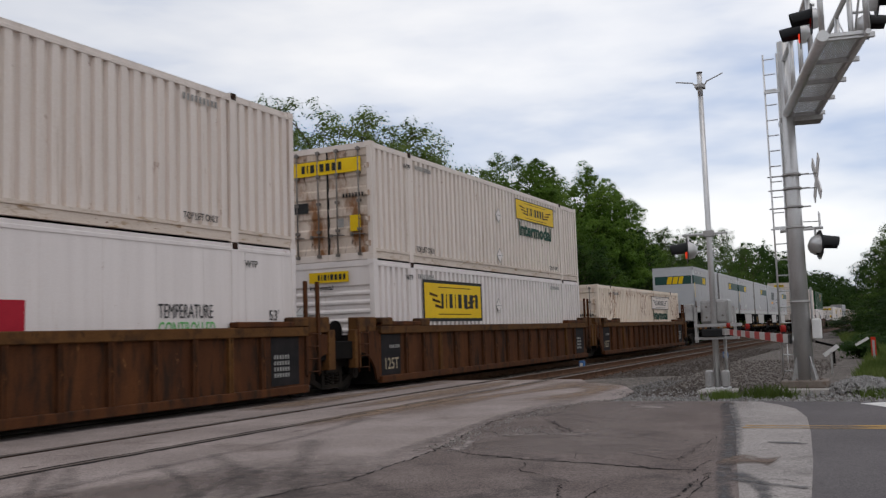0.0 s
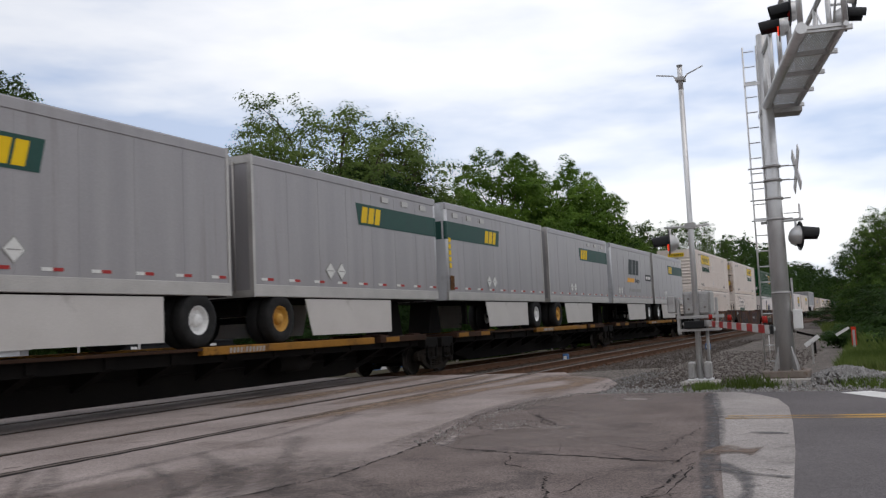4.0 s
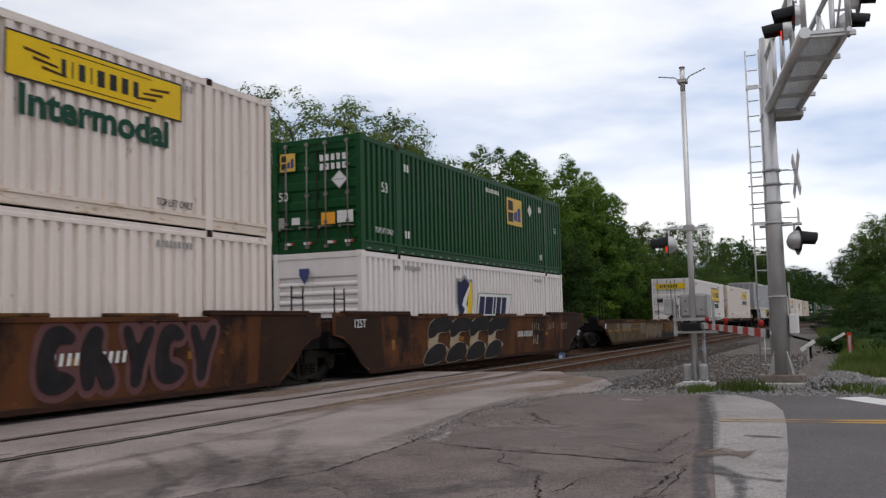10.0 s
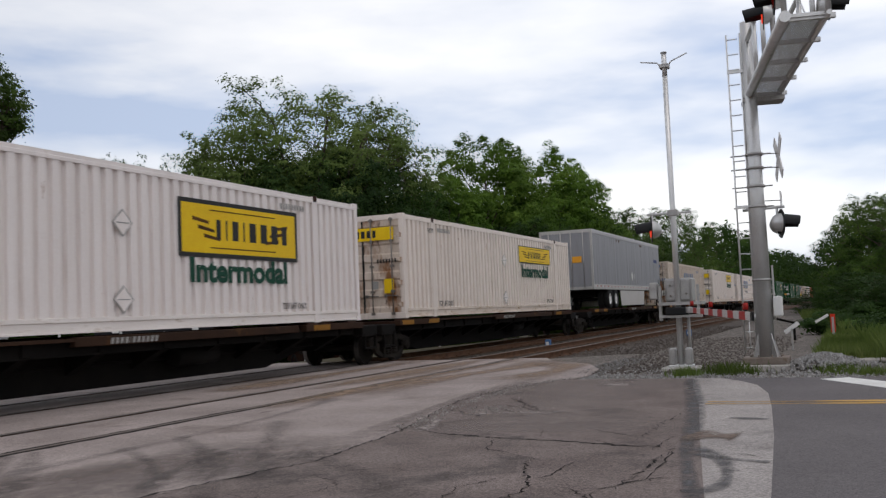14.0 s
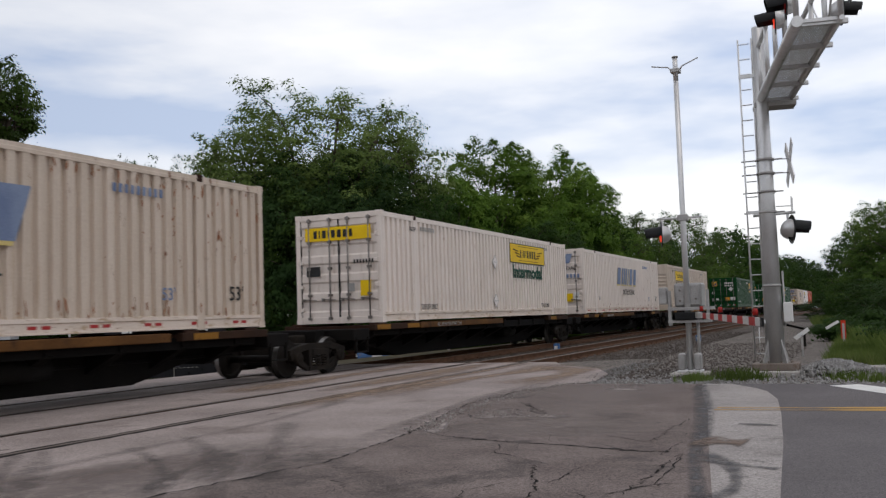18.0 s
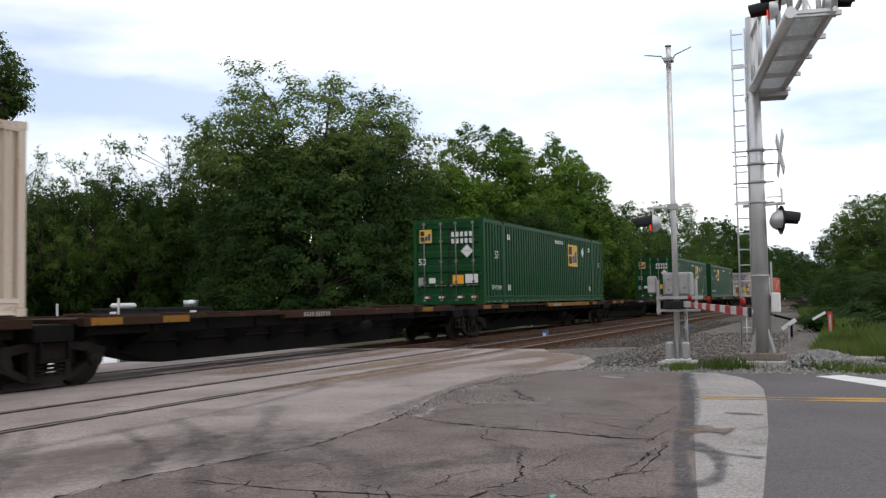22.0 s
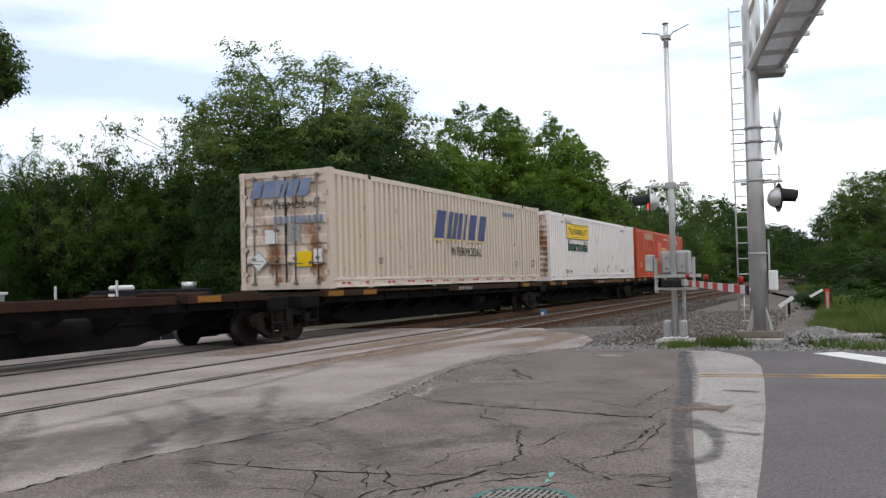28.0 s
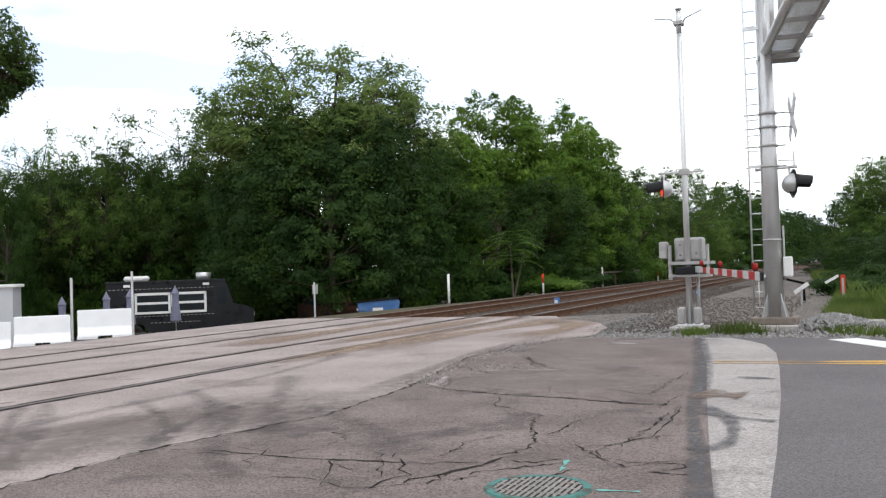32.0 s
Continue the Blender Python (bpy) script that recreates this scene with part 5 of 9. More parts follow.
def slant_logo(c, x, z, h, ink):
    k = h

    def glyphs(dx, dz):
        bm = bmesh.new()
        le = 0.34

        def sl(x0, z0, x1, z1):
            prism([(1.1 * x0 + dx + le * z0, z0 + dz), (1.1 * x1 + dx + le * z0, z0 + dz), (1.1 * x1 + dx + le * z1, z1 + dz), (1.1 * x0 + dx + le * z1, z1 + dz)], -0.003, 0, bm)
        for x0, x1 in ((0, 0.62), (0.84, 1.12), (1.22, 1.46), (1.56, 1.84), (2.02, 2.18), (2.40, 2.92), (3.18, 3.70)):
            sl(x0, 0, x1, k)
        return bm
    put("logo_block", shared(("slant_shadow", h), lambda: glyphs(-0.05, -0.07), "ink_gold"), c, m=pose(x, FACE - 0.002, z))
    put("logo_block", shared(("slant_logo", h, ink), lambda: glyphs(0, 0), ink), c, m=pose(x, FACE - 0.006, z))


def square_logo(c, x, z, size, y=FACE - 0.003, wide=1.0, mx=None):
    """A gold square with two dark blocks and two blue ones."""
    base = mx if mx is not None else pose(x, y, z) @ Matrix.Diagonal((wide, 1, 1, 1))
    b = put("sign_board", shared(("gold_square", size), lambda: bx(0, size, -0.004, 0, 0, size), "label_gold"), c, "gold square logo board", base)

    def comb():
        bm = bx(0.08 * size, 0.40 * size, -0.003, 0, 0.12 * size, 0.46 * size)
        quad_box(bm, 0.08 * size, 0.40 * size, -0.003, 0, 0.54 * size, 0.9 * size)
        return bm
    put("logo_dark", shared(("logo_dark", size), comb, "ink_black"), b, m=pose(0, -0.005, 0))

    def zig():
        bm = bmesh.new()
        for x0, x1, h in ((0.46, 0.66, 0.55), (0.70, 0.90, 0.72)):
            prism([(x0 * size, 0.18 * size), (x1 * size, 0.18 * size), (x1 * size, h * size), (x0 * size, (h - 0.08) * size)], -0.003, 0, bm)
        return bm
    put("logo_blue", shared(("logo_blue", size), zig, "ink_blue"), b, m=pose(0, -0.005, 0))
    return b


M["label_gold"] = surf("label_gold", (0.60, 0.36, 0.06), (0.66, 0.41, 0.08), 3, 0.5, 0, 0, 60, vary=0)


def green_container(s, z, paint, label, door_left=True, x_logo=10.1, reflect=True):
    c = container(s, z, paint, door_left, label, reflect=False)
    square_logo(c, x_logo, 1.52, 0.95, wide=1.58)
    mark(c, "placard_holder", shared(("placard_holder", 0.34), lambda: diamond(0.34), ["ink_white", "ink_grey"]), x_logo + 2.35 if x_logo > 8 else x_logo - 0.63, 2.2 if x_logo > 8 else 1.85)
    mark(c, "lettering", words("53", 0.26, "ink_white", 0.01), 1.05, 1.55)
    mark(c, "lettering", words("53", 0.2, "ink_white", 0.01), LEN - 0.9, 1.6)
    mark(c, "lettering", words("TOP LIFT ONLY", 0.14, "ink_white", 0.01, 0.7), 0.7, 0.48)
    mark(c, "painted_number", shared(("painted_number", "w"), lambda: bars([0.07] * 10, 0.13, 0, 0.4), "ink_white"), 8.2, 2.42)
    for x in (2.35, LEN - 2.7):
        for zz in (0.45, 2.25):
            mark(c, "stencil", shared("stencil", lambda: bars([0.1, 0.1], 0.2, 0, 0.3), "ink_white"), x, zz)
    if door_left:
        square_logo(c, 0, 0, 0.46, mx=pose(-0.03, 1.29 - 0.25, 2.1, 0, 0, -90))
        for k, zz in enumerate((2.28, 2.05)):
            put("painted_number", shared("door_codes", lambda: bars([0.1] * 5, 0.16, 0, 0.4), "ink_white"), c, m=pose(-0.03, -0.15, zz, 0, 0, -90))
        put("placard_holder", shared(("placard_holder", 0.34), lambda: diamond(0.34), ["ink_white", "ink_grey"]), c, m=pose(-0.04, -0.72, 1.78, 0, 0, -90))
        end_mark(c, decal(0.40, 0.30, "label_orange"), 1.12, 0.68, "orange placard")
        end_mark(c, decal(0.46, 0.30, "ink_white"), 0.66, 0.70, "white notice")
        end_mark(c, decal(0.18, 0.26, "ink_grey"), 2.4, 0.66, "grey plate")
        end_mark(c, decal(0.24, 0.18, "ink_white"), 2.0, 0.72, "white notice")
        put("lettering", words("53", 0.22, "ink_white", 0.01), c, m=pose(-0.04, 1.1, 1.35, 0, 0, -90))
        for y in (0.35, 0.85, 1.55, 2.1):
            end_mark(c, decal(0.2, 0.07, "ink_white"), y + 0.1, 0.2)
            end_mark(c, decal(0.1, 0.07, "gate_red"), y - 0.05, 0.2)
    if reflect:
        st = shared("edge_dash", lambda: bx(0, 0.16, -0.003, 0, 0, 0.03), "ink_grey")
        for k in range(26):
            mark(c, "edge_dash", st, 0.3 + k * 0.6, 0.05)
    return c


# bogies, cars
def side_frame():
    """A cast side frame: arched top bar, sloping tension bars, two columns with springs between, bearing boxes."""
    bm = bmesh.new()
    prism([(-1.16, 0.50), (-0.40, 0.60), (0.40, 0.60), (1.16, 0.50), (1.16, 0.60), (0.85, 0.68), (0.42, 0.73), (-0.42, 0.73), (-0.85, 0.68), (-1.16, 0.60)], -1.09, -0.97, bm)
    for f in (-1, 1):
        bar = [(f * 1.10, 0.40), (f * 1.14, 0.50), (f * 0.98, 0.50), (f * 0.42, 0.22), (f * 0.34, 0.14), (f * 0.46, 0.13)]
        prism(bar[:: f], -1.09, -0.97, bm)
        col = [(f * 0.30, 0.18), (f * 0.42, 0.18), (f * 0.42, 0.62), (f * 0.30, 0.62)]
        prism(col[:: f], -1.10, -0.96, bm)
        rod((f * 0.89, -1.17, 0.42), (f * 0.89, -0.97, 0.42), 0.125, n=14, bm=bm)
        rod((f * 0.89, -1.19, 0.42), (f * 0.89, -1.17, 0.42), 0.07, n=8, bm=bm)
        quad_box(bm, f * 0.89 - 0.14, f * 0.89 + 0.14, -1.10, -0.98, 0.50, 0.58)
    quad_box(bm, -0.42, 0.42, -1.11, -0.95, 0.12, 0.21)
    for x in (-0.19, 0.0, 0.19):
        for k in range(4):
            rod((x, -1.06, 0.215 + k * 0.062), (x, -1.06, 0.255 + k * 0.062), 0.075, n=10, bm=bm)
    quad_box(bm, -0.28, 0.28, -1.12, -0.95, 0.46, 0.60)
    bmesh.ops.recalc_face_normals(bm, faces=bm.faces)
    return bm


def wheel_mesh():
    """A wheel on the x axis of its own, its tread and flange turned, axle along y."""
    bm = bmesh.new()
    prof = [(-0.90, 0.0), (-0.90, 0.08), (-0.83, 0.10), (-0.815, 0.36), (-0.83, 0.37), (-0.83, 0.42), (-0.715, 0.425), (-0.70, 0.45), (-0.685, 0.45), (-0.68, 0.37), (-0.73, 0.34), (-0.74, 0.12), (-0.68, 0.09), (-0.68, 0.075)]
    n = 28
    rings = [[bm.verts.new((r * math.cos(2 * math.pi * i / n), y, r * math.sin(2 * math.pi * i / n))) for i in range(n)] for y, r in prof[1:]]
    c = bm.verts.new((0, prof[0][0], 0))
    for i in range(n):
        bm.faces.new((c, rings[0][i], rings[0][(i + 1) % n]))
    for k, (a, b) in enumerate(zip(rings, rings[1:])):
        for i in range(n):
            bm.faces.new((a[i], b[i], b[(i + 1) % n], a[(i + 1) % n])).material_index = 1 if k == 4 else 0
    bmesh.ops.recalc_face_normals(bm, faces=bm.faces)
    return bm


def parent_s(car):
    return next(s for ob, s, _, _ in MOVERS if ob is car)


def bogie(parent, x):
    """Under its car: a bolster, two side frames, and two wheelsets that turn."""
    b = put("bogie", shared("bogie_bolster", lambda: bx(-0.22, 0.22, -0.95, 0.95, 0.42, 0.72, bevel=0.03), "bogie"), parent, "greasy black cast steel bogie", pose(x, 0, 0))
    sf = shared("side_frame", side_frame, "bogie")
    put("brake_gear", shared("brake_gear", lambda: bx(-0.40, 0.40, -0.66, 0.66, 0.22, 0.44, bevel=0.04), "car_black"), b)
    put("side_frame", sf, b)
    put("side_frame", sf, b, m=pose(0, 0, 0, 0, 0, 180))
    wm = shared("wheel", wheel_mesh, ["wheel", "tread"])
    ax = shared("axle", lambda: rod((0, -0.7, 0), (0, 0.7, 0), 0.085, n=12), "wheel")
    for dx in (-0.89, 0.89):
        for turn in (0, 180):
            w = put("wheel", wm, b, m=pose(dx, 0, 0.42, 0, 0, turn))
            SPINNERS.append((w, parent_s(parent) + x + dx, dx, turn))
        put("axle", ax, b, m=pose(dx, 0, 0.42))
    return b


def grab_iron(parent, x, z0, z1, y=-1.42, material="car_black"):
    def make():
        bm = rod((-0.22, 0, 0), (-0.22, 0, z1 - z0), 0.02, n=6)
        rod((0.22, 0, 0), (0.22, 0, z1 - z0), 0.02, n=6, bm=bm)
        for k in range(4):
            rod((-0.22, 0, (k + 0.4) * (z1 - z0) / 4), (0.22, 0, (k + 0.4) * (z1 - z0) / 4), 0.014, n=6, bm=bm)
        return bm
    put("ladder", shared(("ladder", z1 - z0, material), make, material), parent, m=pose(x, y, z0))


def well_end(car, x, dir_, paint, z):
    """The platform over a bogie between two wells."""
    a, b = sorted((x, x + dir_ * 1.62))
    put("end_platform", shared(("end_platform", paint, dir_), lambda: bx(min(0, dir_ * 1.58), max(0, dir_ * 1.58), -1.38, 1.38, 0.76, 1.16, bevel=0.02), paint), car, m=pose(x, 0, 0))
    put("draft_sill", shared(("draft_sill", dir_), lambda: bx(min(0, dir_ * 1.6), max(0, dir_ * 1.6), -0.4, 0.4, 0.62, 0.98), "car_black"), car, m=pose(x, 0, 0))
    put("end_wall", shared(("end_wall", paint, z), lambda: bx(-0.05, 0.05, -1.36, 1.36, 0.13, z), paint), car, m=pose(x, 0, 0))


def well_ribbed(s, label, bogie_left, bogie_right=True):
    """A deep well car unit with upright ribs along its sides."""
    car = on_train(thing("well_car", label, "railway car", "well cars of the train"), s)
    L = LEN
    plate = shared("well_plate", lambda: bx(0, L + 0.2, -1.43, -1.39, 0.2, 1.36), "car_brown")
    chord = shared("well_chord", lambda: bx(0, L + 0.2, -1.52, -1.36, 1.30, 1.49, bevel=0.015), "car_ochre")
    sill = shared("well_sill", lambda: bx(0, L + 0.2, -1.52, -1.36, 0.14, 0.30, bevel=0.015), "car_brown")
    rib = shared("rib", lambda: prism([(-0.09, 0.3), (-0.02, 0.3), (-0.02, 1.3), (-0.09, 1.3)], -1.50, -1.43, prism([(-0.02, 0.3), (0.02, 0.3), (0.02, 1.3), (-0.02, 1.3)], -1.515, -1.43)), "car_ochre")
    rib2 = shared("rib_b", lambda: prism([(-0.09, 0.3), (-0.02, 0.3), (-0.02, 1.3), (-0.09, 1.3)], -1.50, -1.43, prism([(-0.02, 0.3), (0.02, 0.3), (0.02, 1.3), (-0.02, 1.3)], -1.515, -1.43)), "car_brown")
    cap = shared("end_cap", lambda: bx(0, 2.3, -1.53, -1.30, 1.488, 1.60, bevel=0.02, bm=None), "car_brown")
    cap2 = shared("corner_block", lambda: bx(0, 0.55, -1.54, -1.28, 1.488, 1.69, bevel=0.03), "car_ochre")
    for turn in (0, 1):
        m = pose(-0.1, 0, 0) if not turn else pose(L + 0.1, 0, 0, 0, 0, 180)
        put("side_plate", plate, car, m=m)
        put("top_chord", chord, car, "ochre top chord", m)
        put("side_sill", sill, car, m=m)
        put("end_cap", cap, car, m=m)
        put("end_cap", cap, car, m=m @ pose(L + 0.2 - 2.3, 0, 0))
        put("corner_block", cap2, car, m=m)
        put("corner_block", cap2, car, m=m @ pose(L + 0.2 - 0.55, 0, 0))
        put("corner_block", cap2, car, m=m @ pose(2.0, 0, -0.02))
        for k in range(15):
            put("rib", rib if k in (2, 13) else rib2, car, m=m @ pose(1.35 + k * 0.965, 0, 0))
    put("well_floor", shared("well_floor", lambda: bx(-0.1, L + 0.1, -1.39, 1.39, 0.12, 0.20), "car_black"), car)
    black = shared("black_panel", lambda: bx(0, 0.95, -0.006, 0, 0, 0.98), "graf_black")
    mark(car, "stencil_panel", black, 0.0, 0.31, "black stencil panel", -1.432)
    mark(car, "stencil_panel", black, L - 1.1, 0.33, "black stencil panel", -1.432)
    mark(car, "lettering", words("125T", 0.27, "ink_cream", 0.01, 0.9), 0.12, 0.45, "", -1.441)
    mark(car, "painted_number", shared("car_stencil", lambda: bars([0.05] * 6, 0.08, 0, 0.5), "ink_grey"), 0.4, 0.95, "", -1.441)
    for zz in (0.5, 0.62, 0.74, 0.86):
        mark(car, "painted_number", shared("car_stencil", lambda: bars([0.05] * 6, 0.08, 0, 0.5), "ink_grey"), L - 1.0, zz, "", -1.441)
    for x, d in ((-0.1, -1), (L + 0.1, 1)):
        well_end(car, x, d, "car_black", 1.3)
        for side in (-1, 1):
            arch = [(0.0, 0.22)] + [(0.10 + 0.85 * (1 - math.cos(a)), 0.22 + 0.70 * math.sin(a)) for a in (0.0, 0.4, 0.8, 1.2, 1.5)] + [(1.0, 0.95), (1.0, 1.30), (0.0, 1.40)]
            web = shared(("end_web", d), lambda: prism([(d * px, pz) for px, pz in arch][:: d], -0.03, 0.03), "car_brown")
            put("end_web", web, car, "brown end web arched over the bogie", pose(x, side * 1.40, 0))
            put("end_box", shared("end_box", lambda: bx(-0.42, 0.42, -0.14, 0.14, 0, 0.34, bevel=0.02), "car_ochre"), car, "ochre box on the end platform", pose(x + d * 0.52, side * 1.3, 1.36))
            put("end_bracket", shared("end_bracket", lambda: bx(-0.13, 0.13, -0.1, 0.1, -0.75, 0.12, bevel=0.015), "car_ochre"), car, m=pose(x + d * 0.98, side * 1.36, 1.30))
        if d > 0:
            for dx in (0.0, 0.45):
                put("stanchion", shared("stanchion", lambda: bx(-0.035, 0.035, -0.035, 0.035, 0, 1.95), "car_brown"), car, "rusty upright post", pose(x + dx, -1.45, 0.5))
        grab_iron(car, x + d * (0.22 if d > 0 else 0.75), 0.45, 1.5, -1.47, "car_brown")
        put("hand_brake", shared("hand_brake", lambda: rod((0, -0.9, 1.5), (0, -0.82, 1.5), 0.24, n=14), "car_black"), car, m=pose(x + d * 1.0, 0, -0.1))
    if bogie_left:
        bogie(car, -1.6)
    if bogie_right:
        bogie(car, L + 1.6)
    return car


def well_smooth(s, label, length=LEN, bogie_left=True, bogie_right=True, art=0, high=1.60, low=1.48, ends=(1.6, 1.6)):
    """A deep well car unit with plain plate sides, stepped up at both ends."""
    car = on_train(thing("well_car", label, "railway car", "well cars of the train"), s)
    L = length

    def side():
        p, q = ends if not turn else ends[::-1]
        return prism([(0.0, 0.14), (L, 0.14), (L + 0.45, 0.40), (L + q * 0.55, 0.80), (L + q * 0.75, 0.98), (L + q, 1.05), (L + q, high - 0.03), (L - 2.1, high), (L - 2.2, low), (2.3, low), (2.2, high), (-p, high - 0.03), (-p, 1.05), (-p * 0.75, 0.98), (-p * 0.55, 0.80), (-0.45, 0.40)], -1.47, -1.41)
    lip = shared(("well_lip", L, low), lambda: bx(2.3, L - 2.2, -1.50, -1.38, low - 0.07, low + 0.012, bevel=0.01), "car_rust")
    lip2 = shared(("well_lip_end", high), lambda: bx(-1.1, 2.2, -1.50, -1.30, high - 0.09, high + 0.01, bevel=0.012), "car_maroon")
    foot = shared(("well_foot", L), lambda: bx(0.0, L, -1.49, -1.36, 0.10, 0.2, bevel=0.01), "car_maroon")
    for turn in (0, 1):
        m = pose(0, 0, 0) if not turn else pose(L, 0, 0, 0, 0, 180)
        put("side_plate", shared(("well_side", L, high, ends, turn), side, "car_rust"), car, m=m)
        put("top_chord", lip, car, m=m)
        for x in (2.9, 5.6, 8.6, 11.4):
            put("guide_block", shared(("guide_block", low), lambda: bx(0, 1.7, -1.49, -1.36, low + 0.012, low + 0.075, bevel=0.015), "car_ochre"), car, m=m @ pose(x, 0, 0))
        put("end_chord", lip2, car, m=m)
        put("end_chord", lip2, car, m=m @ pose(L - 1.1, 0, 0))
        put("side_sill", foot, car, m=m)
    put("well_floor", shared(("well_floor", L), lambda: bx(0.3, L - 0.3, -1.41, 1.41, 0.1, 0.18), "car_black"), car)
    for x, d in ((-0.1, -1), (L + 0.1, 1)):
        well_end(car, x, d, "car_black", high - 0.15)
        put("end_frame", shared(("end_frame", high), lambda: bx(-0.08, 0.08, -1.36, 1.36, 1.0, high - 0.2, bevel=0.02), "car_maroon"), car, m=pose(x + d * 1.45, 0, 0))
        grab_iron(car, x + d * 0.9, 0.45, 2.15, -1.25)
        put("step_block", shared("tank", lambda: rod((-0.4, -0.9, 1.3), (0.4, -0.9, 1.3), 0.17, n=12), "car_black"), car, m=pose(x + d * 1.0, 0, 0))
    put("reflector", decal(0.16, 0.26, "graf_gold"), car, m=pose(1.15, -1.473, 0.62))
    for x in (3.2, 5.4, L - 5.5, L - 2.8):
        put("reflector", decal(0.30, 0.13, "car_yellow"), car, m=pose(x, -1.473, 0.75))
    for x, f, q in ((0.0, 1, ends[0]), (L, -1, ends[1])):
        pts = [(x + f * px, pz) for px, pz in ((-q + 0.05, 1.08), (-q * 0.72, 1.02), (-0.5, 0.50), (0.05, 0.2), (0.75, 0.2), (0.6, high - 0.11), (-q + 0.05, high - 0.11))]
        part("black_end", prism(pts if f > 0 else pts[::-1], -0.004, 0), "car_dirty", car, "dark grimy brown end panel", pose(0, -1.471, 0))
    if art != 4:
        put("lettering", words("125T", 0.2, "ink_white", 0.01), car, m=pose(-0.75, -1.478, high - 0.38))
    if art:
        graffiti(car, art, L)
    if bogie_left:
        bogie(car, -2.0)
    if bogie_right:
        bogie(car, L + 1.6)
    return car


def brush(bm, pts, w, y=0.0):
    """A flat stroke of paint along points in x and z."""
    for (xa, za), (xb, zb) in zip(pts, pts[1:]):
        d = Vector((xb - xa, zb - za)).normalized()
        n = Vector((-d.y, d.x)) * w / 2
        e = d * w * 0.3
        prism([(xa - n.x - e.x, za - n.y - e.y), (xb - n.x + e.x, zb - n.y + e.y), (xb + n.x + e.x, zb + n.y + e.y), (xa + n.x - e.x, za + n.y - e.y)], y - 0.0015, y, bm)
        y -= 0.0004
    return bm


def blob(bm, x, z, rx, rz, y, n=18, lean=0.0):
    prism([(x + rx * math.cos(2 * math.pi * i / n) + lean * rz * math.sin(2 * math.pi * i / n), z + rz * math.sin(2 * math.pi * i / n)) for i in range(n)], y - 0.0015, y, bm)


def rounded(pts, n=2):
    """A closed outline with its corners cut round."""
    for _ in range(n):
        pts = [(a[0] * (1 - f) + b[0] * f, a[1] * (1 - f) + b[1] * f) for a, b in zip(pts, pts[1:] + pts[:1]) for f in (0.25, 0.75)]
    return pts


SPRAY_FORMS = (
    [(0.0, 0.5), (0.1, 1.0), (0.8, 1.05), (1.05, 0.85), (0.85, 0.62), (0.45, 0.66), (0.25, 0.5)],
    [(-0.05, -0.02), (0.1, 0.32), (0.55, 0.52), (0.95, 0.42), (0.85, 0.05), (0.35, -0.04)],
    [(0.1, 0.0), (0.0, 0.6), (0.25, 1.02), (0.6, 0.95), (0.5, 0.6), (0.7, 0.5), (0.95, 0.05), (0.6, -0.05), (0.42, 0.3), (0.35, 0.0)],
    [(0.0, 0.1), (0.1, 0.9), (0.5, 1.05), (0.9, 0.85), (0.8, 0.7), (0.45, 0.75), (0.4, 0.35), (0.75, 0.3), (0.95, 0.15), (0.5, -0.06)],
    [(0.05, 0.95), (0.3, 1.02), (0.5, 0.6), (0.72, 1.0), (1.0, 0.95), (0.68, 0.4), (0.6, -0.03), (0.32, 0.0), (0.36, 0.4)],
)


def turn_of(pts):
    """-1 for a loop that runs counter-clockwise, else 1."""
    return -1 if sum(a[0] * b[1] - b[0] * a[1] for a, b in zip(pts, pts[1:] + pts[:1])) > 0 else 1


def spray(car, form, x, z, w, h, ink, y, edge="graf_cream", lean=0.25, outline=0.05, n=2):
    """One rounded sprayed shape with a pale outline."""
    pts = rounded([(x + (px + lean * pz * 0.5) * w, z + pz * h) for px, pz in SPRAY_FORMS[form]], n)
    if outline:
        grown, count = [], len(pts)
        for i, (px, pz) in enumerate(pts):
            (ax, az), (bx_, bz) = pts[i - 1], pts[(i + 1) % count]
            d = Vector((bx_ - ax, bz - az)).normalized() * outline
            grown.append((px - d.y * turn_of(pts), pz + d.x * turn_of(pts)))
        rim_ = prism(grown, -0.0015, 0.0)
        bmesh.ops.recalc_face_normals(rim_, faces=rim_.faces)
        part("spray_outline", rim_, edge, car, m=pose(0, y, 0))
    fill = bmesh.new()
    prism(pts, -0.0015, 0.0, fill)
    bmesh.ops.recalc_face_normals(fill, faces=fill.faces)
    part("spray_shape", fill, ink, car, m=pose(0, y - 0.016, 0))


def strokes(x0, x1, z, h, w, rnd, thick):
    """A row of scrawled strokes that spell nothing."""
    bm = bmesh.new()
    x = x0
    while x < x1:
        pts = [(x + w * rnd.uniform(0, 0.9), z + h * k) for k in rnd.choice(((0, 1, 0.1), (1, 0.9, 0.5, 0.1), (0.1, 0.95, 0.5, 0.9, 0), (0.9, 0.2, 0.05, 0.5)))]
        brush(bm, pts, thick)
        x += w * 1.15
    return bm


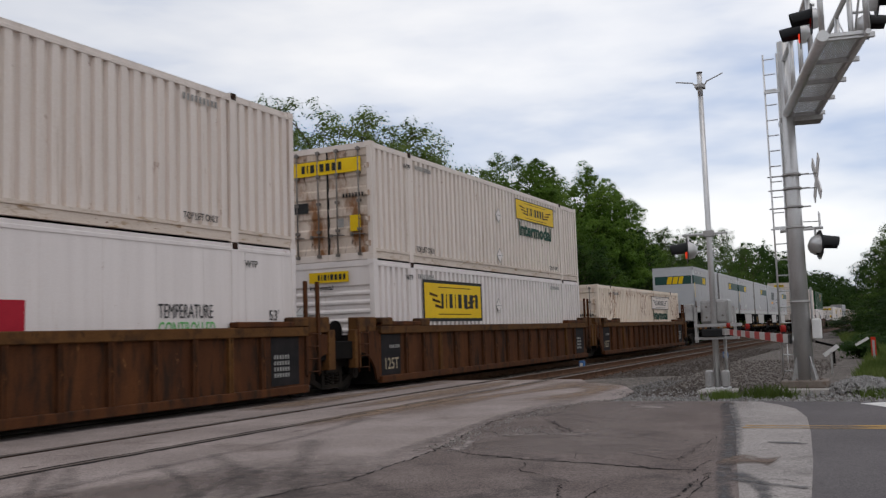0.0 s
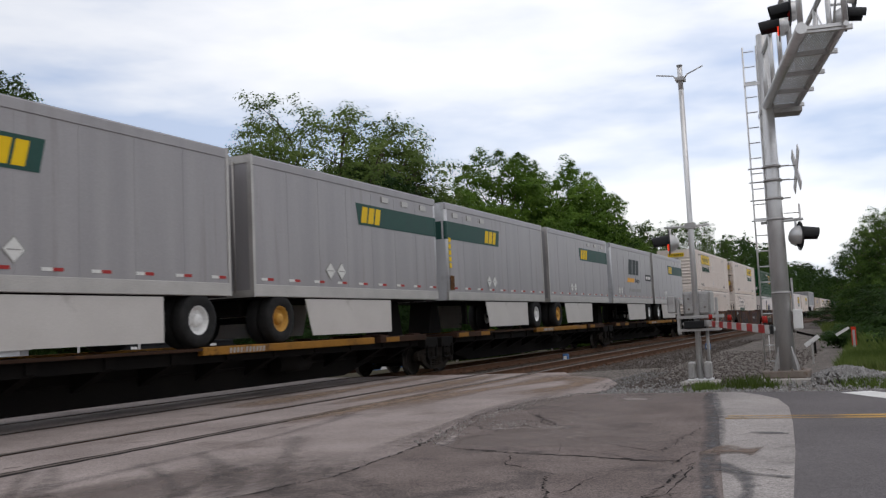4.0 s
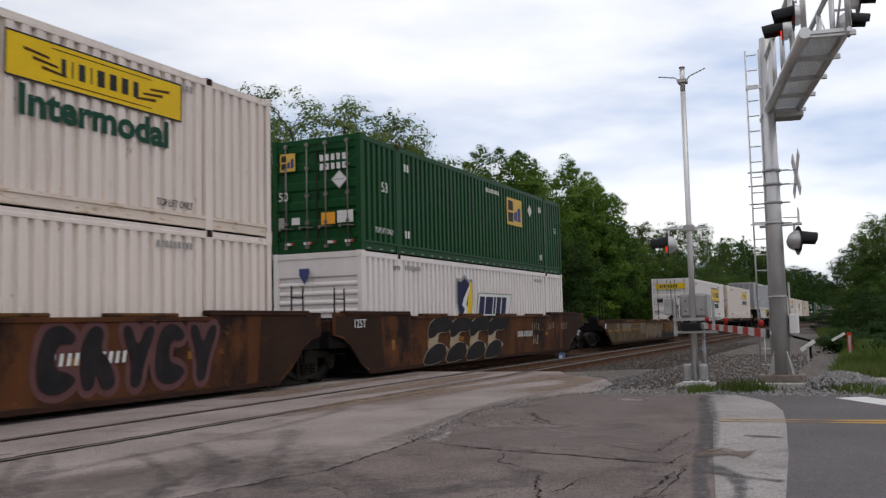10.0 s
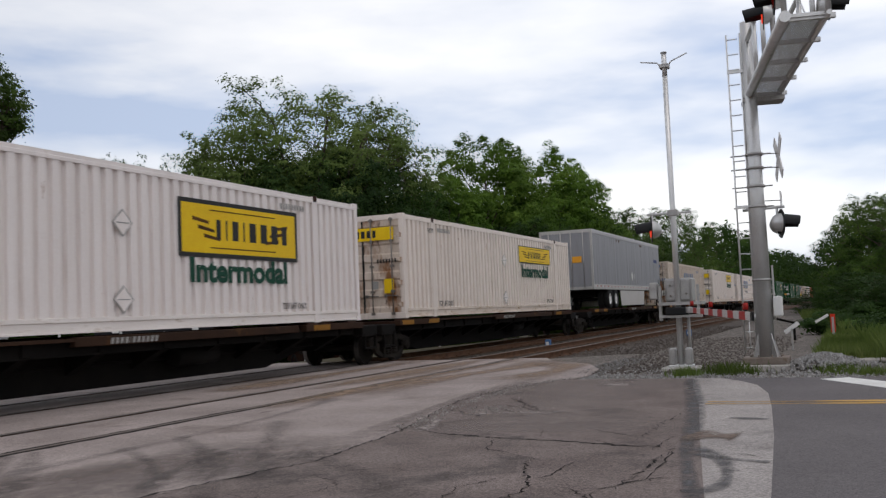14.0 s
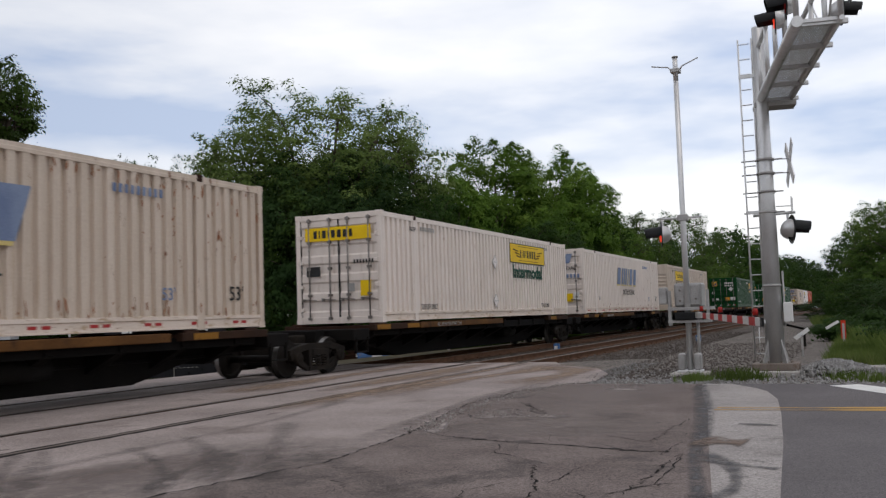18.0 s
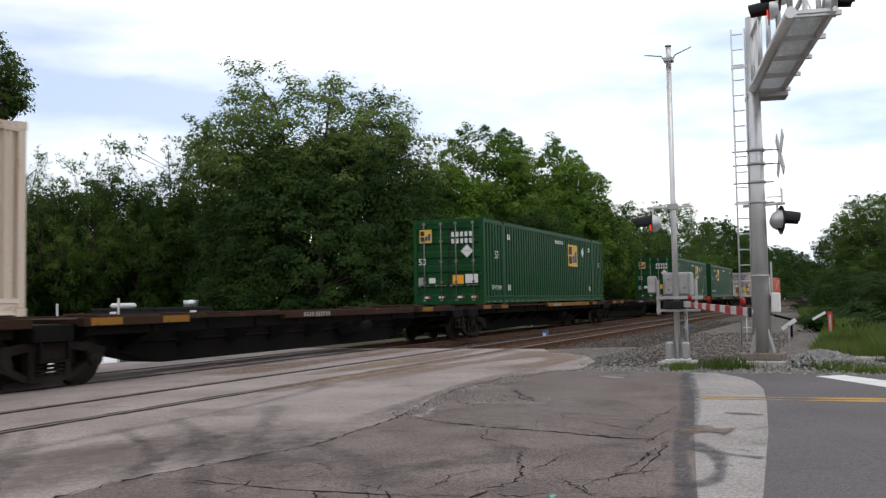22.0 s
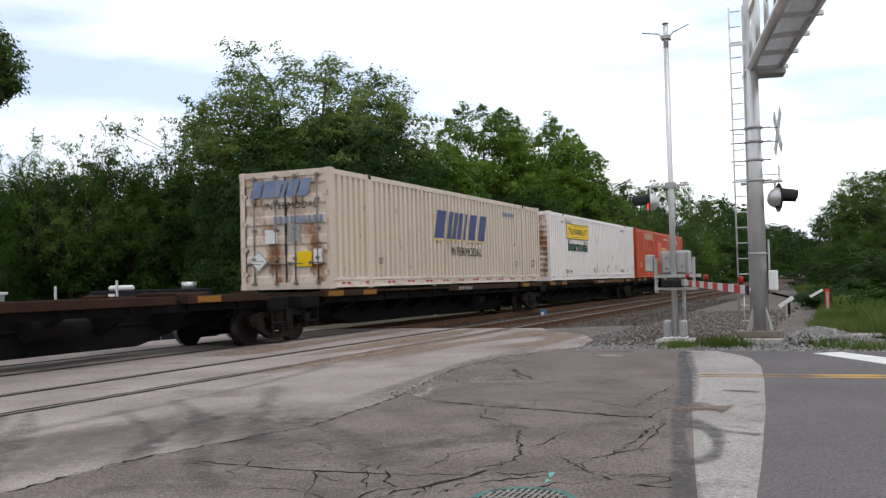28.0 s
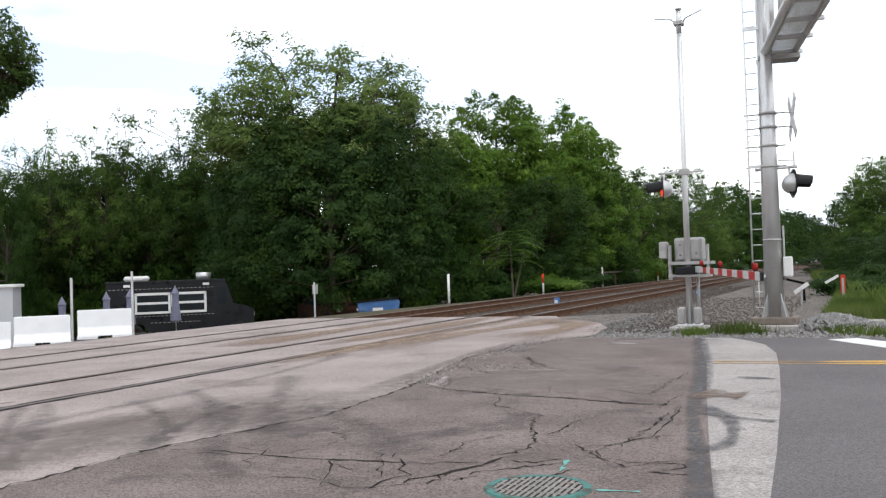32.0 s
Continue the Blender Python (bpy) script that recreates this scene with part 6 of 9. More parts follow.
def graffiti(car, style, L):
    """Sprayed shapes with no meaning: strokes and blobs of paint on the plate."""
    rnd = random.Random(100 + style)
    y = -1.4735
    if style == 1:
        for k in range(6):
            spray(car, (3, 2, 4, 1, 3, 2)[k], 7.0 + k * 0.70, 0.40 + 0.06 * (k % 2), 0.82, 0.95, "graf_slate" if k % 3 != 1 else "graf_wine", y - 0.0005 * k)
        part("spray_paint", strokes(3.9, 6.4, 1.05, 0.36, 0.46, rnd, 0.09), "graf_cream", car, "pale outlined tag", pose(0, y, 0))
        part("spray_paint", strokes(4.0, 6.0, 0.3, 0.3, 0.4, rnd, 0.11), "graf_slate", car, "dark tag", pose(0, y, 0))
        part("spray_paint", strokes(15.0, 15.7, 0.9, 0.26, 0.13, rnd, 0.03), "graf_cream", car, "pale scrawled tag", pose(0, y, 0))
        part("spray_paint", strokes(14.9, 15.6, 0.5, 0.26, 0.13, rnd, 0.03), "graf_cream", car, "pale scrawled tag", pose(0, y, 0))
    elif style == 3:
        for a, n in ((2.35, 5), (10.0, 5)):
            for k in range(n):
                spray(car, (2, 3, 4, 1, 2)[k] if a < 5 else (3, 2, 4, 3, 4)[k], a + k * 0.82, 0.36, 0.86, 1.0, "graf_black", y - 0.0005 * k, "graf_pink", 0.1, 0.12)
        part("spray_paint", strokes(7.4, 8.9, 0.7, 0.36, 0.4, rnd, 0.08), "graf_wine", car, "faded red tag", pose(0, y, 0))
    elif style == 2:
        x = 3.0
        for k in range(4):
            w = 1.45
            spray(car, 3, x + 0.1, 0.40, w * 1.1, 0.85, "graf_cream", y, outline=0, n=1)
            spray(car, 0, x + 0.05, 0.36, w * 1.12, 1.04, "graf_black", y - 0.017, outline=0.02, n=1)
            spray(car, 1, x - 0.1, 0.2, w * 1.05, 1.05, "graf_black", y - 0.020, outline=0.02, n=1)
            x += w
        for xx in (11.8, 13.6, 15.2):
            part("spray_paint", strokes(xx, xx + 0.9, 0.95, 0.26, 0.2, rnd, 0.03), "graf_cream", car, "pale scrawled tag", pose(0, y, 0))
        part("spray_paint", strokes(11.9, 12.5, 0.45, 0.36, 0.2, rnd, 0.03), "graf_cream", car, "pale scrawled tag", pose(0, y, 0))
    else:
        base, pale, flame, dark, fill_ = (bmesh.new() for _ in range(5))
        prism([(-1.0, 1.08), (-1.0, 0.86), (-0.45, 0.52), (0.1, 0.22), (11.35, 0.21), (11.35, 1.08)], -0.002, 0, base)
        bmesh.ops.recalc_face_normals(base, faces=base.faces)
        for x in (-0.75, 0.5, 1.7, 2.95):
            put("reflector", decal(0.75, 0.11, "graf_gold"), car, m=pose(x, y - 0.007, 0.70))
        # paler patches over the upper half of the side
        for x0, x1, z0 in ((1.9, 3.9, 0.66), (5.9, 7.2, 0.5), (0.9, 1.5, 0.7)):
            prism(rounded([(x0, 1.08), (x1, 1.08), (x1 - 0.1, z0 + 0.2), (x1 - 0.05, z0), (x0 + 0.1, z0 + 0.05), (x0 + 0.05, z0 + 0.2)], 0), -0.005, -0.003, pale)
        for k in range(14):
            x = rnd.uniform(0.6, 6.6)
            brush(fill_, [(x, rnd.uniform(0.25, 0.4)), (x + rnd.uniform(0.15, 0.4), rnd.uniform(0.5, 0.7)), (x + rnd.uniform(-0.1, 0.6), rnd.uniform(0.7, 1.0))], 0.022)
        bmesh.ops.recalc_face_normals(pale, faces=pale.faces)
        part("spray_paint", base, "graf_tan", car, "faded tan sprayed ground", pose(0, y, 0))
        part("spray_paint", pale, "graf_silver", car, "dull silver-grey patches on the upper side", pose(0, y, 0))
        part("spray_paint", fill_, "graf_silver", car, "thin pale scrawl", pose(0, y - 0.004, 0))
        put("spray_paint", decal(1.95, 0.34, "graf_gold"), car, "gold painted number panel", pose(3.9, y - 0.006, 0.73))
        rims, bellies = bmesh.new(), bmesh.new()
        for k in range(5):
            x, lift = 7.45 + k * 0.82, 0.66 if k % 2 else 0.60
            blob(rims, x, lift, 0.50, 0.42, -0.0015 - 0.0004 * k, lean=0.25)
            blob(bellies, x, lift, 0.46, 0.385, -0.0015 - 0.0004 * k, lean=0.25)
        for bm, ink, dy in ((rims, "graf_black", 0.006), (bellies, "graf_silver", 0.012)):
            bmesh.ops.recalc_face_normals(bm, faces=bm.faces)
            part("spray_paint", bm, ink, car, "rounded silver shapes with dark outlines" if dy > 0.01 else "black outlines", pose(0, y - dy, 0))
        holes = bmesh.new()
        for x, z in ((7.75, 0.80), (8.75, 0.78), (9.45, 0.42), (10.85, 0.80)):
            blob(holes, x, z, 0.15, 0.2, -0.002, lean=0.3)
        bmesh.ops.recalc_face_normals(holes, faces=holes.faces)
        part("spray_paint", holes, "graf_gold", car, "gold sprayed spots", pose(0, y - 0.027, 0))
        quad_box(dark, 11.35, 14.95, -0.002, 0, 0.2, 1.08)
        x = 11.5
        while x < 14.7:
            w = rnd.uniform(0.30, 0.5)
            pts = [(x - w * 0.4, 1.08), (x + w * 0.6, 1.08), (x + w * 0.35, 0.82), (x + w * 0.75, rnd.uniform(0.25, 0.6)), (x + w * 0.1, 0.62), (x - w * 0.5, rnd.uniform(0.25, 0.6)), (x - w * 0.1, 0.8)]
            prism(rounded(pts), -0.0055, -0.004, flame)
            x += rnd.uniform(0.45, 0.8)
        bmesh.ops.recalc_face_normals(flame, faces=flame.faces)
        part("spray_paint", dark, "graf_black", car, "black sprayed ground", pose(0, y, 0))
        part("spray_paint", flame, "graf_gold", car, "ochre sprayed flames", pose(0, y, 0))
        edge = bmesh.new()
        brush(edge, [(14.75, 1.05), (14.6, 0.85), (14.8, 0.72), (15.05, 0.74)], 0.05)
        brush(edge, [(15.1, 0.70), (15.0, 0.45), (14.95, 0.2)], 0.05)
        part("spray_paint", edge, "graf_cream", car, "pale sprayed edge", pose(0, y - 0.004, 0))
        for x in (-1.2, L + 1.05):
            put("placard", decal(0.16, 0.24, "ink_white"), car, "white placard", pose(x, -1.478, 0.86))
        mark(car, "painted_number", shared("dark_number", lambda: bars([0.12] * 3 + [0.02] + [0.12] * 5, 0.22, 0, 0.42), "ink_black"), 4.05, 0.80, "", y - 0.012)
    if style != 4:
        mark(car, "painted_number", shared("car_number", lambda: bars([0.07] * 4 + [0.01] + [0.07] * 6, 0.19, 0.2, 0.42), "ink_white"), 3.65 if style == 1 else 10.3, 0.76, "", y - 0.012)


M["ink_navy"] = surf("ink_navy", (0.012, 0.012, 0.045), (0.02, 0.02, 0.065), 5, 0.6, 0, 0, 60, vary=0)


def hoop(r):
    """A thin ring with four spokes, facing -y."""
    bm = bmesh.new()
    pts = [Vector((r * math.cos(a), 0, r * math.sin(a))) for a in (math.pi * k / 8 for k in range(16))]
    for k in range(16):
        rod(pts[k], pts[(k + 1) % 16], 0.02, n=6, bm=bm, cap=False)
    for k in (0, 4, 8, 12):
        rod((0, 0, 0), pts[k], 0.014, n=5, bm=bm, cap=False)
    return bm


def gusset():
    """A cross beam that deepens towards the spine."""
    bm = bmesh.new()
    prof = [(-1.2, 0.84), (-0.42, 0.45), (0.42, 0.45), (1.2, 0.84), (1.2, 1.06), (-1.2, 1.06)]
    a = [bm.verts.new((-0.1, y, z)) for y, z in prof]
    b = [bm.verts.new((0.1, y, z)) for y, z in prof]
    bm.faces.new(a)
    bm.faces.new(b[::-1])
    for i in range(6):
        bm.faces.new((a[i], b[i], b[(i + 1) % 6], a[(i + 1) % 6]))
    bmesh.ops.recalc_face_normals(bm, faces=bm.faces)
    return bm


def spine_car(s, length, label, paint="car_yellow", bogie_left=True, bogie_right=True, stands=False, shift=-1.05, right_at=None, mid=None, text=False):
    """A skeleton platform: a deep box spine with outriggers, painted edge beams and hitches."""
    car = on_train(thing("spine_car", label, "railway car", "spine cars of the train"), s)
    L = length
    put("spine", shared(("spine", L), lambda: prism([(-1.3, 0.66), (0.9, 0.62), (2.9, 0.19), (L - 2.9, 0.19), (L - 0.9, 0.62), (L + 1.3, 0.66), (L + 1.3, 0.98), (-1.3, 0.98)], -0.42, 0.42), "car_black"), car, "black box spine")
    beam = shared(("edge_beam", 2.6, paint), lambda: bx(0, 2.6, -1.34, -1.18, 0.95, 1.10, bevel=0.012), paint if paint == "car_maroon" else "car_dirty")
    beam2 = shared(("edge_beam", 6.4, paint), lambda: bx(0, 6.4, -1.34, -1.20, 0.945, 1.10, bevel=0.012), paint)
    flange = shared(("edge_flange", L), lambda: bx(2.6, L - 9.3, -1.33, -1.20, 1.03, 1.085), "car_dirty")
    put("edge_flange", flange, car, "dirty brown edge flange")
    put("edge_flange", flange, car, "dirty brown edge flange", pose(L, 0, 0, 0, 0, 180))
    patch = shared("paint_patch", lambda: bx(0, 0.7, -0.003, 0, 0, 0.12), "car_yellow")
    for x in (0.15, 1.85, L - 2.3):
        put("paint_patch", patch, car, "patch of orange yellow paint", pose(x, -1.341, 0.965))
    deck = shared(("deck_plate", paint), lambda: bx(0, 2.6, -1.19, 1.19, 1.0, 1.07), "car_maroon")
    out = shared("outrigger", lambda: gusset(), "car_black")
    for x in (0.0, L - 2.6):
        put("deck_plate", deck, car, m=pose(x, 0, 0))
        put("edge_beam", beam, car, "worn ochre yellow edge beam", pose(x, 0, 0))
        put("edge_beam", beam, car, "worn ochre yellow edge beam", pose(x + 2.6, 0, 0, 0, 0, 180))
    mid0 = L - 9.3 if mid is None else mid
    put("edge_beam", beam2, car, "worn ochre yellow edge beam", pose(mid0, 0, 0))
    put("edge_beam", beam2, car, "worn ochre yellow edge beam", pose(L - mid0, 0, 0, 0, 0, 180))
    
    if text:
        put("stencil", words("ALL PURPOSE SPINE CAR", 0.11, "ink_grey", 0.0, 1.0), car, m=pose(mid0 + 1.1, -1.343, 0.965))
    else:
        put("painted_number", shared("edge_numbers", lambda: bars([0.06] * 4 + [0.01] + [0.06] * 6, 0.10, 0.2, 0.5), "ink_grey"), car, m=pose(mid0 + 0.75, -1.343, 0.965))
    x = 0.3
    while x < L:
        put("outrigger", out, car, m=pose(x, 0, 0))
        x += 1.55
    ped = shared("container_pedestal", lambda: bx(-0.2, 0.2, -1.31, -1.0, 1.0, 1.14, bevel=0.02), "car_maroon")
    for x in (0.5, L - 0.5, 2.3, L - 2.3):
        put("container_pedestal", ped, car, m=pose(x, 0, 0))
        put("container_pedestal", ped, car, m=pose(x, 0, 0, 0, 0, 180))
    pipe = shared(("brake_pipe", L), lambda: rod((0, -0.42, 0.6), (L, -0.42, 0.6), 0.03, n=6), "car_black")
    put("brake_pipe", pipe, car)
    put("air_tank", shared("air_tank", lambda: rod((0, -0.72, 0.62), (1.2, -0.72, 0.62), 0.18, n=14), "car_black"), car, m=pose(L * 0.62, 0, 0))
    put("hitch", shared("hitch", lambda: bx(-0.55, 0.55, -0.45, 0.45, 0.98, 1.06, bevel=0.02, bm=None), "car_maroon"), car, m=pose(L - 1.4, 0, 0.1))
    put("coupler", shared("coupler", lambda: bx(-0.6, 0.6, -0.14, 0.14, 0.62, 0.9, bevel=0.04), "bogie"), car, m=pose(-1.1, 0, 0))
    side_sill = shared(("side_sill", L), lambda: bx(0.2, L - 0.2, -1.16, -1.08, 0.80, 1.02, bm=bx(0.2, L - 0.2, 1.08, 1.16, 0.80, 1.02)), "car_black")
    put("side_sill", side_sill, car)
    for x in (-0.9, L + 0.1):
        put("end_sill", shared("end_sill", lambda: bx(0, 0.8, -1.25, 1.25, 0.72, 1.0, bevel=0.02), "car_black"), car, m=pose(x, 0, 0))
        put("step_ladder", shared("step_ladder", lambda: bx(0.1, 0.7, -1.27, -1.2, 0.42, 0.46, bm=bx(0.1, 0.14, -1.27, -1.2, 0.42, 0.8, bm=bx(0.66, 0.7, -1.27, -1.2, 0.42, 0.8))), "car_black"), car, m=pose(x, 0, 0))
    if right_at:
        put("brake_wheel", shared("brake_wheel", lambda: hoop(0.27), "car_black"), car, "dark spoked brake wheel", pose(L + 0.75, -1.0, 1.55))
        put("wheel_post", shared("wheel_post", lambda: bx(-0.04, 0.04, -0.95, -0.87, 0.98, 1.6), "car_black"), car, m=pose(L + 0.75, 0, 0))
    if stands:
        for x in (-0.6, -0.15):
            put("ladder_post", shared("ladder_post", lambda: bx(-0.03, 0.03, -1.23, -1.17, 0.5, 1.9), "car_dirty"), car, m=pose(x, 0, 0))
        grab_iron(car, -0.38, 0.45, 1.5, -1.2, "car_dirty")
    if bogie_left:
        bogie(car, shift)
    if bogie_right:
        bogie(car, right_at or L + 1.05)
    return car


def road_wheel(parent, x, z, y, rim_mat="rim"):
    t = put("wheel", shared("tyre", lambda: tyre(), "tyre"), parent, "black road tyre", pose(x, y, z))
    put("rim", shared(("rim", rim_mat), rim, rim_mat), t)


def tyre():
    bm = bmesh.new()
    n = 28
    prof = [(0.02, 0.27), (-0.0, 0.30), (-0.02, 0.40), (0.0, 0.48), (0.04, 0.505), (0.22, 0.505), (0.26, 0.48), (0.28, 0.4), (0.26, 0.27)]
    rings = [[bm.verts.new((r * math.cos(2 * math.pi * i / n), y, r * math.sin(2 * math.pi * i / n))) for i in range(n)] for y, r in prof]
    for a, b in zip(rings, rings[1:]):
        for i in range(n):
            bm.faces.new((a[i], b[i], b[(i + 1) % n], a[(i + 1) % n])).smooth = True
    bmesh.ops.recalc_face_normals(bm, faces=bm.faces)
    return bm


def rim():
    bm = bmesh.new()
    n = 20
    prof = [(0.015, 0.285), (0.03, 0.25), (0.10, 0.20), (0.11, 0.13), (0.03, 0.11), (0.0, 0.06), (0.0, 0.001)]
    rings = [[bm.verts.new((r * math.cos(2 * math.pi * i / n), y, r * math.sin(2 * math.pi * i / n))) for i in range(n)] for y, r in prof]
    for a, b in zip(rings, rings[1:]):
        for i in range(n):
            bm.faces.new((a[i], b[i], b[(i + 1) % n], a[(i + 1) % n]))
    bmesh.ops.recalc_face_normals(bm, faces=bm.faces)
    return bm


def trailer(s, length, nose_left, label, style, zb=2.05, zt=4.94, rims="rim", seams=1.22):
    """A smooth sided road trailer riding on the train: box, rails, skirt, axle and landing gear."""
    c = on_train(thing("semi_trailer", label, "trailer", "road trailers on the train"), s)
    L = length
    H = zt - zb
    paint = "trailer_dark" if style == "plain" else "trailer"
    put("side_panel", shared(("trailer_side", L, seams), lambda: flat_wall(L - 0.1, 0.24, H - 0.2, -1.285, seams), paint), c, m=pose(0.05, 0, zb))
    put("side_panel", shared(("trailer_side", L, seams), lambda: flat_wall(L - 0.1, 0.24, H - 0.2, -1.285, seams), paint), c, m=pose(L - 0.05, 0, zb, 0, 0, 180))
    for turn in (0, 1):
        m = pose(0, 0, zb) if not turn else pose(L, 0, zb, 0, 0, 180)
        put("bottom_rail", shared(("trailer_rail", L), lambda: bx(0, L, -1.3, -1.22, 0.0, 0.25, bevel=0.01), "rail_alu"), c, m=m)
        put("top_rail", shared(("trailer_top", L), lambda: bx(0, L, -1.30, -1.22, H - 0.21, H - 0.02, bevel=0.015), "trailer"), c, m=m)
    put("roof", shared(("trailer_roof", L), lambda: bx(0, L, -1.28, 1.28, H - 0.05, H, bevel=0.02), "trailer_dark"), c, m=pose(0, 0, zb))
    put("floor", shared(("trailer_floor", L), lambda: bx(0.05, L - 0.05, -1.22, 1.22, -0.02, 0.15), "car_black"), c, m=pose(0, 0, zb))
    front = pose(0, 0, zb) if nose_left else pose(L, 0, zb, 0, 0, 180)
    back = pose(L, 0, zb, 0, 0, 180) if nose_left else pose(0, 0, zb)

    def nose():
        bm = bx(0.0, 0.12, -1.24, 1.24, 0.0, H - 0.01)
        for ys in (-1, 1):
            rod((0.075, ys * 1.225, 0.0), (0.075, ys * 1.225, H - 0.01), 0.076, n=14, bm=bm)
        return bm
    put("nose_wall", shared(("trailer_nose", H, paint), nose, "trailer_nose" if paint == "trailer" else paint), c, "white rounded nose wall", front)
    put("rear_door", shared(("trailer_rear", H, paint), lambda: bx(0.0, 0.08, -1.27, 1.27, 0.0, H, bevel=0.01), paint), c, m=back)
    put("rear_frame", shared(("trailer_frame", H), lambda: bx(-0.02, 0.06, 1.2, 1.3, 0, H, bm=bx(-0.02, 0.06, -1.3, -1.2, 0, H, bm=bx(-0.02, 0.06, -1.3, 1.3, H - 0.16, H, bm=bx(-0.02, 0.06, -1.3, 1.3, 0, 0.14)))), "rail_alu"), c, m=back)
    for y in (-0.85, -0.25, 0.25, 0.85):
        put("lock_rod", shared(("trailer_rod", H), lambda: rod((-0.03, 0, 0.1), (-0.03, 0, H - 0.1), 0.02, n=6), "rail_alu"), c, m=back @ pose(0, y, 0))
    # reflective dashes
    r = shared("reflector_long", lambda: bx(0, 0.21, -0.003, 0, 0, 0.055), "gate_red")
    w = shared("reflector_long_white", lambda: bx(0, 0.21, -0.003, 0, 0, 0.055), "ink_white")
    x = 0.25
    while x < L - 0.4:
        put("reflector", w, c, m=pose(x, -1.291 if L < 10 else -1.301, zb + (0.33 if L < 10 else 0.13)))
        put("reflector", r, c, m=pose(x + 0.21, -1.291 if L < 10 else -1.301, zb + (0.33 if L < 10 else 0.13)))
        x += 0.98 if L < 10 else 0.72
    pup = L < 10
    ax = [L - 0.92] if pup else [L - 3.2, L - 4.45]
    gear = 2.3 if pup else 3.2
    sk0, sk1 = (2.86, L - 1.85) if pup else (4.9, L - 5.4)
    flip = (lambda v: v) if nose_left else (lambda v: L - v)
    for a in ax:
        for y in (-1.28, -0.98, 0.70, 1.0):
            road_wheel(c, flip(a), 1.60, y, rims)
        put("road_axle", shared("road_axle", lambda: rod((0, -1.1, 0), (0, 1.1, 0), 0.07, n=8), "car_black"), c, m=pose(flip(a), 0, 1.60))
        put("suspension", shared("suspension", lambda: bx(-0.5, 0.5, -0.6, 0.6, 0.1, 0.42), "car_black"), c, m=pose(flip(a), 0, 1.60))
    a, b = sorted((flip(sk0), flip(sk1)))

    def skirt():
        k = 0.28
        return prism([(k, 0.0), (b - a - (0 if pup else k), 0.0), (b - a, 0.8), (0, 0.8)], -1.27, -1.25)
    put("side_skirt", shared(("skirt", round(b - a, 2), pup), skirt, "skirt"), c, "white side skirt", pose(a, 0, zb - 0.83))
    put("side_skirt", shared(("skirt", round(b - a, 2), pup), skirt, "skirt"), c, "white side skirt", pose(b, 0, zb - 0.83, 0, 0, 180))
    for y in (-0.75, 0.75):
        put("landing_leg", shared("landing_leg", lambda: bx(-0.07, 0.07, -0.07, 0.07, 0.0, 0.72, bm=bx(-0.15, 0.15, -0.12, 0.12, 0.0, 0.03)), "car_black"), c, m=pose(flip(gear), y, zb - 0.72))
    put("kingpin_plate", shared("kingpin_plate", lambda: prism([(-0.45, -0.95), (0.45, -0.95), (0.2, 0.0), (-0.2, 0.0)], -0.35, 0.35), "car_black"), c, m=pose(flip(0.95), 0, zb))
    # markings
    near = -1.2905
    if style in ("band", "word"):
        dia = shared(("placard_holder", 0.3), lambda: diamond(0.3), ["ink_white", "ink_grey"])
        dia2 = shared(("placard_holder_grey", 0.3), lambda: diamond(0.3), ["trailer", "ink_grey"])
        base = (1.35 if style == "word" else 3.2) if nose_left else 2.9
        for k in range(3 if style == "word" else 2):
            put("placard_holder", dia2 if k == 2 else dia, c, m=pose(base + 0.48 * k, near, zb + 0.62))
    if style == "band":
        z0 = zb + 1.80
        a, b = (0.0, 4.15) if nose_left else (L - 4.5, L)
        tilt = 0.12
        pts = [(a, 0), (b, 0), (b + tilt, 0.53), (a, 0.53)] if nose_left else [(a + tilt, 0), (b, 0), (b, 0.53), (a, 0.53)]
        put("stripe", shared(("stripe", nose_left), lambda: prism(pts, -0.004, 0), "band_green"), c, "dark green stripe", pose(0, -1.289, z0))
        put("stripe", shared("nose_stripe", lambda: bx(-0.003, 0.0, -1.15, 1.15, 0, 0.53), "band_green"), c, "dark green stripe", front @ pose(-0.001, 0, 1.80))
        put("stripe", shared("corner_stripe", lambda: rod((0.075, -1.225, 0), (0.075, -1.225, 0.53), 0.079, n=14, cap=False), "band_green"), c, m=front @ pose(0, 0, 1.80) if nose_left else pose(L - 0.15, 0, z0))
        block_letters(c, 2.95 if nose_left else a + 0.22, z0 + 0.06, [0.27, 0.27, 0.24], 0.4, "board_yellow", 0.25, 0.18, -1.295)
        if nose_left:
            put("logo_block", shared("nose_abc", lambda: bars([0.3, 0.3, 0.26], 0.46, 0.25, 0.14), "board_yellow"), c, m=pose(-0.006, 0.42, zb + 1.83, 0, 0, -90))
            for k, (yy, zz) in enumerate(((0.85, 0.42), (0.55, 0.72), (0.28, 0.46))):
                put("placard_holder", shared(("placard_holder", 0.38), lambda: diamond(0.38), ["ink_white", "ink_grey"]) if k < 2 else shared(("placard_holder_grey", 0.38), lambda: diamond(0.38), ["trailer", "ink_grey"]), c, m=pose(-0.006, yy, zb + zz, 0, 0, -90))
            put("coupling", shared("glad_hand_red", lambda: rod((-0.08, 0, 0), (0, 0, 0), 0.09, n=10), "gate_red"), c, "red air coupling", pose(0, -0.72, zb + 0.32))
            put("coupling", shared("glad_hand_blue", lambda: rod((-0.08, 0, 0), (0, 0, 0), 0.09, n=10), "ink_blue"), c, "blue air coupling", pose(0, -0.5, zb + 0.3))
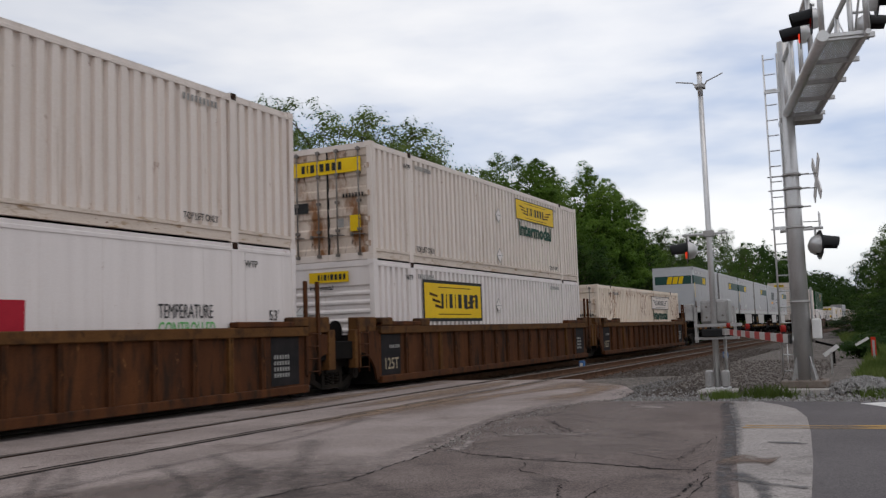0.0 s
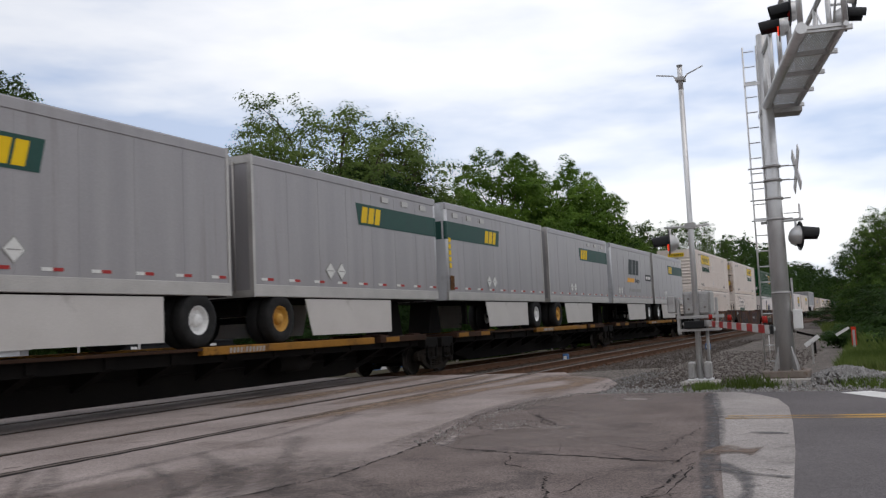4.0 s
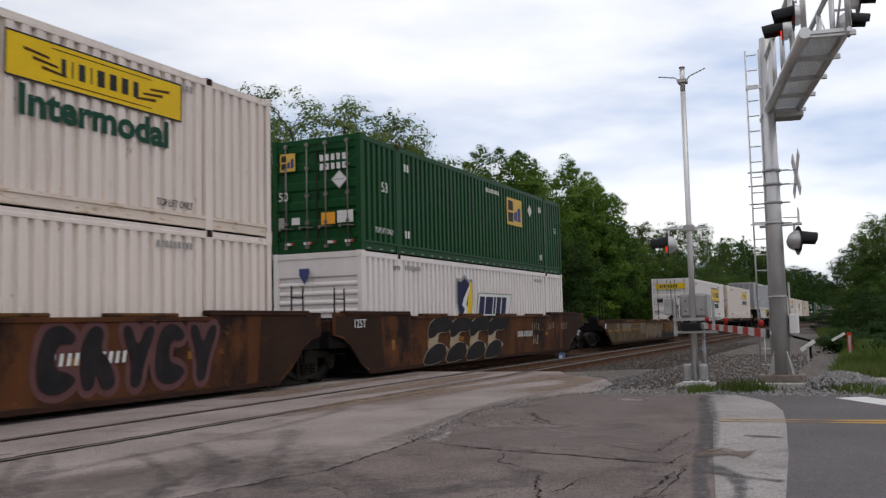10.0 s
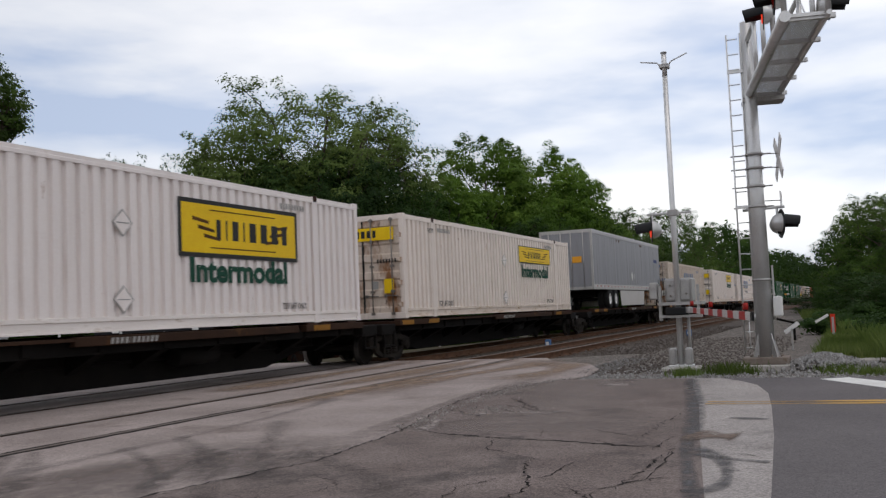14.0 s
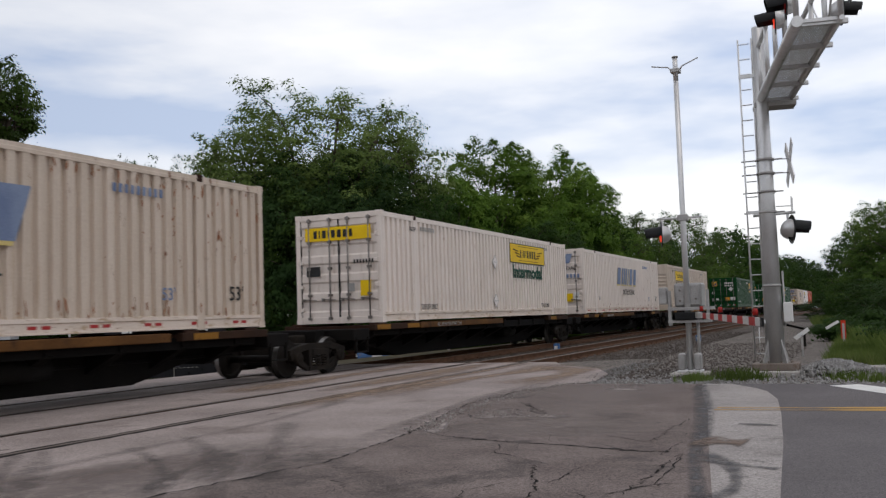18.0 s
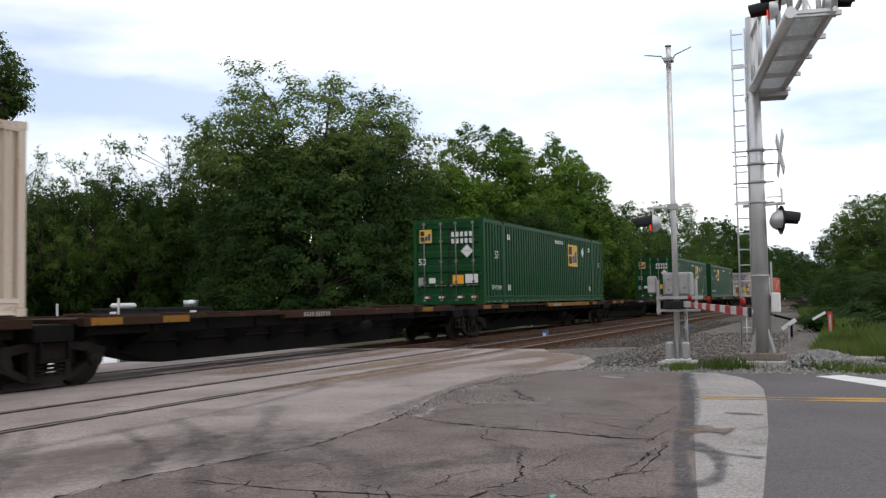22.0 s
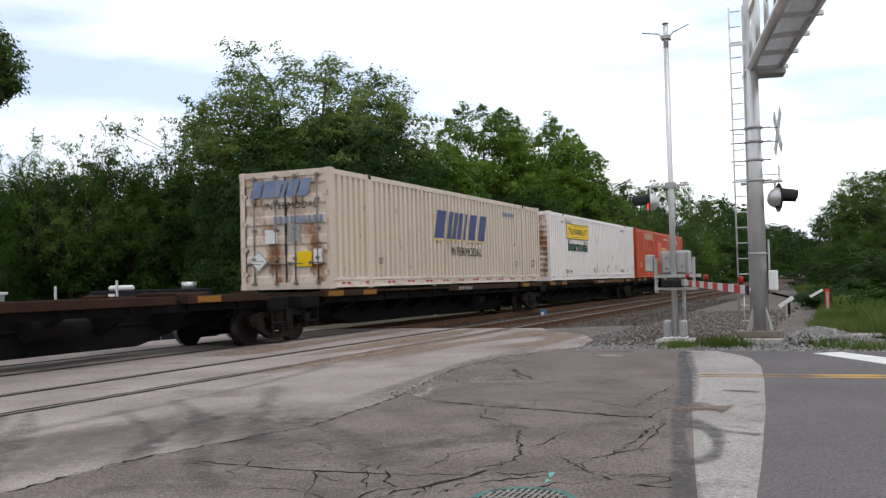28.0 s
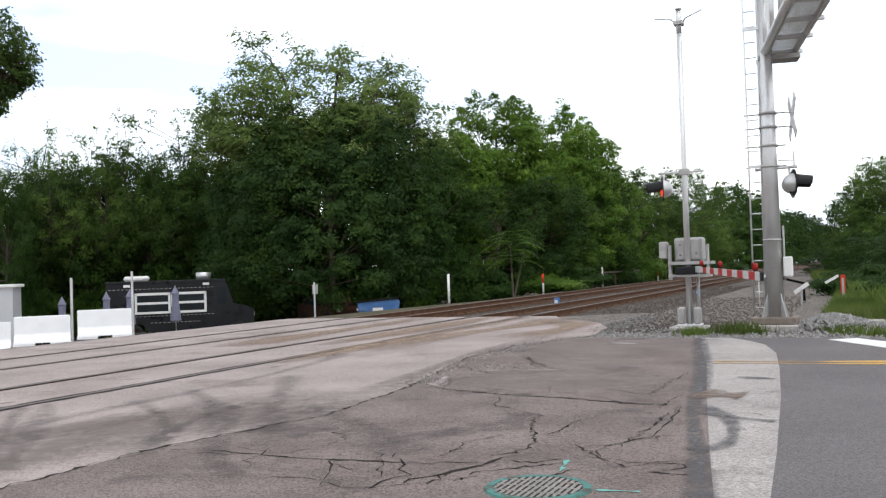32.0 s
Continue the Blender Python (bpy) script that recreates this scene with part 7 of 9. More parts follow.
            put("painted_number", shared("upright_numbers", lambda: rungs(5, 0.14, 0.16), "board_yellow"), c, m=pose(0.12, -1.302, zb + 0.95))
            put("corner_plate", decal(0.28, 0.42, "car_ochre"), c, m=pose(0.14, -1.303, zb + 0.3))
        vent = shared("vent", lambda: bx(0, 0.36, -0.02, 0, 0, 0.14), "rail_alu")
        for x in ((0.5, 1.55, 2.6) if nose_left else (L - 1.0, L - 2.1, L - 3.2)):
            put("vent", vent, c, m=pose(x, -1.288, zb + H - 0.42))
    if style == "word":
        block_letters(c, 3.35, zb + 1.48, [0.72, 0.62, 0.58], 0.78, "ink_black_green", 0.28, 0.16, -1.293)
        put("stripe", shared("gold_bar", lambda: prism([(0, 0), (1.5, 0), (1.6, 0.21), (0.12, 0.21)], -0.004, 0), "board_orange"), c, "golden underline", pose(3.03, -1.291, zb + 1.08))
        put("lettering", words("Freight", 0.22, "ink_black", 0.0), c, m=pose(4.8, -1.292, zb + 1.08))
        put("painted_number", shared("company_bars", lambda: bars([0.25, 0.85, 1.1], 0.18, 0, 0.9), "ink_grey"), c, m=pose(3.42, -1.292, zb + 0.58))
        put("sign_board", decal(1.3, 0.34, "ink_black"), c, "black notice board", pose(7.2, -1.289, zb + 1.24))
        put("painted_number", shared("notice_bars", lambda: bars([0.4, 0.55], 0.16, 0, 0.7), "ink_white"), c, m=pose(7.3, -1.294, zb + 1.33))
    if style == "plain":
        put("lettering", words("53", 0.26, "ink_black", 0.0), c, m=pose(15.75, -1.288, zb + 0.42))
        put("sign_board", decal(1.05, 0.88, "trailer_panel"), c, "grey poster panel", pose(14.62, -1.288, zb + 0.77))
        block_letters(c, 14.66, zb + 1.7, [0.12, 0.16, 0.14, 0.14, 0.12, 0.14], 0.2, "ink_blue", 0.1, 0.2, -1.292)
        put("placard_holder", shared(("placard_holder", 0.42), lambda: diamond(0.42), ["ink_white", "ink_grey"]), c, m=pose(8.4, near, zb + 0.78))
        put("placard_holder", shared(("placard_holder_grey", 0.36), lambda: diamond(0.36), ["trailer", "ink_grey"]), c, m=pose(9.0, near, zb + 0.74))
        lamp = shared("marker_lamp", lambda: rod((0, -0.02, 0), (0, 0, 0), 0.06, n=10), "car_ochre")
        for x in (5.0, 5.6, 10.8, 11.2):
            put("marker_lamp", lamp, c, m=pose(x, -1.29, zb + H - 0.32))
        put("placard_holder", decal(0.45, 0.3, "label_orange"), c, m=pose(-0.03, -0.3, zb + 1.3, 0, 0, -90))
    return c


def rungs(n, h, w):
    bm = bmesh.new()
    for k in range(n):
        quad_box(bm, 0, w, -0.003, 0, k * h * 1.35, k * h * 1.35 + h)
    return bm


M["ink_black_green"] = surf("ink_black_green", (0.02, 0.03, 0.03), (0.03, 0.04, 0.04), 3, 0.5, 0, 0, 60, vary=0)
M["trailer_panel"] = surf("trailer_panel", (0.22, 0.22, 0.23), (0.26, 0.26, 0.27), 2, 0.5, 0.1, 0, 60, vary=0)
M["board_orange"] = surf("board_orange", (0.74, 0.33, 0.03), (0.78, 0.37, 0.04), 3, 0.5, 0, 0, 60, vary=0)


def build_train():
    # first well cars, ribbed
    well_ribbed(-0.1, "brown ribbed well car carrying two stacked containers", True)
    well_ribbed(19.3, "brown ribbed well car carrying two stacked containers", False)
    well_ribbed(38.05, "brown ribbed well car carrying one low container", False)
    c = container(-0.1, 3.12, "box_white", True, "off-white ribbed container stacked on top of another")
    small_marks(c)
    c = container(-0.1, 0.22, "box_clean", True, "white smooth-sided refrigerated container in a well car", smooth_side=True)
    mark(c, "lettering", words("TEMPERATURE", 0.25, "ink_black", 0.0, 0.6), 12.1, 1.46)
    mark(c, "lettering", words("CONTROLLED", 0.25, "ink_lime", 0.0, 0.63), 12.1, 1.15)
    mark(c, "lettering", words("53'", 0.2, "ink_black", 0.0), LEN - 0.95, 1.42)
    mark(c, "lettering", words("WTP", 0.13, "ink_black", 0.01), LEN - 1.7, 2.45)
    put("logo_block", shared("red_blocks", lambda: bars([0.5, 0.5, 0.5, 0.5], 0.45, 0, 0.2), "ink_red"), c, m=pose(7.15, FACE - 0.003, 1.27))
    scroll_container(19.3, 3.12, "box_white", True, "off-white ribbed container with a yellow board, stacked on top", 9.6, end_paint="box_grime")
    c = scroll_container(19.3, 0.22, "box_clean", False, "white container with a black-framed yellow board, in a well car", 2.62, 3.72, 0.95, True, 1.46, False)
    c = scroll_container(38.05, 0.22, "box_rusty", True, "rust-streaked white container in a well car", 9.65, 3.72, 0.6, True, 1.95, True, None, "box_white", False)
    for k, (x0, x1, z0, z1, n) in enumerate(((1.7, 2.5, 1.6, 2.6, 26), (2.1, 2.4, 1.2, 1.7, 10), (0.3, 1.0, 1.3, 2.6, 8), (7.3, 8.4, 1.5, 2.6, 22), (14.0, 16.0, 1.5, 2.65, 46), (15.2, 16.0, 1.3, 1.8, 14), (3.0, 14.0, 2.5, 2.66, 40))):
        rust_chips(c, 80 + k, int(n * 1.7), x0, x1, z0, z1, 0.017, 8.0)
    # road trailers on spine cars
    for s, n in ((59.9, 0), (78.35, 1), (96.75, 2)):
        spine_car(s, 16.4, "black and yellow spine car under two short trailers", bogie_left=n == 0, stands=n == 0, shift=-0.7)
    for s, left, st, rims in ((59.25, True, "band", "rim"), (68.65, False, "band", "rim_yellow"), (78.0, True, "band", "rim"), (87.35, False, "band", "rim_yellow"), (96.75, True, "word", "rim"), (106.0, False, "band", "rim")):
        trailer(s, 8.65, left, "silver grey short trailer with a dark green stripe" if st == "band" else "silver grey short trailer with large dark lettering blocks", st, rims=rims)
    # second set of wells, smooth sides
    for s, a in ((119.9, 1), (139.6, 3), (159.5, 2)):
        well_smooth(s, "rust brown well car covered in graffiti, carrying two stacked containers", art=a, bogie_left=a == 1, ends=(2.2 if a == 1 else 1.6, 2.3 if a == 2 else 1.6))
    scroll_container(119.9, 3.12, "box_white", False, "off-white ribbed container with a yellow board, stacked on top", 2.7)
    c = scroll_container(119.9, 0.22, "box_white", False, "off-white ribbed container with a faded white board in a well car", 2.93, 3.4, 0.56, True, 2.0, True, None, "box_white", False)
    for k, (x0, x1, z0, z1, n) in enumerate(((0.5, 2.2, 1.2, 2.7, 8), (6.5, 11.0, 2.45, 2.68, 16), (0.3, 15.5, 1.3, 2.6, 14))):
        rust_chips(c, 160 + k, n, x0, x1, z0, z1, 0.02, 3.5)
    scroll_container(139.6, 3.12, "box_white", True, "off-white ribbed container with grimy doors, stacked on top", 9.6, end_paint="box_grime")
    scroll_container(139.6, 0.22, "box_white", False, "off-white ribbed container with a faded white board in a well car", 2.66, 3.65, 0.56, True, 1.85, True, None, "box_white")
    green_container(159.5, 3.12, "box_green", "dark green ribbed container stacked on top")
    c = container(159.5, 0.22, "box_clean", False, "white ribbed container with a dark shield logo, in a well car")
    crest = [(0.0, 0.05), (0.2, -0.45), (0.55, -0.8), (0.9, -0.45), (1.1, 0.05), (1.1, 0.72), (0.85, 0.68), (0.55, 0.82), (0.25, 0.68), (0.0, 0.72)]
    base = put("logo_shield", shared("shield_rim", lambda: prism([((x - 0.55) * 1.13 + 0.55, z * 1.13) for x, z in crest], -0.003, 0), "ink_grey"), c, "grey rimmed shield", pose(5.72, FACE - 0.003, 1.6))
    put("shield_half", shared("shield_a", lambda: prism([(x, z) for x, z in crest], -0.003, 0), "ink_navy"), base, "dark blue half", pose(0, -0.004, 0))
    put("shield_half", shared("shield_b", lambda: prism([(0.55, -0.8), (0.9, -0.45), (1.1, 0.05), (1.1, 0.72), (0.9, 0.69)], -0.003, 0), "board_yellow"), base, "yellow half", pose(0, -0.008, 0))
    put("logo_flash", shared("flash", lambda: prism([(0.2, -0.5), (0.62, -0.42), (0.72, -0.1), (0.62, 0.02), (1.0, 0.7), (0.45, 0.22), (0.3, 0.0), (0.5, -0.12)], -0.003, 0), "ink_white"), base, "white flash", pose(0, -0.012, 0))
    plate = put("logo_plate", shared("logo_plate", lambda: prism([(-0.15, -0.12), (2.75, -0.12), (3.1, 0.66), (0.1, 0.66)], -0.003, 0), "ink_grey"), c, "grey slanted plate", pose(7.25, FACE - 0.003, 1.34))
    put("logo_inset", shared("logo_inset", lambda: prism([(-0.10, -0.08), (2.71, -0.08), (3.02, 0.62), (0.13, 0.62)], -0.003, 0), "ink_white"), plate, m=pose(0, -0.004, 0))
    block_letters(plate, 0.05, -0.02, [0.42, 0.62, 0.16, 0.38, 0.4], 0.56, "ink_navy", 0.3, 0.16, -0.008)
    small_marks(c, top=False)
    put("logo_shield", shared("shield_small", lambda: prism([(0, 0.05), (0.15, -0.2), (0.3, 0.05), (0.3, 0.2), (0, 0.2)], -0.004, 0), "ink_blue"), c, m=pose(-0.025, 0.5, 2.3, 0, 0, -90))
    well_smooth(182.6, "empty rust brown well car with faded graffiti", 16.6, art=4, high=1.27, low=1.16, bogie_left=True, ends=(2.2, 2.2))
    # containers and a long trailer on spine cars
    runs = ((204.3, "car_dirty"), (222.95, "car_dirty"), (243.3, "car_dirty"), (262.85, "car_ochre"), (284.0, "car_ochre"), (302.9, "car_ochre"), (322.3, "car_yellow"), (339.9, "car_dirty"), (357.2, "car_yellow"), (375.4, "car_dirty"), (393.2, "car_yellow"), (412.0, "car_ochre"), (430.1, "car_maroon"), (447.4, "car_dirty"), (465.0, "car_ochre"), (482.2, "car_dirty"))
    # where the leading bogie of each platform stands, and the trailing one of each set
    heads = (0.58, -0.14, -1.8, 0.85, -2.22, -2.27, 0.42, -0.44, -0.24, -1.05, -1.6, 0.8, -1.1, -1.43, -1.5, -1.36)
    tails = {2: 16.66, 5: 16.29, 10: 15.9, 15: 16.1}
    for k, (s, paint) in enumerate(runs):
        empty = k in (7, 9, 12)
        nxt = runs[k + 1][0] if k + 1 < len(runs) else s + 18
        L = 15.0 if empty else 16.6
        spine_car(s, L, "empty black and ochre spine car" if empty else "black and ochre spine car carrying a load", paint, bogie_left=True, bogie_right=k in tails, shift=heads[k], right_at=tails.get(k), mid={4: 2.65, 5: 3.4}.get(k), text=k == 4)
    B = 1.14
    scroll_container(204.7, B, "box_clean", True, "white container with a black-framed yellow board on a spine car", 9.5, 3.78, 0.93, True, 1.43, True)
    scroll_container(223.4, B, "box_white", True, "off-white container with rust-stained doors on a spine car", 9.63, 3.74, 0.58, False, 1.86, end_paint="box_grime")
    trailer(243.7, 16.5, False, "long plain silver grey trailer on a spine car", "plain")
    c = slant_container(263.25, B, "box_cream", True, "weathered cream container with faded blue lettering blocks", "ink_blue_fade")
    for k, (x0, x1, z0, z1, n) in enumerate(((2.2, 15.8, 2.45, 2.68, 46), (12.5, 16.0, 1.3, 2.6, 26), (2.0, 16.0, 0.28, 0.5, 60), (0.2, 2.0, 0.3, 1.2, 14))):
        rust_chips(c, 140 + k, n, x0, x1, z0, z1, 0.016, 7.0)
    scroll_container(284.55, B, "box_white", True, "off-white ribbed container with a yellow board on a spine car", 9.53)
    c = slant_container(303.4, B, "box_white", True, "white container with faded blue lettering blocks on a spine car", "ink_blue_fade")
    for k, (x0, x1, z0, z1, n) in enumerate(((2.0, 15.5, 0.27, 0.42, 34), (4.0, 15.0, 0.5, 2.4, 16))):
        rust_chips(c, 150 + k, n, x0, x1, z0, z1, 0.018, 3.5)
    scroll_container(322.65, B, "box_cream", False, "cream ribbed container with a yellow board on a spine car", 2.66, 3.65, 0.6)
    green_container(357.55, B, "box_green", "dark green ribbed container on a spine car")
    green_container(393.5, B, "box_green", "dark green ribbed container on a spine car")
    green_container(412.4, B, "box_green", "dark green ribbed container on a spine car", False, 4.0)
    slant_container(447.8, B, "box_cream", True, "cream container with dark blue lettering blocks on a spine car")
    c = scroll_container(465.4, B, "box_clean", False, "white ribbed container with a yellow board on a spine car", 2.47, 3.62, 0.62, False, 1.85, end_paint="box_grime")
    for k, (x0, x1, z0, z1) in enumerate(((11.4, 12.6, 0.45, 0.75), (8.6, 10.6, 0.3, 0.7), (7.0, 7.4, 0.35, 0.6), (2.2, 2.5, 0.15, 0.5), (10.6, 11.0, 0.9, 1.2), (0.1, 0.6, 0.1, 0.5), (13.5, 15.8, 0.2, 0.6))):
        rust_chips(c, 40 + k, (9, 7, 4, 5, 4, 4, 4)[k], x0, x1, z0, z1, 0.045, 2.4)
    c = container(482.4, B, "box_orange", False, "bright orange ribbed container on the last spine car")
    put("repaint_patch", shared("repaint_a", lambda: bx(0, 1.3, -0.003, 0, 0, 1.35), "orange_fresh"), c, "fresh red-orange paint patch", pose(6.41, FACE - 0.002, 0.9))
    put("repaint_patch", shared("repaint_b", lambda: bx(0, 1.1, -0.003, 0, 0, 0.73), "orange_fresh"), c, "fresh red-orange paint patch", pose(8.9, FACE - 0.002, 1.18))
    put("faded_patch", shared("fade_a", lambda: bx(0, 2.65, -0.003, 0, 0, 0.4), "orange_fade"), c, "faded old lettering patch", pose(2.28, FACE - 0.002, 2.3))
    put("painted_number", shared("faded_bars", lambda: bars([0.12] * 8, 0.2, 0, 0.6), "ink_grey"), c, m=pose(2.5, FACE - 0.006, 2.4))
    b = square_logo(c, 7.72, 1.18, 0.72, wide=1.64)
    mark(c, "lettering", words("53'", 0.27, "ink_white", 0.01), 0.95, 0.62)
    mark(c, "lettering", words("53", 0.2, "ink_white", 0.01), LEN - 1.3, 0.6)
    mark(c, "lettering", words("WARNING HIGH CUBE", 0.12, "ink_white", 0.0, 1.05), 8.55, 2.42)
    mark(c, "number_board", decal(0.62, 0.24, "ink_white"), 12.1, 2.3, "white number board")
    mark(c, "number_board", decal(0.78, 0.24, "ink_white"), 12.95, 2.3, "white number board")
    for x in (12.17, 13.03):
        mark(c, "painted_number", shared("board_bars", lambda: bars([0.06] * 4, 0.13, 0, 0.45), "ink_black"), x, 2.36, y=FACE - 0.009)
    square_logo(c, 0, 0, 0.5, mx=pose(-0.03, 0.3, 2.0, 0, 0, -90))
    # brake stand, marker lamp and coupler at the tail
    stand = on_train(thing("brake_stand", "black brake wheel stand at the end of the last car", "railway fitting"), 482.2 + 16.6 + 0.35, z=1.0)
    part("post", bx(-0.05, 0.05, -0.95, -0.85, -0.02, 0.95, bm=bx(-0.05, 0.05, 0.85, 0.95, -0.02, 0.95)), "car_black", stand)
    part("rail", bx(-0.03, 0.03, -0.85, 0.85, 0.85, 0.93), "car_black", stand)
    part("brake_wheel", rod((0.06, -0.4, 0.6), (0.1, -0.4, 0.6), 0.26, n=16), "car_maroon", stand)
    part("gear_box", bx(-0.06, 0.06, -0.55, -0.2, 0.1, 0.85), "car_black", stand)
    tail = on_train(thing("tail_lamp", "red end-of-train lamp box on the last coupler", "train lamp"), 499.95, z=0.66)
    part("box", bx(-0.08, 0.08, -0.15, 0.15, 0, 0.45, bevel=0.01), "label_orange", tail)
    part("lens", rod((0.08, 0, 0.35), (0.1, 0, 0.35), 0.07, n=12), "red_lens", tail)


build_train()


# ---- crossing signals ----
def flasher(parent, x, y, z, face, lit=False, size=1.0):
    """A round light with a hood; face is the heading in degrees that it looks towards."""
    h = put("lamp_housing", shared("lamp_housing", lamp_housing, "galv", True), parent, "grey domed lamp housing", pose(x, y, z, 0, 0, face) @ Matrix.Scale(size, 4))
    put("backing_disc", shared("backing_disc", lambda: rod((0.0, 0, 0), (0.015, 0, 0), 0.25, n=24), "black_paint"), h, "black backing disc")
    put("hood", shared("hood", hood, "black_paint"), h, "black hood")
    put("lens", shared(("lens", lit), lambda: rod((0.016, 0, 0), (0.035, 0, 0), 0.145, n=20), "signal_red" if lit else "red_lens"), h, "glowing red lens" if lit else "dark red lens")
    return h


def lamp_housing():
    bm = bmesh.new()
    n = 20
    prof = [(0.0, 0.17), (-0.07, 0.16), (-0.14, 0.12), (-0.18, 0.06), (-0.19, 0.001)]
    rings = [[bm.verts.new((x, r * math.cos(2 * math.pi * i / n), r * math.sin(2 * math.pi * i / n))) for i in range(n)] for x, r in prof]
    for a, b in zip(rings, rings[1:]):
        for i in range(n):
            bm.faces.new((a[i], a[(i + 1) % n], b[(i + 1) % n], b[i]))
    bmesh.ops.recalc_face_normals(bm, faces=bm.faces)
    return bm


def hood():
    """A half tube, longer above, open below."""
    bm = bmesh.new()
    n = 18
    a0, a1 = radians(-12), radians(192)
    rings = []
    for r in (0.165, 0.155):
        near, far = [], []
        for i in range(n + 1):
            a = a0 + (a1 - a0) * i / n
            y, z = r * math.cos(a), r * math.sin(a)
            near.append(bm.verts.new((0.014, y, z)))
            far.append(bm.verts.new((0.30 + 0.04 * math.sin(a), y * 0.9, z * 0.9 - 0.03)))
        rings.append((near, far))
    for near, far in rings:
        for i in range(n):
            bm.faces.new((near[i], near[i + 1], far[i + 1], far[i]))
    for i in range(n):
        bm.faces.new((rings[0][1][i], rings[0][1][i + 1], rings[1][1][i + 1], rings[1][1][i]))
    return bm


M["base_rust"] = surf("base_rust", (0.16, 0.13, 0.11), (0.24, 0.20, 0.17), 4, 0.8, 0.1, 0.2, 50, stain=(0.12, 0.065, 0.04), stain_amt=0.52, stain_scale=4, vary=0)


def gate_signal():
    px, py = 18.12, 3.09
    g = thing("crossing_gate", "lowered railway crossing gate on a silver pole with flashing lamp", "crossing gate", m=pose(px, py, -0.03))
    part("foundation", bx(-0.32, 0.32, -0.34, 0.34, -0.15, 0.06, bevel=0.02), "foundation", g, "concrete footing")
    part("base_plate", bx(-0.22, 0.22, -0.22, 0.22, 0.06, 0.10, bevel=0.01), "galv", g)
    for sy in (-0.15, 0.15):
        part("base_leg", bx(-0.12, 0.12, sy - 0.065, sy + 0.065, 0.10, 0.42, bevel=0.03), "galv_dark", g, "cast grey base leg")
    part("pole", rod((0, 0, 0.08), (0, 0, 5.7), 0.057, 0.05, 18), "galv", g, "silver round pole")
    part("pole_tip", rod((0, 0, 5.7), (0, 0, 6.17), 0.049, 0.049, 14), "galv", g)
    part("pole_cap", rod((0, 0, 6.17), (0, 0, 6.19), 0.062, 0.058, 14), "galv_dark", g)
    for sy, ez in ((0.46, 6.05), (-0.44, 6.11)):
        bm = rod((0, sy * 0.15, 5.90), (0, sy * 0.3, 5.99), 0.014, n=6)
        rod((0, sy * 0.3, 5.99), (0, sy, ez), 0.012, n=6, bm=bm)
        part("bird_rod", bm, "galv_dark", g, "thin bent rod")
    part("rod_clamp", bx(-0.1, 0.1, -0.09, 0.09, 5.86, 5.94, bevel=0.01), "galv_dark", g)
    # lamp arm
    part("lamp_arm", rod((0, -0.35, 3.02), (0, 0.5, 3.02), 0.025, n=8), "galv", g)
    part("lamp_clamp", bx(-0.09, 0.09, -0.1, 0.1, 2.96, 3.08, bevel=0.01), "galv_dark", g)
    part("lamp_drop", rod((0, 0.40, 3.0), (0, 0.40, 2.75), 0.022, n=8), "galv", g)
    flasher(g, 0.0, 0.42, 2.72, 104, True)
    # gate machine
    part("gate_machine", bx(-0.24, 0.24, -0.26, 0.26, 1.30, 1.76, bevel=0.03), "galv_dark", g, "grey gate motor box", pose(0.32, 0, 0))
    part("machine_lid", bx(-0.27, -0.24, -0.22, 0.22, 1.34, 1.72, bevel=0.01), "galv_dark", g, m=pose(0.32, 0, 0))
    for yy, zz in ((-0.16, 1.45), (0.14, 1.42), (0.14, 1.62), (0.05, 1.5)):
        part("lid_bolt", rod((0.01, yy, zz), (0.06, yy, zz), 0.02, n=8), "steel", g)
    bm = bx(-0.1, 0.5, -0.44, 0.36, 1.24, 1.30)
    quad_box(bm, -0.1, 0.1, -0.44, 0.36, 1.0, 1.05)
    quad_box(bm, -0.06, 0.06, 0.31, 0.36, 0.95, 1.62)
    quad_box(bm, -0.06, 0.06, -0.40, -0.36, 1.0, 1.62)
    part("support_arm", bm, "galv_dark", g, "pale support frame")
    part("counterweight", bx(-0.12, 0.12, 0.37, 0.52, 1.36, 1.69, bevel=0.02), "galv_dark", g, "grey counterweight")
    part("gear_case", bx(-0.16, 0.1, -0.2, 0.22, 1.05, 1.2, bevel=0.02), "black_paint", g)
    part("cable_pipe", rod((0.12, -0.16, 0.1), (0.12, -0.16, 1.2), 0.03, n=8), "galv_dark", g)
    # striped arm
    ang = 180 + 16.9
    arm = part("gate_arm", bx(0.35, 0.75, -0.03, 0.03, -0.055, 0.055), "galv", g, "red and white striped boom", pose(0, -0.12, 1.15, 0, 0.7, ang))
    x, k = 0.75, 0
    while x < 6.1:
        part("stripe", bx(x, min(x + 0.42, 6.1), -0.014, 0.014, -0.047 - 0.0012 * x, 0.047 + 0.0012 * x), "gate_red" if k % 2 else "arm_white", arm)
        x += 0.42
        k += 1
    part("arm_tip", bx(6.1, 6.2, -0.016, 0.016, -0.057, 0.057), "black_paint", arm)
    part("tip_wire", rod((5.95, 0, -0.07), (5.95, 0, -0.4), 0.006, n=5), "galv", arm)
    for x in (0.95, 3.0, 5.75):
        lamp = part("arm_lamp", rod((x, 0.03, 0.12), (x, -0.03, 0.12), 0.05, n=12), "red_lens", arm, "red gate arm lamp")
        part("lamp_foot", bx(x - 0.03, x + 0.03, -0.02, 0.02, 0.06, 0.09), "black_paint", lamp)


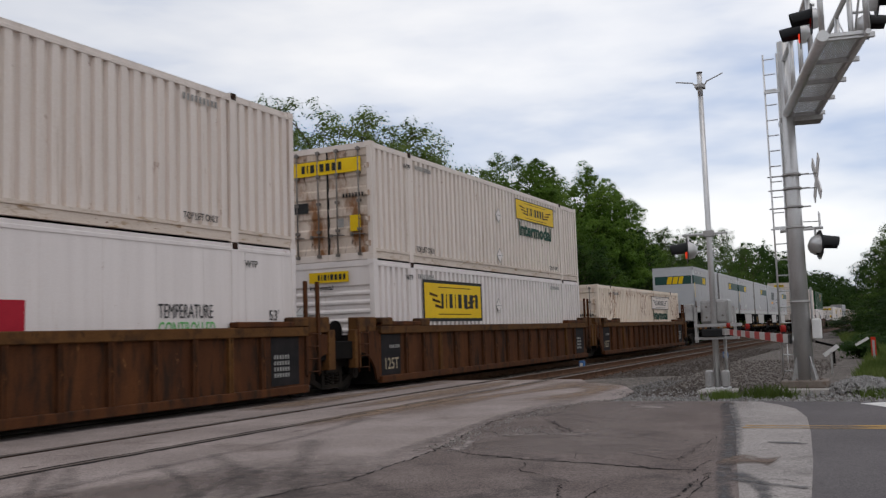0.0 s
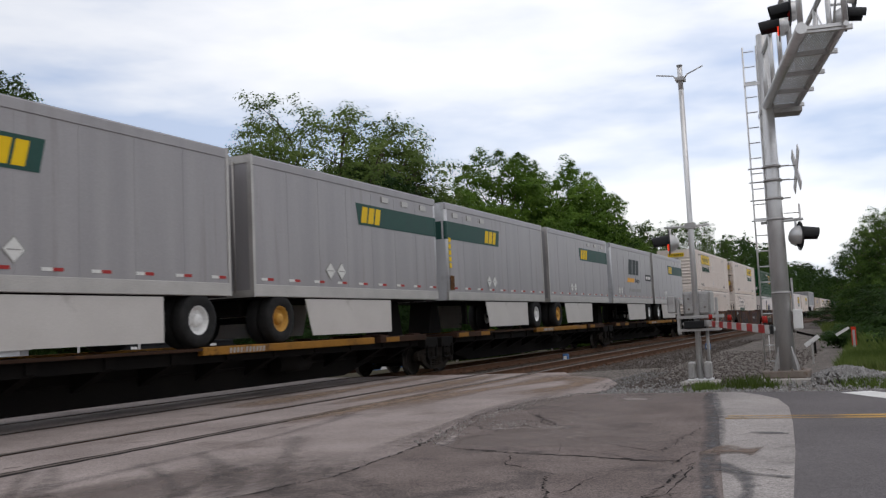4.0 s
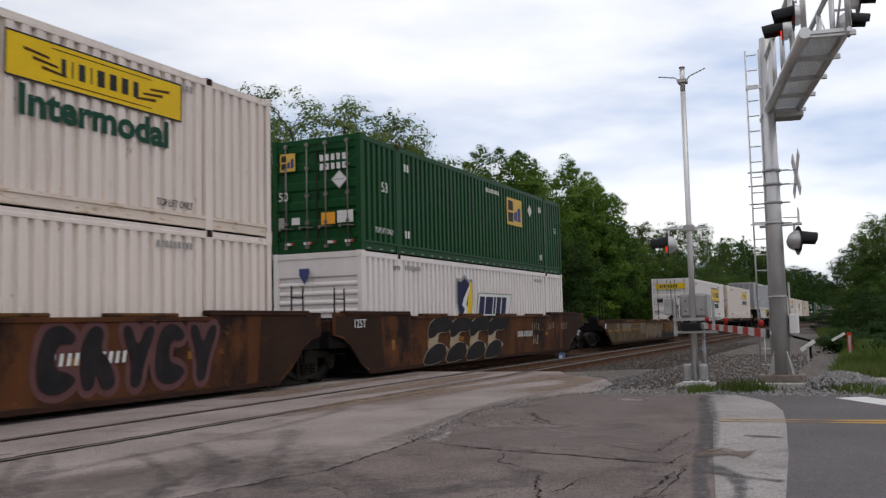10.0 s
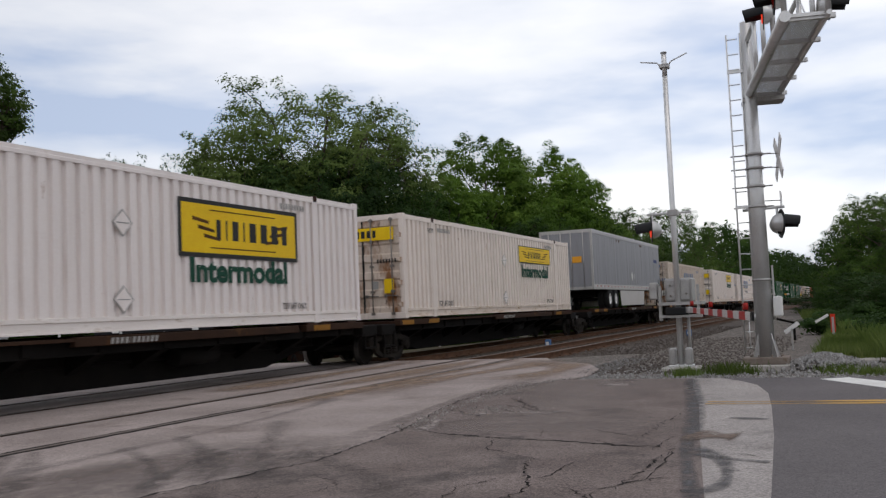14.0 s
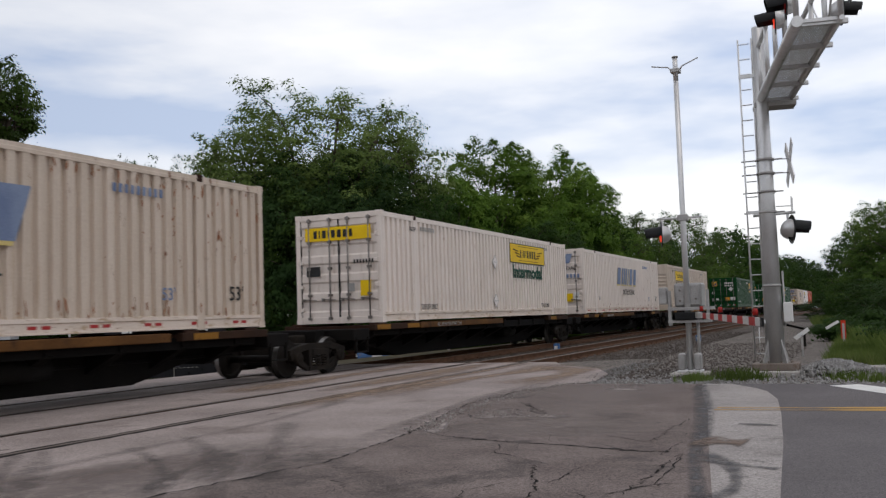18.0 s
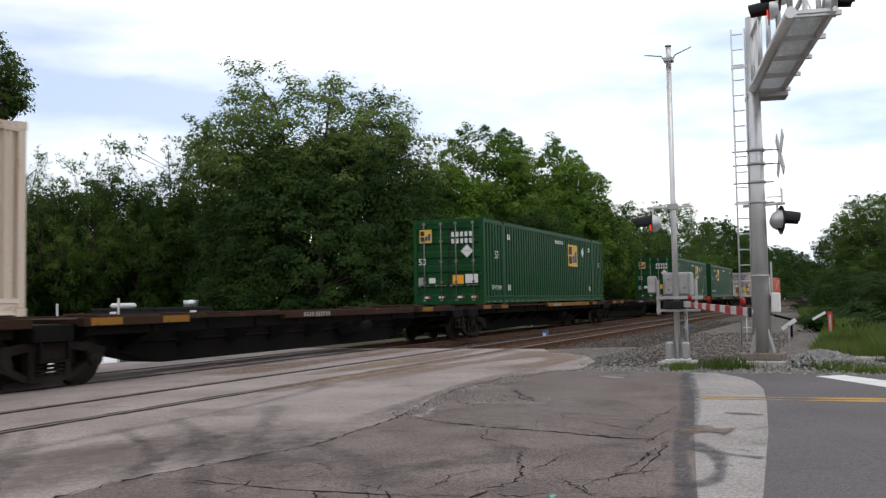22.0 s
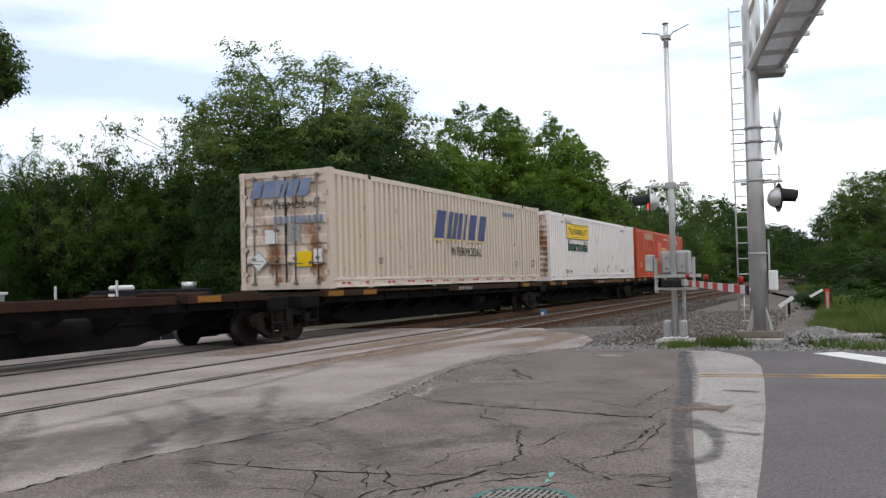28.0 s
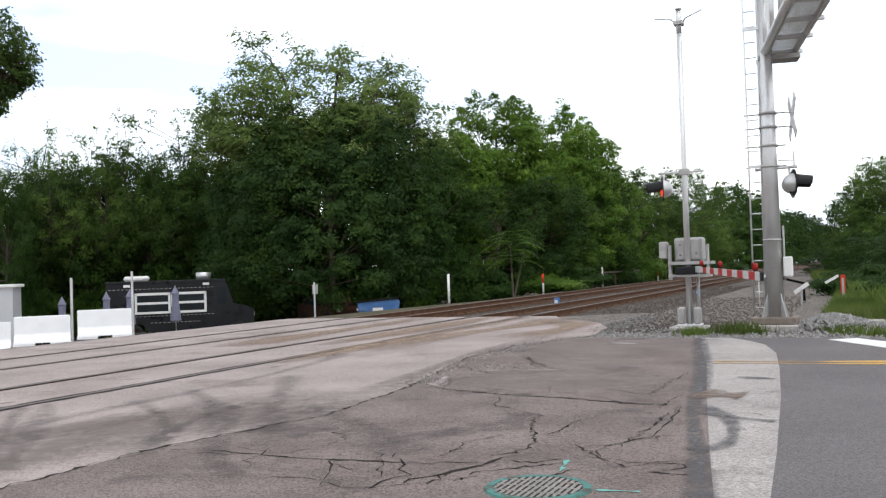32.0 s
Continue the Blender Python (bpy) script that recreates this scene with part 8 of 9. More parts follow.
def cantilever():
    mx, my = 18.05, 1.53
    c = thing("cantilever_signal", "tall silver signal mast with an overhead walkway and hooded lamps", "railway signal", m=pose(mx, my, -0.03))
    part("foundation", bx(-0.5, 0.46, -0.5, 0.5, -0.15, 0.10, bevel=0.02), "foundation", c, "concrete footing")
    part("base_plate", bx(-0.34, 0.34, -0.40, 0.40, 0.10, 0.23, bevel=0.015), "base_rust", c, "rusty grey base box")
    part("mast", rod((0, 0, 0.1), (0, 0, 6.5), 0.165, 0.108, 28), "galv", c, "tall tapered silver mast")
    part("mast_band", rod((0, 0, 1.62), (0, 0, 1.66), 0.172, 0.172, 28), "galv_dark", c)
    for a in range(4):
        bm = prism([(0.14, 0.23), (0.30, 0.23), (0.16, 0.66)], -0.012, 0.012)
        part("gusset", bm, "galv_dark", c, m=pose(0, 0, 0, 0, 0, 45 + 90 * a))
    for a in range(8):
        part("anchor_bolt", rod((0.29, 0, 0.2), (0.29, 0, 0.27), 0.02, n=8), "steel", c, m=pose(0, 0, 0, 0, 0, 22.5 + 45 * a))
    # ladder on the far side of the mast
    lad = part("ladder", rod((0, 0, 0.3), (0, 0, 6.3), 0.016, n=6), "galv", c, "silver rung ladder", pose(-0.05, 0.36, 0))
    part("rail", rod((0, -0.2, 0.3), (0, -0.24, 6.3), 0.014, n=6), "galv", lad)
    z = 0.4
    while z < 6.25:
        part("rung", rod((0, 0, z), (0, -0.2, z), 0.011, n=6), "galv", lad)
        z += 0.29
    for z in (0.95, 2.98, 5.55):
        part("ladder_bracket", bx(-0.02, 0.02, -0.3, 0.02, z, z + 0.06), "galv", lad)
    for z in (3.36, 3.70, 2.98, 3.96):
        part("clamp_band", rod((0, 0, z), (0, 0, z + 0.045), 0.165, 0.163, 24), "galv_dark", c)
        part("clamp_arm", rod((0, 0.42, z + 0.02), (0, -0.3, z + 0.02), 0.014, n=6), "galv_dark", c)
    # sign seen edge-on, with its stays
    sign = part("crossing_sign", bx(-0.5, 0.5, -0.008, 0.008, -0.1, 0.1), "gate_white", c, "crossed sign boards seen from the edge", pose(0.1, -0.42, 3.9, 0, 0, 13) @ pose(0, 0, 0, 0, 45, 0))
    part("board", bx(-0.1, 0.1, -0.010, 0.010, -0.5, 0.5), "gate_white", sign)
    part("track_plate", bx(-0.2, 0.2, -0.008, 0.008, -0.14, 0.14), "gate_white", c, "small plate below the sign", pose(0.1, -0.42, 3.12))
    for z in (3.98, 3.72, 3.1):
        part("sign_stay", rod((0, -0.15, z), (0.1, -0.41, z), 0.01, n=5), "galv_dark", c)
    # lamps on the mast
    part("lamp_arm", rod((0, 0.26, 2.95), (0, -0.48, 2.97), 0.028, n=8), "galv", c)
    part("lamp_drop", rod((0, -0.34, 2.97), (0, -0.34, 2.74), 0.022, n=8), "galv", c)
    flasher(c, 0.0, -0.40, 2.68, -72, False)
    flasher(c, 0.3, -0.36, 2.66, -100, False)
    case = part("junction_box", bx(-0.14, 0.14, -0.33, -0.18, 0.96, 1.33, bevel=0.02), "gate_white", c, "pale junction box")
    part("box_pipe", rod((0, -0.19, 0.9), (0, -0.19, 1.9), 0.02, n=6), "galv_dark", case)
    # overhead walkway towards the road
    w = part("walkway", bx(0.0, 4.8, 0.03, 0.06, 0.0, 0.05, bm=bx(0.0, 4.8, 0.51, 0.54, 0.0, 0.05, bm=bx(4.77, 4.8, 0.06, 0.51, 0.0, 0.05))), "galv", c, "steel walkway reaching over the road", pose(0.05, 0.02, 5.13, 0, 0, 180 + 11.1))
    for y in (0.0, 0.57):
        part("chord", rod((-0.15, y, 0.0), (4.9, y, 0.0), 0.08 if y == 0 else 0.035, n=14), "galv", w, "round bottom chord")
        part("handrail", rod((-0.1, y, 0.98), (4.9, y, 0.98), 0.042, n=10), "galv", w)
        for k in range(5):
            x = 0.25 + 1.15 * k
            part("rail_post", rod((x, y, 0.0), (x, y, 0.98), 0.04, n=8), "galv", w)
            if k < 4 and y > 0:
                a, b = ((x, y, 0.05), (x + 1.15, y, 0.95)) if k % 2 else ((x, y, 0.95), (x + 1.15, y, 0.05))
                part("brace", rod(a, b, 0.016, n=6), "galv", w)
    for k in range(5):
        x = -0.05 + 1.19 * k
        part("cross_beam", bx(x, x + 0.06, 0.0, 0.68, -0.045, 0.03, bevel=0.008), "galv", w)
    for k in range(18):
        y = 0.07 + 0.0252 * k
        part("grating_bar", bx(0.0, 4.77, y - 0.0085, y + 0.0085, 0.03, 0.042), "galv", w)
    for k in range(31):
        part("grating_rod", bx(0.1 + k * 0.152, 0.107 + k * 0.152, 0.06, 0.51, 0.042, 0.048), "galv", w)
    part("mount_plate", bx(-0.3, 0.12, -0.12, 0.62, -0.16, -0.07, bevel=0.01), "galv_dark", w)
    for x, y, z, face, lit in ((4.35, -0.05, 0.42, -93, False), (3.65, -0.12, 0.42, -96, True), (4.35, 0.80, 0.58, 89, False), (3.65, 0.80, 0.46, 92, False)):
        part("lamp_arm", rod((x, 0.0 if y < 0 else 0.57, z + 0.2), (x, y, z + 0.2), 0.025, n=6, bm=rod((x, y, z + 0.2), (x, y, z - 0.05), 0.022, n=6)), "galv", w)
        flasher(w, x, y, z, face, lit, 0.88)


def roadside():
    # white and red line posts beyond the track, further posts on the other side
    for x, y, h, top in ((36.5, 16.4, 1.3, "white"), (49.4, 16.4, 1.1, "red"), (58.5, 15.4, 1.6, "white"), (77, 15.6, 1.2, "red")):
        z = ground_z(x, y)
        p = thing("marker_post", "white plastic marker post with an orange top" if top == "red" else "white plastic marker post", "post", "marker posts", pose(x, y, z))
        part("post", rod((0, 0, -0.1), (0, 0, h), 0.055, n=12), "gate_white", p)
        if top == "red":
            part("top", rod((0, 0, h * 0.55), (0, 0, h + 0.02), 0.06, n=12), "orange_fresh", p, "orange top")
    for x, y, h in ((23.44, 24.63, 2.2), (24.82, 23.23, 2.25), (37.1, 23.6, 1.9)):
        z = ground_z(x, y)
        p = thing("sign_post", "thin grey metal sign post", "post", "thin posts", pose(x, y, z))
        part("post", bx(-0.03, 0.03, -0.03, 0.03, -0.1, h), "galv", p)
        if h < 2:
            part("sign", bx(-0.02, 0.0, -0.2, 0.1, h - 0.55, h - 0.1), "galv_dark", p)
    # wooden rail beside the far track
    f = thing("wooden_rail", "weathered timber handrail beside the ditch", "fence", m=pose(61, 16.2, ground_z(61, 16.2)))
    for x in (0, 4, 8, 12):
        part("post", bx(x - 0.06, x + 0.06, -0.06, 0.06, -0.2, 1.0), "tie", f)
    part("board", bx(0, 12, -0.03, 0.03, 0.9, 1.02), "tie", f)
    part("brace", prism([(-2.5, -0.1), (-2.4, -0.1), (0.1, 0.95), (0.0, 0.98)], -0.03, 0.03), "tie", f)
    # small blue marker blocks between the rails
    for x, y in ((33.5, 10.6), (41.0, 6.6)):
        b = thing("blue_marker", "small blue plastic block on the ballast", "marker", "blue markers", pose(x, y, -0.21))
        part("block", bx(-0.1, 0.1, -0.1, 0.1, 0, 0.28, bevel=0.02), "dumpster_blue", b)
        part("face", bx(-0.105, -0.1, -0.06, 0.06, 0.08, 0.2), "gate_white", b)
    # the other gate, partly hidden by the mast
    g = thing("marker_board", "orange and white striped marker board", "marker", m=pose(27.0, 0.55, -0.2))
    part("leg", bx(-0.03, 0.03, -0.03, 0.03, -0.1, 0.9), "galv_dark", g)
    part("board", bx(-0.02, 0.02, -0.06, 0.06, 0.5, 0.98), "orange_fresh", g)
    part("stripe", bx(-0.024, 0.0, -0.32, 0.06, -0.03, 0.04), "gate_white", g, m=pose(0, 0.38, 0.8, -30, 0, 0))
    g = thing("striped_stub", "short white and orange striped board", "marker", m=pose(24.5, 1.45, -0.2))
    part("leg", bx(-0.02, 0.02, -0.02, 0.02, -0.1, 0.7), "galv_dark", g)
    part("board", bx(-0.02, 0.0, -0.2, 0.2, -0.05, 0.05), "gate_white", g, m=pose(0, 0, 0.72, -35, 0, 0))
    # low white kerb stone
    k = thing("kerb_stone", "pale fallen concrete slab in the grass", "stone", m=pose(19.5, 0.1, -0.02))
    part("slab", bx(-0.2, 0.2, -0.55, 0.55, 0, 0.08, bevel=0.03), "foundation", k, m=pose(0, -0.6, 0.0, 0, 0, 6))
    # far lineside cabinet bridge handrail
    b = thing("culvert_rail", "dark bent pipe handrail", "railing", m=pose(30, 2.6, -0.25))
    part("pipe", rod((0, 0, 1.0), (0, -0.9, 0.75), 0.035, n=8), "car_black", b)
    part("leg", rod((0, -0.9, 0.78), (0, -0.9, -0.1), 0.035, n=8), "car_black", b)
    part("leg", rod((0, 0, 1.02), (0, 0, -0.1), 0.035, n=8), "car_black", b)


def water_barrier(m, w=1.85, h=1.05):
    b = thing("barrier", "white plastic water-filled barrier", "barrier", "white barriers", m)
    prof = [(-0.30, 0.10), (-0.28, 0.16), (-0.12, 0.42), (-0.09, h), (0.09, h), (0.12, 0.42), (0.28, 0.16), (0.30, 0.10)]
    bm = bmesh.new()
    a = [bm.verts.new((-w / 2, y, z)) for y, z in prof]
    c = [bm.verts.new((w / 2, y, z)) for y, z in prof]
    bm.faces.new(a)
    bm.faces.new(c[::-1])
    for i in range(len(prof)):
        bm.faces.new((a[i], c[i], c[(i + 1) % len(prof)], a[(i + 1) % len(prof)]))
    bmesh.ops.recalc_face_normals(bm, faces=bm.faces)
    bmesh.ops.bevel(bm, geom=list(bm.edges), offset=0.02, segments=2, affect="EDGES")
    part("shell", bm, "barrier", b)
    for x in (-0.6, 0.6):
        part("foot", bx(x - 0.35, x + 0.35, -0.32, 0.32, 0.0, 0.11, bevel=0.01), "barrier", b)
    part("skid", bx(w / 2 - 0.02, w / 2 + 0.5, -0.25, 0.25, 0.0, 0.12, bevel=0.03), "ink_black", b, "black link piece")
    return b


def food_truck(m):
    t = thing("food_truck", "matt black step van food truck with white serving windows", "truck", m=m)
    # x runs to the cab, the serving side faces -y
    body = prism([(-3.4, 0.55), (-2.75, 0.55), (-2.6, 0.9), (-1.7, 0.9), (-1.55, 0.55), (2.3, 0.55), (3.0, 0.75), (3.55, 0.8), (3.55, 1.45), (3.2, 1.62), (2.55, 1.75), (2.25, 2.75), (2.1, 2.95), (-3.3, 2.95), (-3.4, 2.8)], -1.1, 1.1)
    part("body", body, "van_black", t, "black box body")
    part("roof_edge", bx(-3.42, 2.2, -1.13, 1.13, 2.88, 3.0, bevel=0.02), "van_black", t)
    for x0 in (-2.05, -0.35):
        win = part("serving_window", bx(x0, x0 + 1.55, -1.14, -1.08, 1.45, 2.35), "glass_dark", t, "dark serving window in a white frame")
        bm = bx(x0 - 0.06, x0 + 1.61, -1.17, -1.13, 2.30, 2.42)
        for z in (1.40, 1.86):
            quad_box(bm, x0 - 0.06, x0 + 1.61, -1.17, -1.13, z, z + 0.11)
        for x in (x0 - 0.06, x0 + 1.5):
            quad_box(bm, x, x + 0.11, -1.17, -1.13, 1.40, 2.42)
        part("window_frame", bm, "gate_white", win, "white window frame")
    part("cab_window", bx(1.75, 2.2, -1.12, -1.08, 1.75, 2.6), "glass_dark", t)
    part("windscreen", prism([(2.58, 1.75), (2.6, 1.75), (2.3, 2.72), (2.28, 2.72)], -0.95, 0.95), "glass_dark", t)
    part("roof_unit", bx(-2.6, -1.4, -0.5, 0.5, 3.0, 3.25, bevel=0.08), "gate_white", t, "white roof air unit")
    part("roof_vent", rod((1.2, 0, 3.0), (1.2, 0, 3.35), 0.35, 0.38, 14), "galv", t, "metal roof vent")
    for x in (-2.15, 2.75):
        for y in (-1.12, 0.86):
            road = put("wheel", shared("tyre", tyre, "tyre"), t, "black tyre", pose(x, y, 0.45) @ Matrix.Scale(0.88, 4))
            put("hub", shared(("rim", "rust"), rim, "car_rust"), road)
    for z, x0, x1 in ((0.95, -1.4, 0.9), (1.28, -3.3, 1.6), (2.6, -3.3, 1.6)):
        x = x0
        bm = bmesh.new()
        while x < x1:
            quad_box(bm, x, x + 0.12, -1.108, -1.1, z, z + 0.025)
            x += 0.2
        part("dashed_trim", bm, "ink_grey", t, "pale dashed trim")
    for x, z in ((3.56, 1.2), (3.4, 1.35)):
        part("headlamp", bx(x - 0.02, x + 0.03, -0.95, -0.75, z - 0.1, z + 0.1), "gate_white", t)
    part("light_bar", bx(-2.6, -2.3, -1.16, -1.1, 2.72, 2.84), "gate_white", t)
    part("light_bar", bx(1.1, 1.4, -1.16, -1.1, 2.72, 2.84), "gate_white", t)


def umbrella(m):
    u = thing("patio_umbrella", "closed grey patio umbrella", "umbrella", "closed umbrellas", m)
    part("pole", rod((0, 0, 0), (0, 0, 2.6), 0.025, n=8), "galv_dark", u)
    part("base", rod((0, 0, 0), (0, 0, 0.1), 0.28, 0.24, 16), "galv_dark", u)
    bm = bmesh.new()
    n = 16
    prof = [(0.7, 0.02), (0.75, 0.26), (1.2, 0.22), (1.8, 0.15), (2.15, 0.16), (2.2, 0.20), (2.45, 0.08), (2.6, 0.01)]
    rings = [[bm.verts.new((r * (1 + 0.18 * (i % 2)) * math.cos(2 * math.pi * i / n), r * (1 + 0.18 * (i % 2)) * math.sin(2 * math.pi * i / n), z)) for i in range(n)] for z, r in prof]
    for a, b in zip(rings, rings[1:]):
        for i in range(n):
            bm.faces.new((a[i], a[(i + 1) % n], b[(i + 1) % n], b[i]))
    part("canopy", bm, "umbrella", u, "folded grey canopy")


def dumpster(m):
    d = thing("dumpster", "battered blue steel dumpster", "dumpster", m=m)
    part("bin", prism([(-0.95, 0.12), (0.85, 0.12), (1.05, 1.1), (0.95, 1.3), (-1.05, 1.1)], -0.7, 0.7), "dumpster_blue", d)
    for x in (-0.6, 0.0, 0.6):
        part("rib", bx(x - 0.04, x + 0.04, -0.74, -0.7, 0.15, 1.05), "dumpster_blue", d)
    part("lid", prism([(-1.08, 1.1), (1.0, 1.3), (1.0, 1.36), (-1.08, 1.16)], -0.75, 0.75), "car_black", d, "black lid")
    part("placard", bx(-0.3, 0.2, -0.745, -0.74, 0.5, 0.75), "gate_white", d)
    for x in (-0.7, 0.7):
        part("fork_pocket", bx(x - 0.12, x + 0.12, -0.85, -0.7, 0.55, 0.72), "dumpster_blue", d)
        part("skid", bx(x - 0.1, x + 0.1, -0.65, 0.65, 0, 0.13), "car_black", d)


def shed(m):
    s = thing("white_kiosk", "small white kiosk with a flat roof", "kiosk", m=m)
    part("wall", bx(-1.6, 0.0, -1.2, 1.2, 0.0, 2.5), "trailer_nose", s)
    part("roof", bx(-1.75, 0.12, -1.3, 1.3, 2.5, 2.62, bevel=0.02), "gate_white", s)
    part("door_frame", bx(-0.6, -0.5, -1.23, -1.2, 0.0, 2.1), "galv", s)
    part("plinth", bx(-1.62, 0.02, -1.22, 1.22, -0.3, 0.25), "foundation", s)


def parked_car(m):
    c = thing("parked_car", "dark low car parked beyond the tracks", "car", m=m)
    part("body", prism([(-2.1, 0.3), (2.1, 0.3), (2.15, 0.7), (1.9, 0.85), (1.1, 0.92), (0.6, 1.35), (-0.9, 1.38), (-1.5, 0.98), (-2.1, 0.9)], -0.85, 0.85), "car_maroon", c)
    part("window", prism([(1.0, 0.93), (0.56, 1.3), (-0.85, 1.33), (-1.3, 0.98)], -0.86, 0.86), "glass_dark", c)
    for x in (-1.3, 1.3):
        for y in (-0.88, 0.62):
            w = put("wheel", shared("tyre", tyre, "tyre"), c, "black tyre", pose(x, y, 0.33) @ Matrix.Scale(0.65, 4))
    for y in (-0.6, 0.6):
        part("headlamp", bx(2.1, 2.18, y - 0.15, y + 0.15, 0.6, 0.75), "gate_white", c)


def beyond():
    def on(x, y):
        return ground_z(x, y) + 0.03
    for x, y in ((24.1, 26.75), (25.6, 25.3), (22.7, 28.1)):
        water_barrier(pose(x, y, on(x, y), 0, 0, -44))
    food_truck(pose(37.4, 31.9, on(37.4, 31.9), 0, 0, -48) @ Matrix.Scale(1.02, 4))
    for x, y in ((30.1, 32.2), (31.4, 30.9), (32.1, 30.2), (33.5, 28.8)):
        umbrella(pose(x, y, on(x, y)) @ Matrix.Scale(0.85, 4))
    dumpster(pose(40.4, 22.0, on(40.4, 22.0), 0, 0, -60) @ Matrix.Diagonal((1, 1, 0.72, 1)))
    shed(pose(26.1, 30.3, on(26.1, 30.3), 0, 0, -48))
    parked_car(pose(42.6, 26.2, on(42, 26), 0, 0, -120))


gate_signal()
cantilever()
roadside()
beyond()


# ---- trees, bushes and grass ----
def leaf_cloud(lobes, n, size, rnd, flat=0.35, hang=0.0):
    """Small folded leaves round the shells of many lobes: arrays of vertices and faces."""
    w = np.array([l[3] ** 2 for l in lobes])
    pick = rnd.choice(len(lobes), n, p=w / w.sum())
    L = np.array(lobes)[pick]
    d = rnd.normal(size=(n, 3))
    d /= np.linalg.norm(d, axis=1)[:, None]
    d[:, 2] = np.where(rnd.random(n) < 0.65, np.abs(d[:, 2]), d[:, 2])
    r = L[:, 3] * (1 - 0.5 * rnd.random(n) ** 2.0) * (1 + 0.32 * rnd.normal(size=n).clip(-1, 1.8))
    c = L[:, :3] + d * r[:, None] * np.array([1, 1, 0.85])
    # each leaf: a four-cornered blade with random turn, facing mostly outwards
    mid = np.array([0.0, 0.0, L[:, 2].mean() * 0.9])
    out = c - mid
    out /= np.linalg.norm(out, axis=1)[:, None] + 1e-6
    nrm = d * 0.8 + out * 0.7 + rnd.normal(size=(n, 3)) * 0.38 + np.array([0, 0, 0.3])
    nrm /= np.linalg.norm(nrm, axis=1)[:, None]
    t = np.cross(nrm, rnd.normal(size=(n, 3)))
    t /= np.linalg.norm(t, axis=1)[:, None]
    b = np.cross(nrm, t)
    s = size * (0.55 + 0.9 * rnd.random(n))[:, None]
    fold = nrm * s * 0.18
    v = np.stack([c - t * s, c + b * s * 0.45 - fold, c + t * s, c - b * s * 0.45 - fold], 1).reshape(-1, 3)
    return v


def mesh_of_quads(name, v, material):
    n = len(v) // 4
    me = bpy.data.meshes.new(name)
    me.vertices.add(len(v))
    me.vertices.foreach_set("co", v.astype(np.float32).ravel())
    me.loops.add(4 * n)
    me.loops.foreach_set("vertex_index", np.arange(4 * n, dtype=np.int32))
    me.polygons.add(n)
    me.polygons.foreach_set("loop_start", np.arange(0, 4 * n, 4, dtype=np.int32))
    me.update(calc_edges=True)
    me.materials.append(M[material])
    return me


def make_tree(height, radius, seed, leaf, leaves, size, lobes_n=40, low=0.2, open_top=0.0):
    """A tapered trunk with limbs, and a crown of separate lobes of small leaves with gaps between them."""
    rnd = np.random.default_rng(seed)
    bm = bmesh.new()
    top = Vector((rnd.normal() * 0.3, rnd.normal() * 0.3, height * 0.66))
    r0 = 0.026 * height
    rod((0, 0, -0.6), top * 0.45, r0, r0 * 0.75, 10, bm, cap=False)
    rod(top * 0.45, top, r0 * 0.75, r0 * 0.4, 10, bm, cap=False)
    lobes = []
    for k in range(lobes_n):
        f = (k + 0.5) / lobes_n
        z = height * (low + (0.92 - low) * f)
        prof = math.sin(math.pi * (0.20 + 0.70 * f)) ** 0.8
        a = k * 2.39996 + rnd.normal() * 0.35
        rr = radius * prof * (0.35 + 0.60 * rnd.random() ** 0.5)
        size_l = radius * (0.15 + 0.12 * rnd.random()) * (1.0 - (0.2 + open_top) * f)
        p = Vector((math.cos(a) * rr, math.sin(a) * rr, z))
        lobes.append((p.x, p.y, p.z, size_l))
        s = top * min(1.0, 0.3 + 0.7 * f)
        mid = s.lerp(p, 0.55) + Vector((0, 0, -0.08 * rr))
        rod(s, mid, r0 * 0.30 * (1 - 0.6 * f), r0 * 0.17 * (1 - 0.5 * f), 5, bm, cap=False)
        rod(mid, p, r0 * 0.17 * (1 - 0.5 * f), 0.02, 4, bm, cap=False)
        for j in range(9):
            d = Vector(rnd.normal(size=3)).normalized()
            d.z = abs(d.z) * 0.9 + 0.15
            q = p + d * size_l * rnd.uniform(0.9, 1.6 + open_top)
            lobes.append((q.x, q.y, q.z, size_l * rnd.uniform(0.22, 0.5)))
            if f > 0.4 and j < 5:
                rod(p, q, 0.022, 0.008, 3, bm, cap=False)
    v = leaf_cloud(lobes, leaves, size, rnd)
    return mesh_from("trunk", bm, "bark"), mesh_of_quads("crown", v, leaf)


def curve_rod(a, b, sag, r0, r1, bm, n=4, sides=5):
    """A limb from a to b that bows by sag; returns its points."""
    pts = [a.lerp(b, k / n) + Vector((0, 0, sag * math.sin(math.pi * k / n))) for k in range(n + 1)]
    for k in range(n):
        rod(pts[k], pts[k + 1], r0 + (r1 - r0) * k / n, r0 + (r1 - r0) * (k + 1) / n, sides, bm, cap=False)
    return pts


